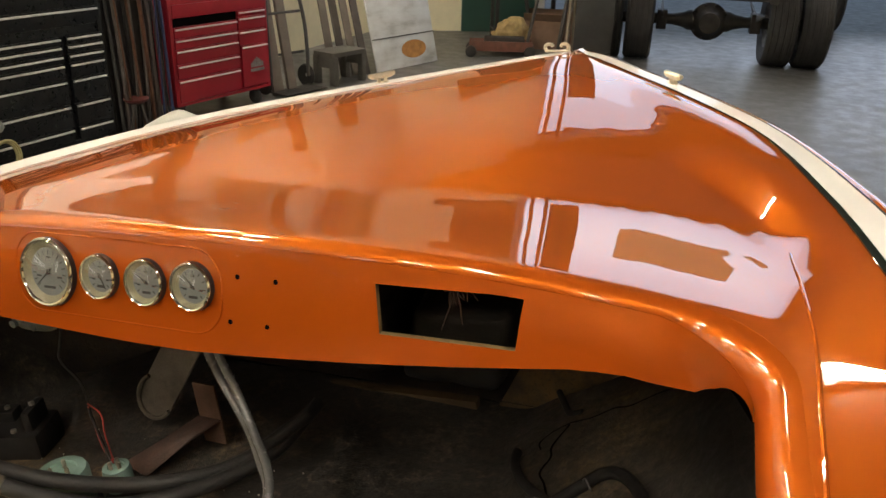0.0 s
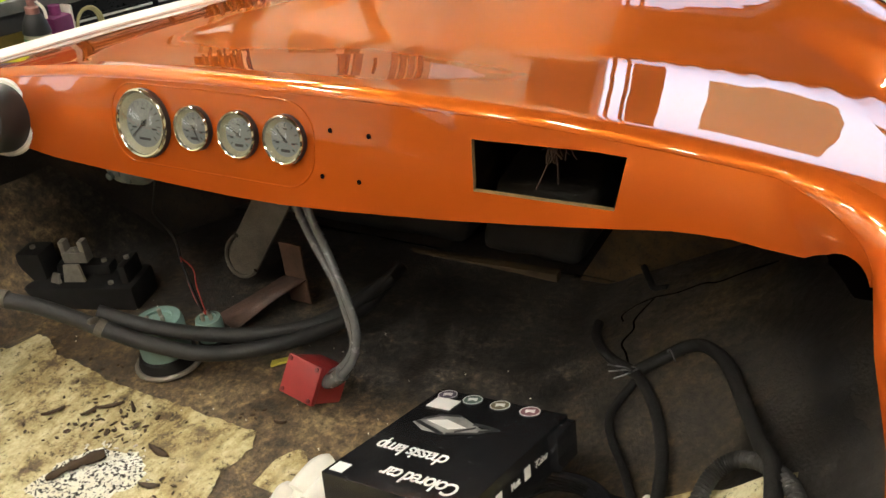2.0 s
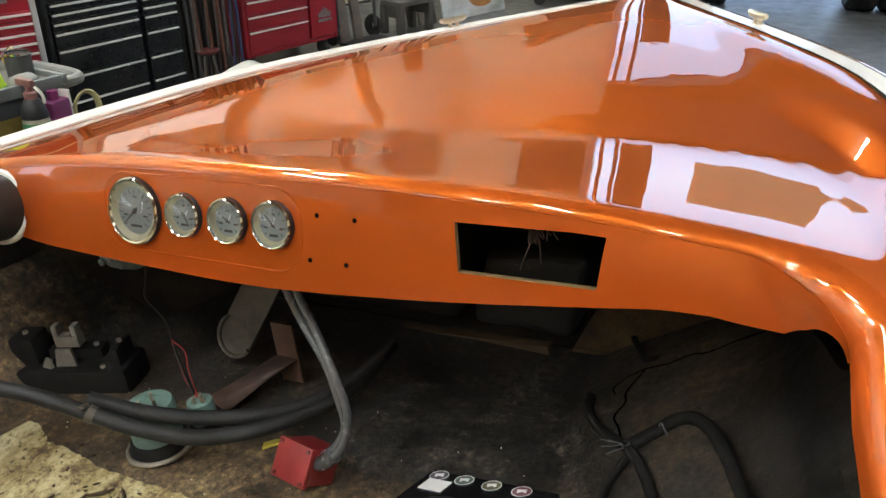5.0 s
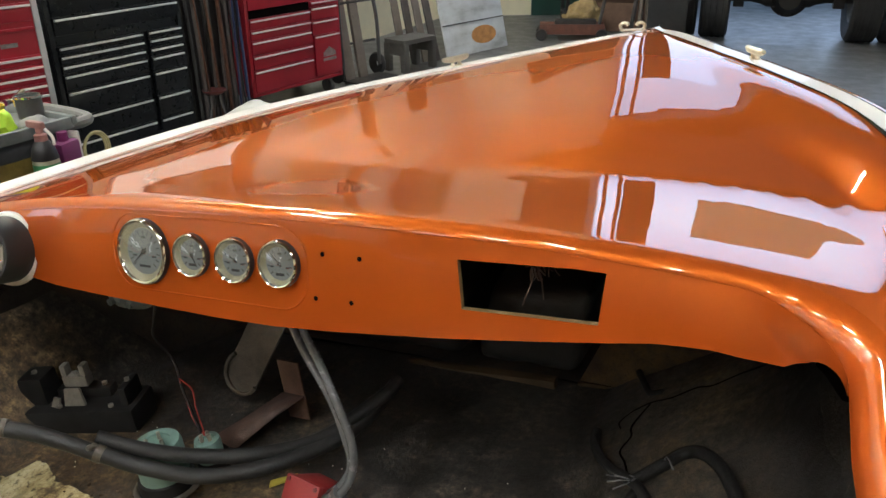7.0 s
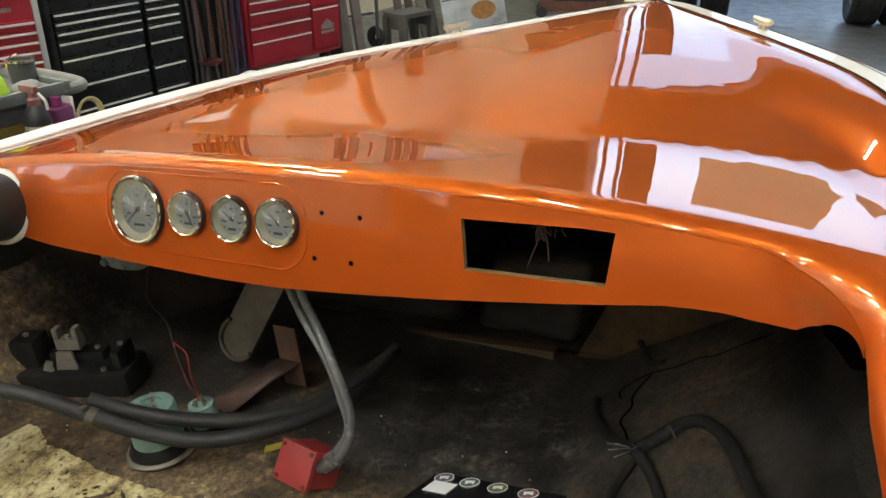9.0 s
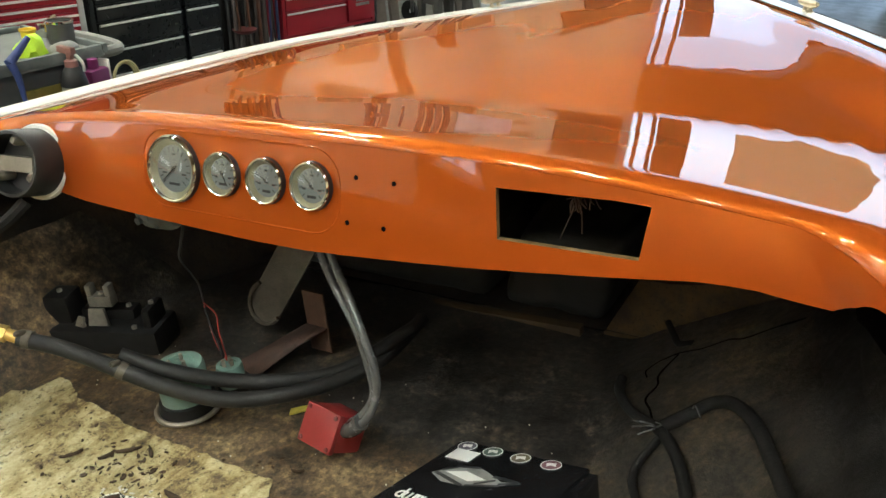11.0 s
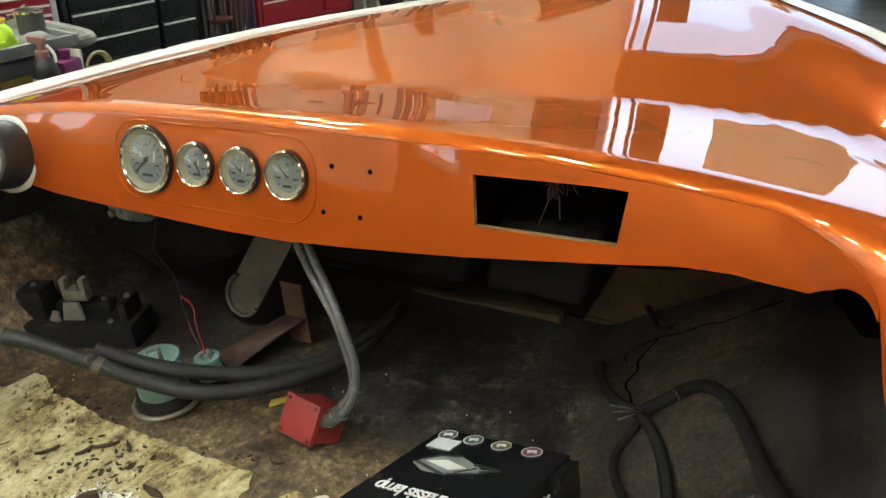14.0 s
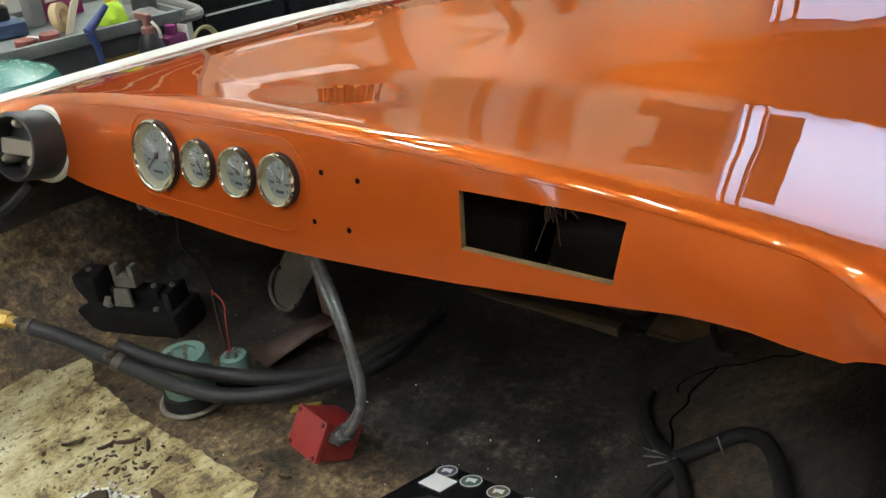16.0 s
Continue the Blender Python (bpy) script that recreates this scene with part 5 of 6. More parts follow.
# fuel hoses with clamps and a brass end
hose = in_boat("fuel_hose", "thick black rubber hose with clamps and a brass fitting", "hose")
bm = B()
tube(bm, [(-0.430, 0.812, 0.993), (-0.373, 0.840, 0.972), (-0.299, 0.867, 0.938), (-0.243, 0.895, 0.905), (-0.180, 0.935, 0.875), (-0.120, 0.990, 0.863), (-0.075, 1.06, 0.855), (-0.04, 1.14, 0.855), (-0.03, 1.25, 0.87)], 0.0118, 14)
part("hose_tube", bm, M_HOSE, hose, "", 60)
bm = B()
tube(bm, [(-0.312, 0.880, 0.953), (-0.255, 0.915, 0.918), (-0.190, 0.960, 0.890), (-0.125, 1.015, 0.872), (-0.07, 1.09, 0.862), (-0.02, 1.20, 0.88)], 0.0112, 14)
part("hose_tube", bm, M_HOSE, hose, "", 60)
bm = B()
tube(bm, [(-0.60, 0.70, 1.04), (-0.52, 0.76, 1.018), (-0.462, 0.800, 1.006)], 0.010, 12)
part("brass_pipe", bm, M_HOSE, hose)
bm = B()
tube(bm, [(-0.470, 0.792, 1.010), (-0.445, 0.806, 1.000)], 0.0125, 6, 0)
tube(bm, [(-0.446, 0.805, 1.001), (-0.425, 0.815, 0.991)], 0.009, 12, 0)
part("fitting", bm, M_BRASS, hose, "brass hose fitting")
for a, b in (((-0.424, 0.816, 0.991), (-0.414, 0.821, 0.988)), ((-0.303, 0.866, 0.940), (-0.294, 0.870, 0.934))):
    bm = B()
    tube(bm, [a, b], 0.0135, 16, 0)
    lathe(bm, [(0.0, -0.008), (0.0035, -0.008), (0.0045, -0.006), (0.0045, 0.006), (0.003, 0.009), (0.0, 0.009)], Matrix.Translation(Vector(a) + Vector((0.004, -0.005, 0.014))) @ pose(0, 0, 0, 70, 20, 0), 10)
    part("clamp", bm, M_STRAP, hose, "steel worm clamp")

# bilge pump canisters
for x, y, z0, z1, r in ((-0.283, 0.950, FZ + 0.004, 0.902, 0.038), (-0.236, 1.004, FZ + 0.004, 0.880, 0.021)):
    t = in_boat("bilge_pump", "sea green plastic bilge pump canister with a dark base", "bilge pump", "bilge pumps")
    m = Matrix.Translation((x, y, 0))
    bm = B()
    lathe(bm, [(0.0, z0), (r * 1.18, z0), (r * 1.2, z0 + 0.010), (r * 1.12, z0 + 0.022), (r, z0 + 0.024)], m, 28)
    part("strainer_base", bm, M_BLACKGREASE, t, "dark strainer base")
    bm = B()
    lathe(bm, [(r * 1.0, z0 + 0.022), (r, z1 - 0.008), (r * 0.93, z1 - 0.001), (r * 0.6, z1), (r * 0.58, z1 - 0.004), (0.0, z1 - 0.004)], m, 28)
    part("canister", bm, M_TEAL, t)
    if r > 0.03:
        bm = B()
        tube(bm, [m @ Vector((r * 1.3 * math.cos(a), r * 1.3 * math.sin(a), z0 + 0.004)) for a in np.linspace(0, 2 * math.pi, 29)], 0.0042, 8, 0)
        part("clamp_ring", bm, M_ALU, t, "bright metal ring round the base")
    bm = B()
    for a in range(3):
        lathe(bm, [(0.003, z1 - 0.004), (0.003, z1 + 0.008), (0.0, z1 + 0.009)], m @ pose(r * 0.35 * math.cos(2 * a), r * 0.35 * math.sin(2 * a), 0), 8)
    part("terminal", bm, M_ALU, t)
cable("pump_wire", [(-0.253, 1.000, 1.125), (-0.285, 1.010, 1.075), (-0.306, 1.020, 1.042), (-0.310, 1.045, 0.985), (-0.296, 1.035, 0.935), (-0.235, 0.997, 0.895)], 0.0022, M_WIRE, "thin black pump wire hanging from the dashboard")
cable("pump_wire", [(-0.303, 1.040, 0.950), (-0.297, 1.036, 0.928), (-0.262, 1.012, 0.905), (-0.228, 0.996, 0.893)], 0.0013, M_REDWIRE, "thin red pump wire")
cable("pump_wire", [(-0.303, 1.040, 0.955), (-0.286, 1.044, 0.935), (-0.272, 1.03, 0.912), (-0.232, 1.000, 0.893)], 0.0012, M_REDWIRE, "thin red pump wire")

# metal strap and its foot, under the dash
strap = in_boat("steering_bracket", "dull aluminium bracket with a rounded lower end under the dashboard", "bracket")
SM = Matrix.Translation((-0.305, 1.178, 0.880)) @ pose(0, 0, 0, 68, 0, 0) @ pose(0, 0, 0, 0, 0, -27)
out2 = [(0.036 * math.cos(a), 0.036 * math.sin(a)) for a in np.linspace(math.pi, 2 * math.pi, 14)] + [(0.036, 0.26), (-0.036, 0.26)]
bm = B()
slab(bm, out2, -0.002, 0.002, SM)
part("plate", bm, M_STRAP, strap)
bm = B()
edge = [SM @ Vector((0.037 * math.cos(a), 0.037 * math.sin(a), 0.006)) for a in np.linspace(0.8 * math.pi, 1.95 * math.pi, 12)]
tube(bm, edge, 0.004, 8, 4)
part("rolled_rim", bm, M_STRAP, strap)
foot = in_boat("foot_bracket", "rusty folded sheet metal foot bolted to the floor", "bracket")
bm = B()
grid(bm, [[(-0.300 + 0.030 * j, 1.070 - 0.008 * j, FZ + 0.006), (-0.252 + 0.030 * j, 1.115, FZ + 0.030 + 0.006 * j), (-0.205 + 0.022 * j, 1.158, 0.872)] for j in range(3)])
ob = part("folded_plate", bm, simple("rust_brown_metal", (0.075, 0.042, 0.030), 0.7, 0.1, 0.5, 25, 0.3), foot)
ob.modifiers.new("thickness", "SOLIDIFY").thickness = 0.003
bm = B()
box(bm, -0.205, -0.162, 1.160, 1.164, FZ + 0.006, 0.935, 0.001)
part("upright_plate", bm, simple("rusty_tab", (0.10, 0.055, 0.035), 0.65, 0.2, 0.5, 25, 0.3), foot)

# dark pedal bracket with bright pieces
brk = in_boat("pedal_mount", "black pedal mount with a bright metal clevis on the floor", "pedal mount")
PEDAL = Matrix.Translation((-0.575, 1.045, FZ)) @ pose(0, 0, 0, 0, 0, 20)
bm = B()
box(bm, -0.110, 0.115, -0.045, 0.040, -0.01, 0.045, 0.010, PEDAL)
part("casting", bm, M_BLACKGREASE, brk)
for x0, x1, y0, y1, z1 in ((-0.105, -0.058, -0.020, 0.030, 0.098), (-0.050, 0.055, 0.000, 0.030, 0.064), (0.088, 0.104, -0.030, 0.025, 0.080)):
    bm = B()
    box(bm, x0, x1, y0, y1, 0.030, z1, 0.006, PEDAL)
    part("lug", bm, M_BLACKGREASE, brk)
bm = B()
box(bm, -0.022, 0.024, -0.010, 0.012, 0.074, 0.096, 0.003, PEDAL)
box(bm, -0.022, -0.012, -0.008, 0.010, 0.094, 0.116, 0.002, PEDAL)
box(bm, 0.014, 0.024, -0.008, 0.010, 0.094, 0.116, 0.002, PEDAL)
part("clevis", bm, M_DIMALU, brk)
bm = B()
slab(bm, [(-0.014, 0), (0.014, 0), (0.024, -0.040), (-0.020, -0.052)], -0.003, 0.003, PEDAL @ pose(-0.004, -0.016, 0.076, 78, 0, 0))
slab(bm, [(-0.006, 0), (0.008, 0), (0.010, -0.03), (-0.018, -0.034)], -0.002, 0.002, PEDAL @ pose(-0.034, -0.022, 0.062, 70, 0, -20))
part("link", bm, M_DIMALU, brk)
for x, y, z in ((-0.082, 0.004, 0.098), (-0.030, -0.028, 0.045), (0.096, -0.002, 0.080), (0.040, 0.014, 0.064), (0.002, 0.0, 0.096), (0.07, -0.03, 0.045)):
    bm = B()
    lathe(bm, [(0.005, 0), (0.005, 0.005), (0.0, 0.006)], PEDAL @ pose(x, y, z), 6)
    part("bolt", bm, M_DIMALU, brk)

# cracked wiring on the starboard side
cable("wire_bundle", [(0.308, 1.268, 0.830), (0.313, 1.240, 0.832), (0.334, 1.201, 0.839), (0.366, 1.162, 0.853), (0.408, 1.122, 0.871), (0.445, 1.063, 0.883), (0.470, 1.004, 0.887), (0.484, 0.955, 0.893), (0.495, 0.887, 0.897)], 0.0078, M_WIRE, "taped black wiring loom lying over the hull side")
cable("wire_bundle", [(0.402, 1.129, 0.869), (0.437, 1.153, 0.888), (0.460, 1.170, 0.899), (0.488, 1.160, 0.913), (0.522, 1.106, 0.933), (0.556, 1.016, 0.956), (0.582, 0.935, 0.983), (0.600, 0.878, 1.004), (0.620, 0.696, 1.026)], 0.0088, M_WIRE, "black wiring loom arching along the hull side")
cable("wire_bundle", [(0.408, 1.115, 0.867), (0.394, 1.055, 0.857), (0.410, 1.008, 0.860), (0.438, 0.960, 0.870), (0.468, 0.900, 0.884)], 0.0055, M_WIRE, "black wiring loom lying on the floor")
for dx, dy in ((-0.050, 0.012), (-0.045, 0.000), (-0.034, -0.012), (-0.020, 0.020)):
    cable("cut_wire", [(0.402, 1.121, 0.877), (0.418 + dx * 0.5, 1.112 + dy * 0.4, 0.884), (0.418 + dx, 1.112 + dy, 0.876)], 0.0013, M_CONDUIT, "bare cut wire end sticking out of the loom", "wire", "strand", 6)
cable("cable_clip", [(0.338, 1.405, 0.858), (0.355, 1.376, 0.856), (0.370, 1.352, 0.857), (0.392, 1.345, 0.868)], 0.0055, M_WIRE, "black cable clip screwed to the hull side", "clip")
cable("cable_tie", [(0.436, 1.155, 0.879), (0.442, 1.151, 0.903), (0.452, 1.145, 0.889)], 0.0016, M_CONDUIT, "pale cable tie round the loom", "cable tie", "band", 6)


def crack(pts, r):
    """A dark open crack that follows the laminate."""
    cable("laminate_crack", [(x, y, sole_z(x, y) - 0.0002) for x, y in pts], r, M_HOLE, "open dark crack in the floor laminate", "crack", "gap", 6)


crack([(0.378, 1.318), (0.363, 1.270), (0.368, 1.245), (0.360, 1.215), (0.374, 1.188), (0.386, 1.160)], 0.0018)
crack([(0.352, 1.312), (0.378, 1.322), (0.412, 1.318), (0.446, 1.326), (0.470, 1.318), (0.510, 1.330), (0.545, 1.322)], 0.0015)
crack([(0.352, 1.312), (0.338, 1.290), (0.345, 1.270)], 0.0013)
# corrugated sleeve
t = in_boat("corrugated_sleeve", "grey black corrugated cable sleeve curling over the hull side", "cable sleeve")
bm = B()
tube(bm, [(0.530, 0.813, 0.921), (0.534, 0.886, 0.925), (0.543, 0.928, 0.934), (0.565, 0.936, 0.954), (0.592, 0.907, 0.983), (0.618, 0.857, 1.013), (0.632, 0.795, 1.030)], 0.012, 12, 64, lambda u: 0.0078 + 0.0014 * math.sin(u * 2 * math.pi * 52))
part("sleeve", bm, M_HOSE, t, "", 30)
# pale paint left on the starboard floor
bm = B()
rows_p = []
for x in np.linspace(0.44, 0.62, 22):
    yt = 0.925 + 0.02 * noise.noise(Vector((x * 20, 7, 0))) - 0.10 * abs(x - 0.53)
    rows_p.append([(x, y, sole_z(x, y) + 0.003) for y in np.linspace(yt, 0.5, 16)])
grid(bm, rows_p)
part("painted_patch", bm, M_FLOOR_PATCH, boat, "peeling cream floor paint", 60)
# black cable coil and a lamp pod beside the box
t = in_boat("cable_coil", "coil of shiny black cable", "cable coil")
for k in range(5):
    bm = B()
    pts = [(0.385 + (0.052 + 0.005 * k) * math.cos(a), 0.855 + (0.075 - 0.004 * k) * math.sin(a), 0.842 + 0.009 * k + 0.05 * max(0, math.cos(a)) * 0.3) for a in np.linspace(0, 2 * math.pi, 17)]
    tube(bm, pts, 0.0055, 8, 4)
    part("turn", bm, M_CARD, t)
t = in_boat("lamp_pod", "glossy black plastic pod with a white lead", "lamp pod")
bm = B()
box(bm, 0.415, 0.475, 0.86, 0.905, 0.85, 0.885, 0.006)
part("pod", bm, M_CARD, t)
bm = B()
tube(bm, [(0.474, 0.905, 0.882), (0.482, 0.908, 0.890), (0.486, 0.88, 0.886), (0.480, 0.82, 0.876)], 0.003, 8)
part("lead", bm, M_GLOVE, t)
t = in_boat("yellow_tag", "yellow green plastic tag on the floor", "tag")
bm = B()
slab(bm, [(-0.022, -0.006), (0.018, -0.004), (0.024, 0.004), (-0.018, 0.006)], 0.0, 0.004, pose(-0.108, 1.016, FZ + 0.006, 0, 0, 45))
part("strip", bm, M_YELLOW, t)

# litter on the floor
def litter(name, label, material, n, spot, size, seed):
    rng = random.Random(seed)
    t = in_boat(name, label, "debris")
    t["kind"] = "stuff"
    bm = B()
    for _ in range(n):
        x, y = spot(rng)
        s = size * rng.uniform(0.35, 1.0)
        w = s * rng.uniform(0.25, 0.7)
        m = pose(x, y, sole_z(x, y) + 0.0045, rng.uniform(-14, 14), rng.uniform(-14, 14), rng.uniform(0, 360))
        slab(bm, [(-s, -w * 0.4), (-s * 0.2, -w), (s * 0.9, -w * 0.3), (s, w * 0.5), (s * 0.1, w), (-s * 0.8, w * 0.6)], 0, rng.uniform(0.0008, 0.002), m)
    part("flakes", bm, material, t, "", None)
    return t


litter("bark_litter", "brown bark flakes and dirt scattered on the cockpit floor", M_FLAKE, 130, lambda r: (r.uniform(-0.55, -0.06), r.uniform(0.45, 0.92)), 0.0045, 5)
litter("bark_litter", "small pile of brown bark flakes on the cream paint", M_FLAKE, 45, lambda r: (r.gauss(-0.27, 0.04), r.gauss(0.80, 0.025)), 0.006, 6)
litter("paint_chips", "loose white paint chips on the cockpit floor", M_CHIP, 110, lambda r: (r.gauss(-0.20, 0.03), r.gauss(0.74, 0.022)), 0.0035, 7)
litter("paint_chips", "loose white paint chips strewn over the bare floor", M_CHIP, 45, lambda r: (r.uniform(-0.5, 0.3), r.uniform(0.86, 1.15)), 0.0015, 8)

# patch of white paint blistered through to black spots


def spotted_paint():
    n = Nodes("blistered_white_paint")
    a, b = n.noise(210, 4, 0.6), n.noise(9, 6, 0.7)
    col = n.mix(n.ramp(a, [(0.455, (1, 1, 1)), (0.475, (0, 0, 0))]), n.ramp(b, [(0.4, (0.70, 0.66, 0.50)), (0.6, (0.86, 0.85, 0.76))]), (0.018, 0.015, 0.012))
    n.set(Base_Color=col, Roughness=0.7)
    n.bump(a, 0.7, 0.003)
    return n.m


bm = B()
rim = []
for k in range(46):
    a = 2 * math.pi * k / 46
    r = 1 + 0.28 * noise.noise(Vector((2.2 * math.cos(a), 2.2 * math.sin(a), 5.3))) + 0.12 * noise.noise(Vector((7 * math.cos(a), 7 * math.sin(a), 1.3)))
    rim.append((-0.205 + 0.062 * r * math.cos(a) + 0.02 * math.sin(a), 0.722 + 0.062 * r * math.sin(a)))
mid = bm.verts.new((-0.205, 0.722, sole_z(-0.205, 0.722) + 0.006))
ring = [[bm.verts.new((-0.205 + (x + 0.205) * q, 0.722 + (y - 0.722) * q, sole_z(x, y) + 0.0055 - 0.002 * (q == 1))) for x, y in rim] for q in (0.5, 1.0)]
for k in range(46):
    j = (k + 1) % 46
    bm.faces.new((mid, ring[0][k], ring[0][j]))
    bm.faces.new((ring[0][k], ring[1][k], ring[1][j], ring[0][j]))
part("blistered_patch", bm, spotted_paint(), boat, "white paint blistered through to black spots", 60)
t = in_boat("stick", "dark weathered stick lying on the peeling paint", "stick")
bm = B()
tube(bm, [(-0.252, 0.690, FZ + 0.011), (-0.240, 0.716, FZ + 0.012), (-0.230, 0.732, FZ + 0.012), (-0.214, 0.757, FZ + 0.011)], 0.008, 9, 6, lambda u: 0.003 + 0.0045 * u ** 0.5 + 0.0012 * math.sin(u * 17))
part("wood", bm, M_FLAKE, t, "", 50)
for x, y, l, w, rz in ((-0.150, 0.792, 0.030, 0.007, -8), (-0.118, 0.742, 0.022, 0.006, 18), (-0.29, 0.835, 0.028, 0.005, 40), (-0.255, 0.845, 0.020, 0.004, -35), (-0.31, 0.812, 0.018, 0.005, 70), (-0.36, 0.79, 0.024, 0.005, 55), (-0.03, 0.905, 0.014, 0.003, 20)):
    t = in_boat("bark_piece", "curled strip of brown bark on the cockpit floor", "bark", "bark pieces")
    bm = B()
    rows_b = []
    for k in range(9):
        u = -1 + k / 4
        ww = w * (1 - 0.75 * u * u) * (1 + 0.3 * noise.noise(Vector((u * 3, x * 40, y))))
        rows_b.append([pose(x, y, sole_z(x, y) + 0.005, 0, 0, rz) @ Vector((u * l * 0.7, v * ww * 0.8, 0.004 * (1 - v * v) + 0.002 * u * u)) for v in (-1, -0.5, 0, 0.5, 1)])
    grid(bm, rows_b)
    ob = part("strip", bm, M_FLAKE, t, "", 60)
    ob.modifiers.new("thickness", "SOLIDIFY").thickness = 0.0015

# glove under the box
t = in_boat("work_glove", "crumpled white latex glove on the floor", "glove")
bm = B()
slab(bm, rounded(-0.022, 0.045, -0.10, 0.02, 0.02), 0.0, 0.016, pose(0.085, 0.785, FZ + 0.006, 0, 0, -28))
tube(bm, [(0.072, 0.77, FZ + 0.014), (0.066, 0.79, FZ + 0.016), (0.064, 0.806, FZ + 0.014)], 0.012, 12, 6, lambda u: 0.0145 - 0.004 * u ** 3)
tube(bm, [(0.080, 0.80, FZ + 0.016), (0.083, 0.84, FZ + 0.020), (0.089, 0.860, FZ + 0.018)], 0.012, 12, 6, lambda u: 0.0165 - 0.005 * u ** 3)
tube(bm, [(0.105, 0.79, FZ + 0.016), (0.112, 0.83, FZ + 0.020), (0.122, 0.850, FZ + 0.018)], 0.011, 12, 6, lambda u: 0.0155 - 0.005 * u ** 3)
part("latex", bm, M_GLOVE, t, "", 60)

# carton of a lamp kit
carton = in_boat("lamp_kit_box", "glossy black printed carton of a car chassis lamp kit", "carton")
bx = Vector((0.983, -0.080, 0.165)).normalized()
by = Vector((-0.026, -0.214, 0.050))
by = (by - bx * by.dot(bx)).normalized()
bz = bx.cross(by) * -1.0
BW, BL, BH = 0.176, 0.222, 0.052
KM = Matrix(((bx.x, by.x, bz.x, 0.203), (bx.y, by.y, bz.y, 0.963), (bx.z, by.z, bz.z, 0.909), (0, 0, 0, 1)))
bm = B()
box(bm, 0, BW, 0, BL, -BH, 0, 0.0015, KM)
part("carton_body", bm, M_CARD, carton)
bm = B()
box(bm, 0.001, BW - 0.001, -0.010, -0.0005, -BH + 0.002, -BH + 0.03, 0.001, KM)
box(bm, BW, BW + 0.012, 0.004, 0.05, -0.045, -0.003, 0.001, KM)
part("tuck_flap", bm, M_CARD, carton)


def lettering(text, u, v, size, face="top", spacing=1.0):
    cu = bpy.data.curves.new("lettering", "FONT")
    cu.body, cu.size, cu.align_x, cu.align_y, cu.extrude, cu.space_character = text, size, "CENTER", "CENTER", 0.0002, spacing
    cu.offset = size * 0.013
    cu.materials.append(M_PRINTWHITE)
    ob = new("lettering", cu)
    ob.parent = carton
    if face == "top":
        r, u_, o = -bx, by, KM @ Vector((u * BW, v * BL, 0.0006))
    elif face == "side":
        r, u_, o = -by, bz, KM @ Vector((BW + 0.0006, v * BL, u * BH))
    else:
        r, u_, o = bx, bz, KM @ Vector((u * BW, BL + 0.0006, v * BH))
    n = r.cross(u_)
    ob.matrix_basis = Matrix(((r.x, u_.x, n.x, o.x), (r.y, u_.y, n.y, o.y), (r.z, u_.z, n.z, o.z), (0, 0, 0, 1))) @ Matrix.Diagonal((0.74 if size > 0.025 else 0.8, 1, 1, 1))
    return ob


lettering("chassis lamp", 0.36, 0.67, 0.031, spacing=0.85)
lettering("Colored car", 0.60, 0.865, 0.031, spacing=0.85)
lettering("Colored car chassis lamp", 0.5, -0.5, 0.014, "front", 0.85)
for v, word in ((0.30, "7Colour"), (0.55, "Music"), (0.80, "APP")):
    lettering(word, -0.45, v, 0.011, "side", 0.9)
bm = B()
for v in (0.185, 0.44, 0.70):
    box(bm, BW + 0.0002, BW + 0.0008, v * BL - 0.006, v * BL + 0.006, -0.030, -0.016, 0, KM)
part("side_mark", bm, M_PRINTWHITE, carton, "", None)
for k, u in enumerate((0.10, 0.31, 0.53, 0.76)):
    bm = B()
    m = KM @ Matrix.Translation((u * BW, 0.055 * BL, 0.0004))
    lathe(bm, [(0.0112, 0.0), (0.0122, 0.0), (0.0122, 0.0003), (0.0112, 0.0003)], m, 28)
    badge = part("badge", bm, M_PRINTWHITE, carton, "", None)
    bm = B()
    bmesh.ops.create_circle(bm, cap_ends=True, segments=28, radius=0.0111, matrix=m @ pose(0, 0, 0.0001))
    part("disc", bm, simple("badge_tint", ((0.07, 0.055, 0.085), (0.05, 0.085, 0.065), (0.11, 0.09, 0.04), (0.13, 0.04, 0.055))[k], 0.35), badge, "", None)
    bm = B()
    slab(bm, [(-0.007, -0.002), (0.004, -0.006), (0.007, 0.002), (0.0, 0.001), (-0.003, 0.006)], 0.0002, 0.0005, m)
    part("mark", bm, M_PRINTWHITE, badge, "", None)
bm = B()
box(bm, 0.06 * BW, 0.25 * BW, 0.10 * BL, 0.22 * BL, 0.0003, 0.0007, 0, KM)
part("sticker", bm, M_PRINTWHITE, carton, "small white sticker", None)
bm = B()
box(bm, 0.03 * BW, 0.13 * BW, 0.89 * BL, 0.97 * BL, 0.0003, 0.0007, 0, KM)
part("sticker", bm, M_PRINTWHITE, carton, "small white sticker", None)
bm = B()
slab(bm, [(0.12, 0.40), (0.25, 0.46), (0.42, 0.45), (0.60, 0.38), (0.72, 0.30), (0.60, 0.33), (0.45, 0.27), (0.35, 0.24), (0.25, 0.27), (0.18, 0.33)], 0.0002, 0.0004, KM @ Matrix.Diagonal((BW, BL, 1, 1)))
part("car_picture", bm, M_PRINTGREY, carton, "grey printed picture", None)
bm = B()
slab(bm, [(0.20, 0.36), (0.32, 0.31), (0.50, 0.35), (0.40, 0.40)], 0.0004, 0.0007, KM @ Matrix.Diagonal((BW, BL, 1, 1)))
part("car_picture", bm, M_PRINTWHITE, carton, "", None)
bm = B()
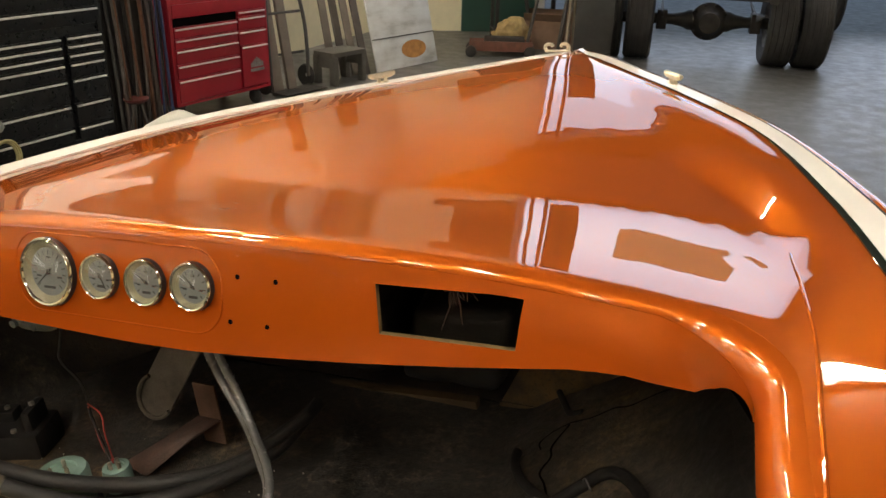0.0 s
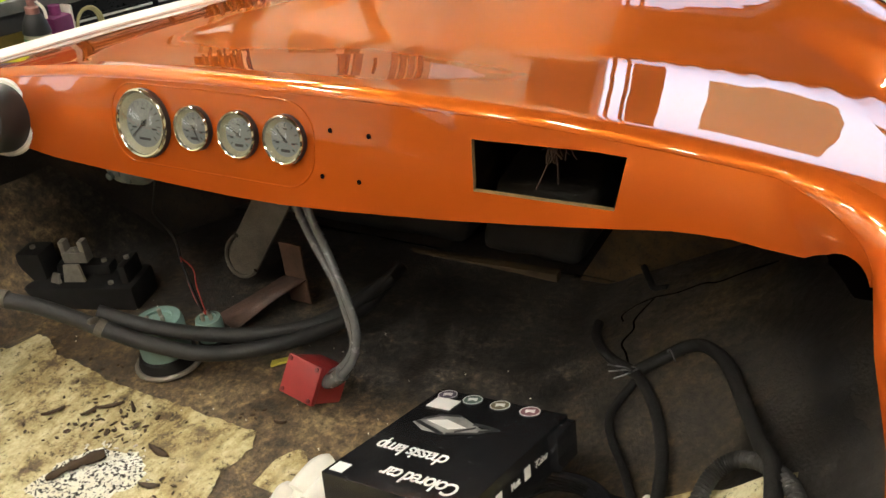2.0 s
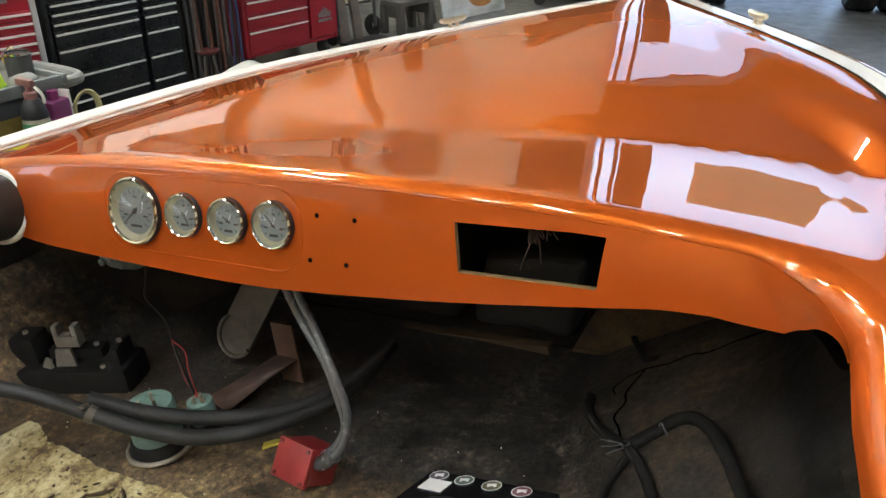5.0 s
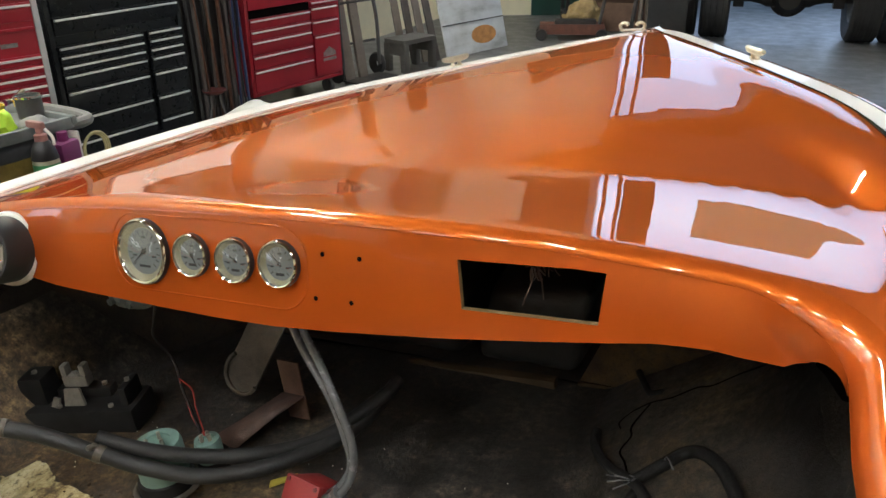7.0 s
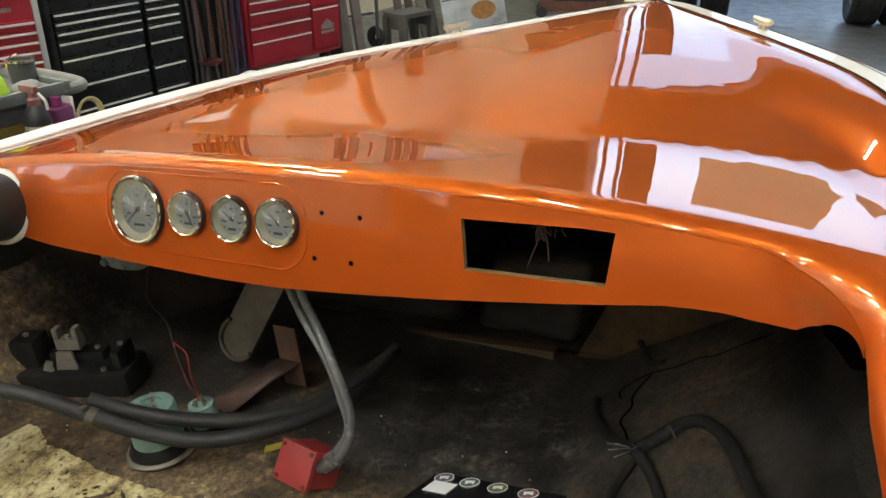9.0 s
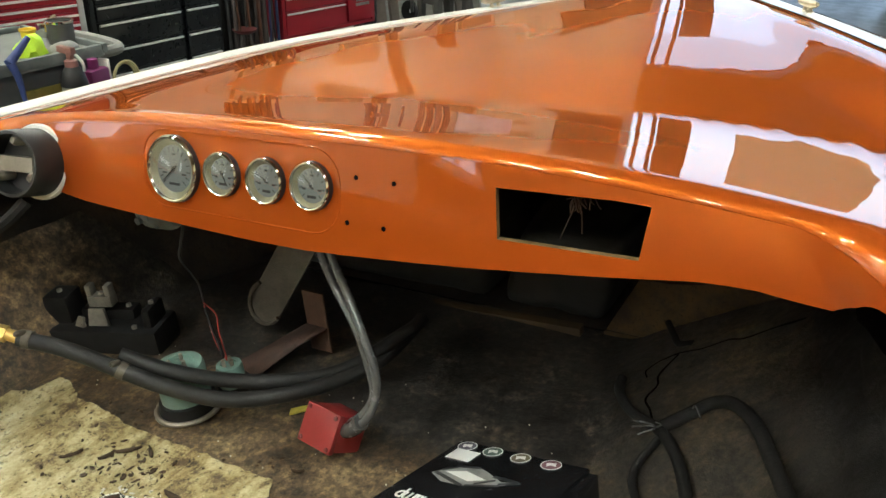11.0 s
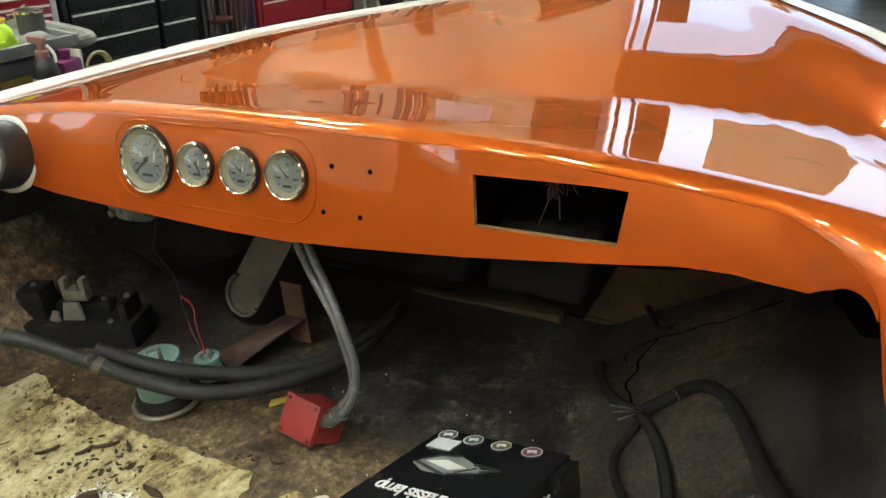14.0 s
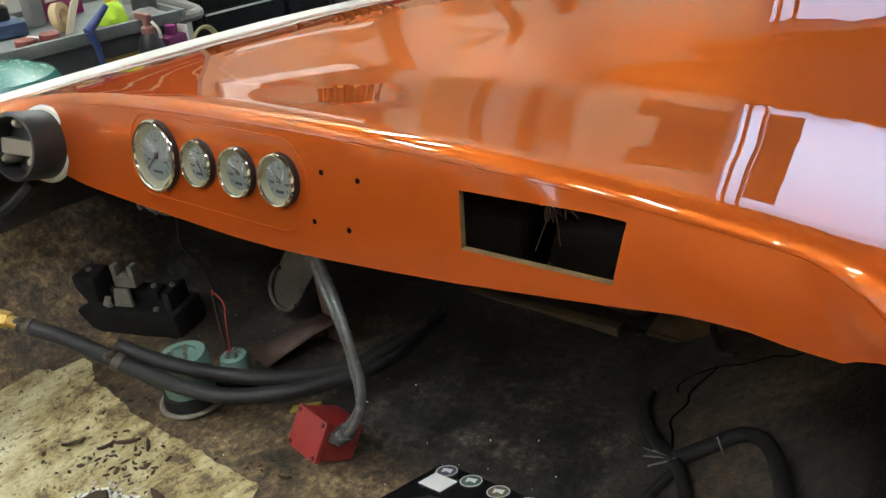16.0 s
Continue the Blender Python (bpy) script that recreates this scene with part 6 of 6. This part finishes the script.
for x0, y0, x1, y1, w in ((0.14, 0.385, 0.40, 0.455, 0.012), (0.42, 0.445, 0.62, 0.375, 0.010), (0.22, 0.285, 0.38, 0.250, 0.010), (0.52, 0.30, 0.70, 0.305, 0.012), (0.16, 0.35, 0.24, 0.29, 0.010), (0.46, 0.41, 0.56, 0.33, 0.008), (0.60, 0.36, 0.71, 0.31, 0.010)):
    bm = B()
    d = Vector((x1 - x0, y1 - y0, 0)).normalized()
    slab(bm, [(x0 - d.y * w, y0 + d.x * w), (x1 - d.y * w, y1 + d.x * w), (x1 + d.y * w, y1 - d.x * w), (x0 + d.y * w, y0 - d.x * w)], 0.0005, 0.0009, KM @ Matrix.Diagonal((BW, BL, 1, 1)))
    part("print_line", bm, M_INK, carton, "", None)

# black cushions stowed in the bow, loose wires behind the radio opening, junk under the dash
for x0, x1, z1, lean in ((-0.50, 0.0, 0.95, 0.15), (0.035, 0.232, 0.96, 0.22)):
    t = in_boat("bow_cushion", "dusty black vinyl cushion stowed under the foredeck", "cushion", "bow cushions")
    bm = B()
    box(bm, x0, x1, 1.44, 1.62, 0.802, z1, 0.03, None, 4)
    bmesh.ops.subdivide_edges(bm, edges=[e for e in bm.edges if e.calc_length() > 0.05], cuts=7, use_grid_fill=True)
    for v in bm.verts:
        v.co.x += lean * (v.co.z - 0.88)
        v.co.y += 0.10 * (v.co.z - 0.80) + 0.012 * noise.noise(v.co * 13) + 0.005 * noise.noise(v.co * 31)
        v.co.z += 0.010 * noise.noise(v.co * 9 + Vector((3, 1, 2))) if v.co.z > 0.85 else 0.0
    part("cover", bm, M_VINYL, t, "", 60)
t = in_boat("radio_wires", "tangle of brown cut wires behind the radio opening", "wires")
M_BROWNWIRE = simple("brown_wire", (0.040, 0.018, 0.010), 0.7)
rng = random.Random(12)
for k in range(22):
    bm = B()
    x0 = 0.338 + rng.uniform(-0.012, 0.016)
    drop = (0.052, 0.044)[k] if k < 2 else rng.uniform(0.008, 0.024)
    side = (-0.022, 0.004)[k] if k < 2 else rng.uniform(-0.012, 0.012)
    tube(bm, [(x0 + 0.012, 1.07, 1.258), (x0 + rng.uniform(-0.005, 0.005), 1.03, 1.242), (x0 + side * 0.5 + rng.uniform(-0.004, 0.004), 1.02, 1.236 - drop * 0.45), (x0 + side, 1.015 + rng.uniform(0, 0.01), 1.234 - drop)], rng.uniform(0.0006, 0.0011), 6)
    part("strand", bm, M_BROWNWIRE, t)
t = in_boat("wiper_motor", "grey metal motor housing hanging under the dashboard", "motor")
bm = B()
lathe(bm, [(0.0, -0.05), (0.022, -0.05), (0.028, -0.03), (0.028, 0.02), (0.02, 0.04), (0.0, 0.045)], pose(-0.335, 1.035, 1.112, 20, 80, 10), 20)
box(bm, -0.375, -0.325, 1.015, 1.04, 1.095, 1.135, 0.005)
for k in range(3):
    lathe(bm, [(0.0, 0.0), (0.006, 0.0), (0.006, 0.008), (0.0, 0.009)], pose(-0.365 + 0.02 * k, 1.014, 1.102 + 0.008 * (k % 2), 90, 0, 0), 8)
part("housing", bm, M_DIMGREY, t)

# ---------------------------------------------------------------- cart and clutter beside the boat
CART = on_line((-1.72, 1.42), (-1.68, 2.10))
cart = thing("tool_cart", CART, "dark grey service cart with a light grey tray top", "cart")
bm = B()
box(bm, 0, 0.68, 0.02, 0.45, 0.18, 0.722, 0.008)
part("body", bm, simple("dark_grey_plastic", (0.045, 0.047, 0.05), 0.6, 0, 0.3, 10), cart)
bm = B()
slab(bm, rounded(-0.02, 0.71, 0.0, 0.48, 0.03), 0.722, 0.742)
for x0, x1, y0, y1 in ((0.0, 0.69, -0.004, 0.018), (0.0, 0.69, 0.462, 0.484), (-0.024, -0.002, 0.0, 0.48), (0.692, 0.714, 0.0, 0.48)):
    box(bm, x0, x1, y0, y1, 0.728, 0.762, 0.009)
part("tray_top", bm, simple("dull_grey_plastic", (0.15, 0.165, 0.158), 0.5, 0, 0.3, 8), cart)
bm = B()
tube(bm, [(0.70, 0.06, 0.715), (0.80, 0.07, 0.725), (0.80, 0.40, 0.725), (0.70, 0.42, 0.715)], 0.02, 10)
part("push_handle", bm, M_STEEL_DULL, cart)
bm = B()
box(bm, 0.40, 0.54, 0.012, 0.018, 0.55, 0.66)
part("label_plate", bm, simple("faded_yellow_label", (0.20, 0.145, 0.03), 0.6, 0, 0.5, 20), cart, "yellow label plate")
for x in (0.06, 0.62):
    for y in (0.07, 0.40):
        bm = B()
        box(bm, x - 0.02, x + 0.02, y - 0.02, y + 0.02, 0.0, 0.18, 0.004)
        part("leg", bm, M_BLACK, cart)
M_NEON = simple("neon_yellow_cloth", (0.50, 0.75, 0.03), 0.7, 0, 0.15)
M_CUPY = simple("yellow_plastic", (0.75, 0.52, 0.04), 0.5, 0, 0.1)
M_BLUE = simple("blue_plastic", (0.04, 0.06, 0.19), 0.5)
M_PURPLE = simple("purple_plastic", (0.16, 0.02, 0.10), 0.45)


def on_cart(name, label, cat, u, v, rz=0, z=0.744):
    return thing(name, CART @ pose(u, v, z, 0, 0, rz), label, cat)


t = on_cart("cloth", "crumpled neon yellow cloth on the cart", "cloth", 0.51, 0.12, 20)
bm = B()
bmesh.ops.create_icosphere(bm, subdivisions=3, radius=1, matrix=Matrix.Diagonal((0.06, 0.045, 0.062, 1)))
for v in bm.verts:
    v.co *= 1 + 0.25 * noise.noise(v.co * 30)
    v.co.z = max(v.co.z, -0.0) + 0.0
part("fabric", bm, M_NEON, t)
t = on_cart("funnel", "small yellow plastic cup on the cart", "cup", 0.57, 0.22)
bm = B()
lathe(bm, [(0.0, 0.0), (0.02, 0.0), (0.024, 0.05), (0.028, 0.052), (0.028, 0.058), (0.024, 0.058), (0.019, 0.006), (0.0, 0.006)], Matrix(), 24)
part("cup", bm, M_CUPY, t)
t = on_cart("paint_can", "dark grey can with a metal rim on the cart", "can", 0.665, 0.18)
bm = B()
lathe(bm, [(0.0, 0.0), (0.043, 0.0), (0.043, 0.065), (0.046, 0.068), (0.043, 0.072), (0.036, 0.072), (0.034, 0.066), (0.0, 0.066)], Matrix(), 24)
part("can_body", bm, simple("dark_grey_tin", (0.06, 0.06, 0.06), 0.5), t)
bm = B()
lathe(bm, [(0.0415, 0.071), (0.0475, 0.071), (0.0475, 0.078), (0.0415, 0.078)], Matrix(), 24)
part("rim", bm, M_CHROME, t)
t = on_cart("spray_gun", "bright metal spray gun lying on the cart", "spray gun", 0.675, 0.30, 30)
bm = B()
lathe(bm, [(0.0, 0.0), (0.012, 0.0), (0.012, 0.09), (0.007, 0.10), (0.0, 0.10)], pose(0, 0, 0.03, 0, 75, 0), 14)
box(bm, -0.015, 0.015, -0.02, 0.02, 0.0, 0.05, 0.006)
part("gun_body", bm, M_CHROME, t)
t = on_cart("rag", "grey rag bunched on the cart", "rag", 0.60, 0.075, 40)
bm = B()
bmesh.ops.create_icosphere(bm, subdivisions=3, radius=1, matrix=Matrix.Diagonal((0.07, 0.045, 0.03, 1)))
for v in bm.verts:
    v.co *= 1 + 0.3 * noise.noise(v.co * 25 + Vector((3, 1, 2)))
    v.co.z = max(v.co.z, 0.0)
part("fabric", bm, M_STEEL_DULL, t)
t = on_cart("heat_gun", "blue plastic heat gun hooked over the cart edge", "heat gun", 0.365, -0.02, 0, 0.68)
bm = B()
tube(bm, [(0.014, -0.01, -0.09), (0.004, -0.012, -0.03), (0, -0.008, 0.04), (-0.01, 0.0, 0.085)], 0.02, 12, 6, lambda u: 0.004 + 0.010 * u)
tube(bm, [(-0.016, 0.0, 0.085), (0.03, 0.012, 0.115), (0.075, 0.025, 0.145)], 0.018, 12, 6, lambda u: 0.015 - 0.006 * u)
part("gun_body", bm, M_BLUE, t)
t = on_cart("tape_roll", "roll of tan masking tape standing on the cart", "tape roll", 0.35, 0.14, 35)
bm = B()
lathe(bm, [(0.024, -0.013), (0.044, -0.013), (0.045, -0.011), (0.045, 0.011), (0.044, 0.013), (0.024, 0.013), (0.024, -0.013)], pose(0, 0, 0.046, 80, 0, 0), 32)
part("tape", bm, simple("tan_masking_tape", (0.52, 0.40, 0.22), 0.6, 0, 0.15, 20), t)
t = on_cart("scraper", "pale beige plastic spreader leaning on the tape roll", "spreader", 0.38, 0.10, 20)
bm = B()
slab(bm, [(-0.06, 0.0), (-0.03, 0.0), (0.055, 0.085), (0.05, 0.10), (0.02, 0.085)], -0.003, 0.003, pose(0, 0, 0.003, 70, 0, 0))
part("blade", bm, simple("beige_plastic", (0.55, 0.48, 0.34), 0.5, 0, 0.12, 10), t)
t = on_cart("carton", "magenta printed carton at the back of the cart", "carton", 0.44, 0.36, 8)
bm = B()
box(bm, -0.075, 0.075, -0.04, 0.04, 0.0, 0.15, 0.004)
part("carton_body", bm, simple("magenta_card", (0.26, 0.025, 0.13), 0.4, 0, 0.3, 14), t)
bm = B()
box(bm, -0.06, 0.05, -0.0415, -0.0402, 0.06, 0.10)
part("print", bm, M_GLOVE, t, "pale printed block")
t = on_cart("bottle", "grey bottle with a green cap on the cart", "bottle", 0.335, 0.30)
bm = B()
lathe(bm, [(0.0, 0.0), (0.030, 0.0), (0.032, 0.01), (0.032, 0.09), (0.020, 0.115), (0.0, 0.115)], Matrix(), 20)
part("bottle_body", bm, M_STEEL_DULL, t)
bm = B()
lathe(bm, [(0.0, 0.115), (0.034, 0.115), (0.036, 0.12), (0.036, 0.17), (0.033, 0.175), (0.0, 0.175)], Matrix(), 20)
part("cap", bm, simple("green_cap", (0.05, 0.27, 0.12), 0.45), t)
t = on_cart("paper_slip", "folded white paper slip on the cart tray", "paper", 0.235, 0.11, 12)
bm = B()
grid(bm, [[(-0.035 + 0.035 * i, -0.022 + 0.044 * j, 0.004 + 0.010 * (i == 1)) for j in range(2)] for i in range(3)])
ob = part("sheet", bm, M_GLOVE, t)
ob.modifiers.new("thickness", "SOLIDIFY").thickness = 0.001
t = on_cart("tool_case", "dull blue plastic tool case on the cart", "tool case", 0.20, 0.26, -6)
bm = B()
box(bm, -0.07, 0.07, -0.06, 0.06, 0.0, 0.045, 0.010)
part("case_body", bm, simple("dull_blue_plastic", (0.04, 0.065, 0.13), 0.5, 0, 0.25, 12), t)
bm = B()
lathe(bm, [(0.0, 0.046), (0.022, 0.046), (0.024, 0.05), (0.024, 0.085), (0.016, 0.092), (0.0, 0.092)], pose(0.02, 0.01, 0), 16)
part("knob", bm, M_BLACK, t)
for u, v, rz in ((0.19, 0.06, 10), (0.27, 0.07, 40)):
    t = on_cart("tin", "flat dull red tin lying on the cart tray", "tin", u, v, rz)
    bm = B()
    lathe(bm, [(0.0, 0.0), (0.030, 0.0), (0.031, 0.003), (0.031, 0.020), (0.029, 0.023), (0.0, 0.023)], Matrix(), 20)
    part("tin_body", bm, simple("dull_red_tin", (0.16, 0.03, 0.02), 0.5, 0, 0.3, 20), t)

# hanging trigger bottle
t = thing("spray_bottle", pose(-1.630, 1.945, 0.022), "green labelled trigger spray bottle hooked on the cart", "spray bottle")
bm = B()
lathe(bm, [(0.0, 0.46), (0.040, 0.46), (0.042, 0.48), (0.042, 0.63), (0.036, 0.67), (0.020, 0.70), (0.0, 0.70)], Matrix(), 28)
bottle = part("bottle", bm, simple("cloudy_bottle", (0.42, 0.40, 0.28), 0.35), t)
bm = B()
lathe(bm, [(0.0424, 0.580), (0.0428, 0.582), (0.0428, 0.630), (0.0424, 0.632)], Matrix(), 28)
part("label_band", bm, simple("green_label", (0.05, 0.22, 0.08), 0.4), bottle, "green label band")
bm = B()
lathe(bm, [(0.0425, 0.645), (0.0430, 0.647), (0.0375, 0.672), (0.0345, 0.684), (0.0215, 0.706)], Matrix(), 28)
part("shoulder_band", bm, M_BLACK, bottle, "dark shoulder band")
bm = B()
lathe(bm, [(0.0, 0.70), (0.021, 0.70), (0.021, 0.725), (0.012, 0.73), (0.012, 0.75), (0.0, 0.75)], Matrix(), 18)
box(bm, -0.050, 0.022, -0.010, 0.010, 0.745, 0.768, 0.006)
part("trigger_head", bm, simple("dull_red_trigger", (0.22, 0.10, 0.085), 0.5), t)
bm = B()
tube(bm, [(0.02, 0.005, 0.745), (0.035, 0.015, 0.72), (0.03, 0.022, 0.69)], 0.005, 8)
part("trigger", bm, M_GLOVE, t)
t = thing("jug", pose(-1.665, 2.05, -0.005, 0, 0, 10), "purple plastic jug with a white edge beside the cart", "jug")
bm = B()
box(bm, -0.03, 0.03, -0.045, 0.045, 0.44, 0.70, 0.015)
lathe(bm, [(0.0, 0.70), (0.018, 0.70), (0.018, 0.73), (0.0, 0.73)], Matrix(), 16)
part("jug_body", bm, M_PURPLE, t)
bm = B()
box(bm, -0.02, 0.02, 0.047, 0.058, 0.42, 0.72, 0.003)
part("edge_strip", bm, M_GLOVE, t)
t = thing("cord_loop", pose(-1.70, 2.20, 0.62), "loops of pale yellow cord hanging from the cart", "cord")
for k in range(3):
    bm = B()
    tube(bm, [(0.004 * k, (0.045 + 0.006 * k) * math.cos(a), (0.055 + 0.004 * k) * math.sin(a)) for a in np.linspace(0, 2 * math.pi, 13)], 0.004, 8, 4)
    part("loop", bm, simple("pale_cord", (0.5, 0.45, 0.22), 0.6), t)
# teal gas bottle
t = thing("gas_bottle", pose(-1.36, 1.36, 0.0), "teal painted gas bottle with a metal collar", "gas bottle")
bm = B()
lathe(bm, [(0.0, 0.0), (0.15, 0.0), (0.155, 0.03), (0.155, 0.66), (0.145, 0.74), (0.11, 0.80), (0.05, 0.825), (0.0, 0.83)], Matrix(), 40)
part("bottle", bm, simple("teal_enamel", (0.045, 0.20, 0.165), 0.25, 0, 0.12, 6), t)
bm = B()
tube(bm, [(0.156 * math.cos(a), 0.156 * math.sin(a), 0.70) for a in np.linspace(0, 2 * math.pi, 25)], 0.008, 8, 2)
part("collar", bm, M_CHROME, t)

# clear bag of packing on the floor beyond the boat
t = thing("plastic_bag", pose(-2.2, 3.66, 0.0, 0, 0, 60), "tied clear plastic bag of packing standing on the floor", "bag")
bm = B()
bmesh.ops.create_icosphere(bm, subdivisions=4, radius=1, matrix=Matrix.Translation((0, 0, 0.19)) @ Matrix.Diagonal((0.24, 0.19, 0.22, 1)))
for v in bm.verts:
    v.co += v.co.normalized() * 0.025 * noise.noise(v.co * 9)
    v.co.z = max(v.co.z, 0.002)
part("bag_skin", bm, M_BAG, t)
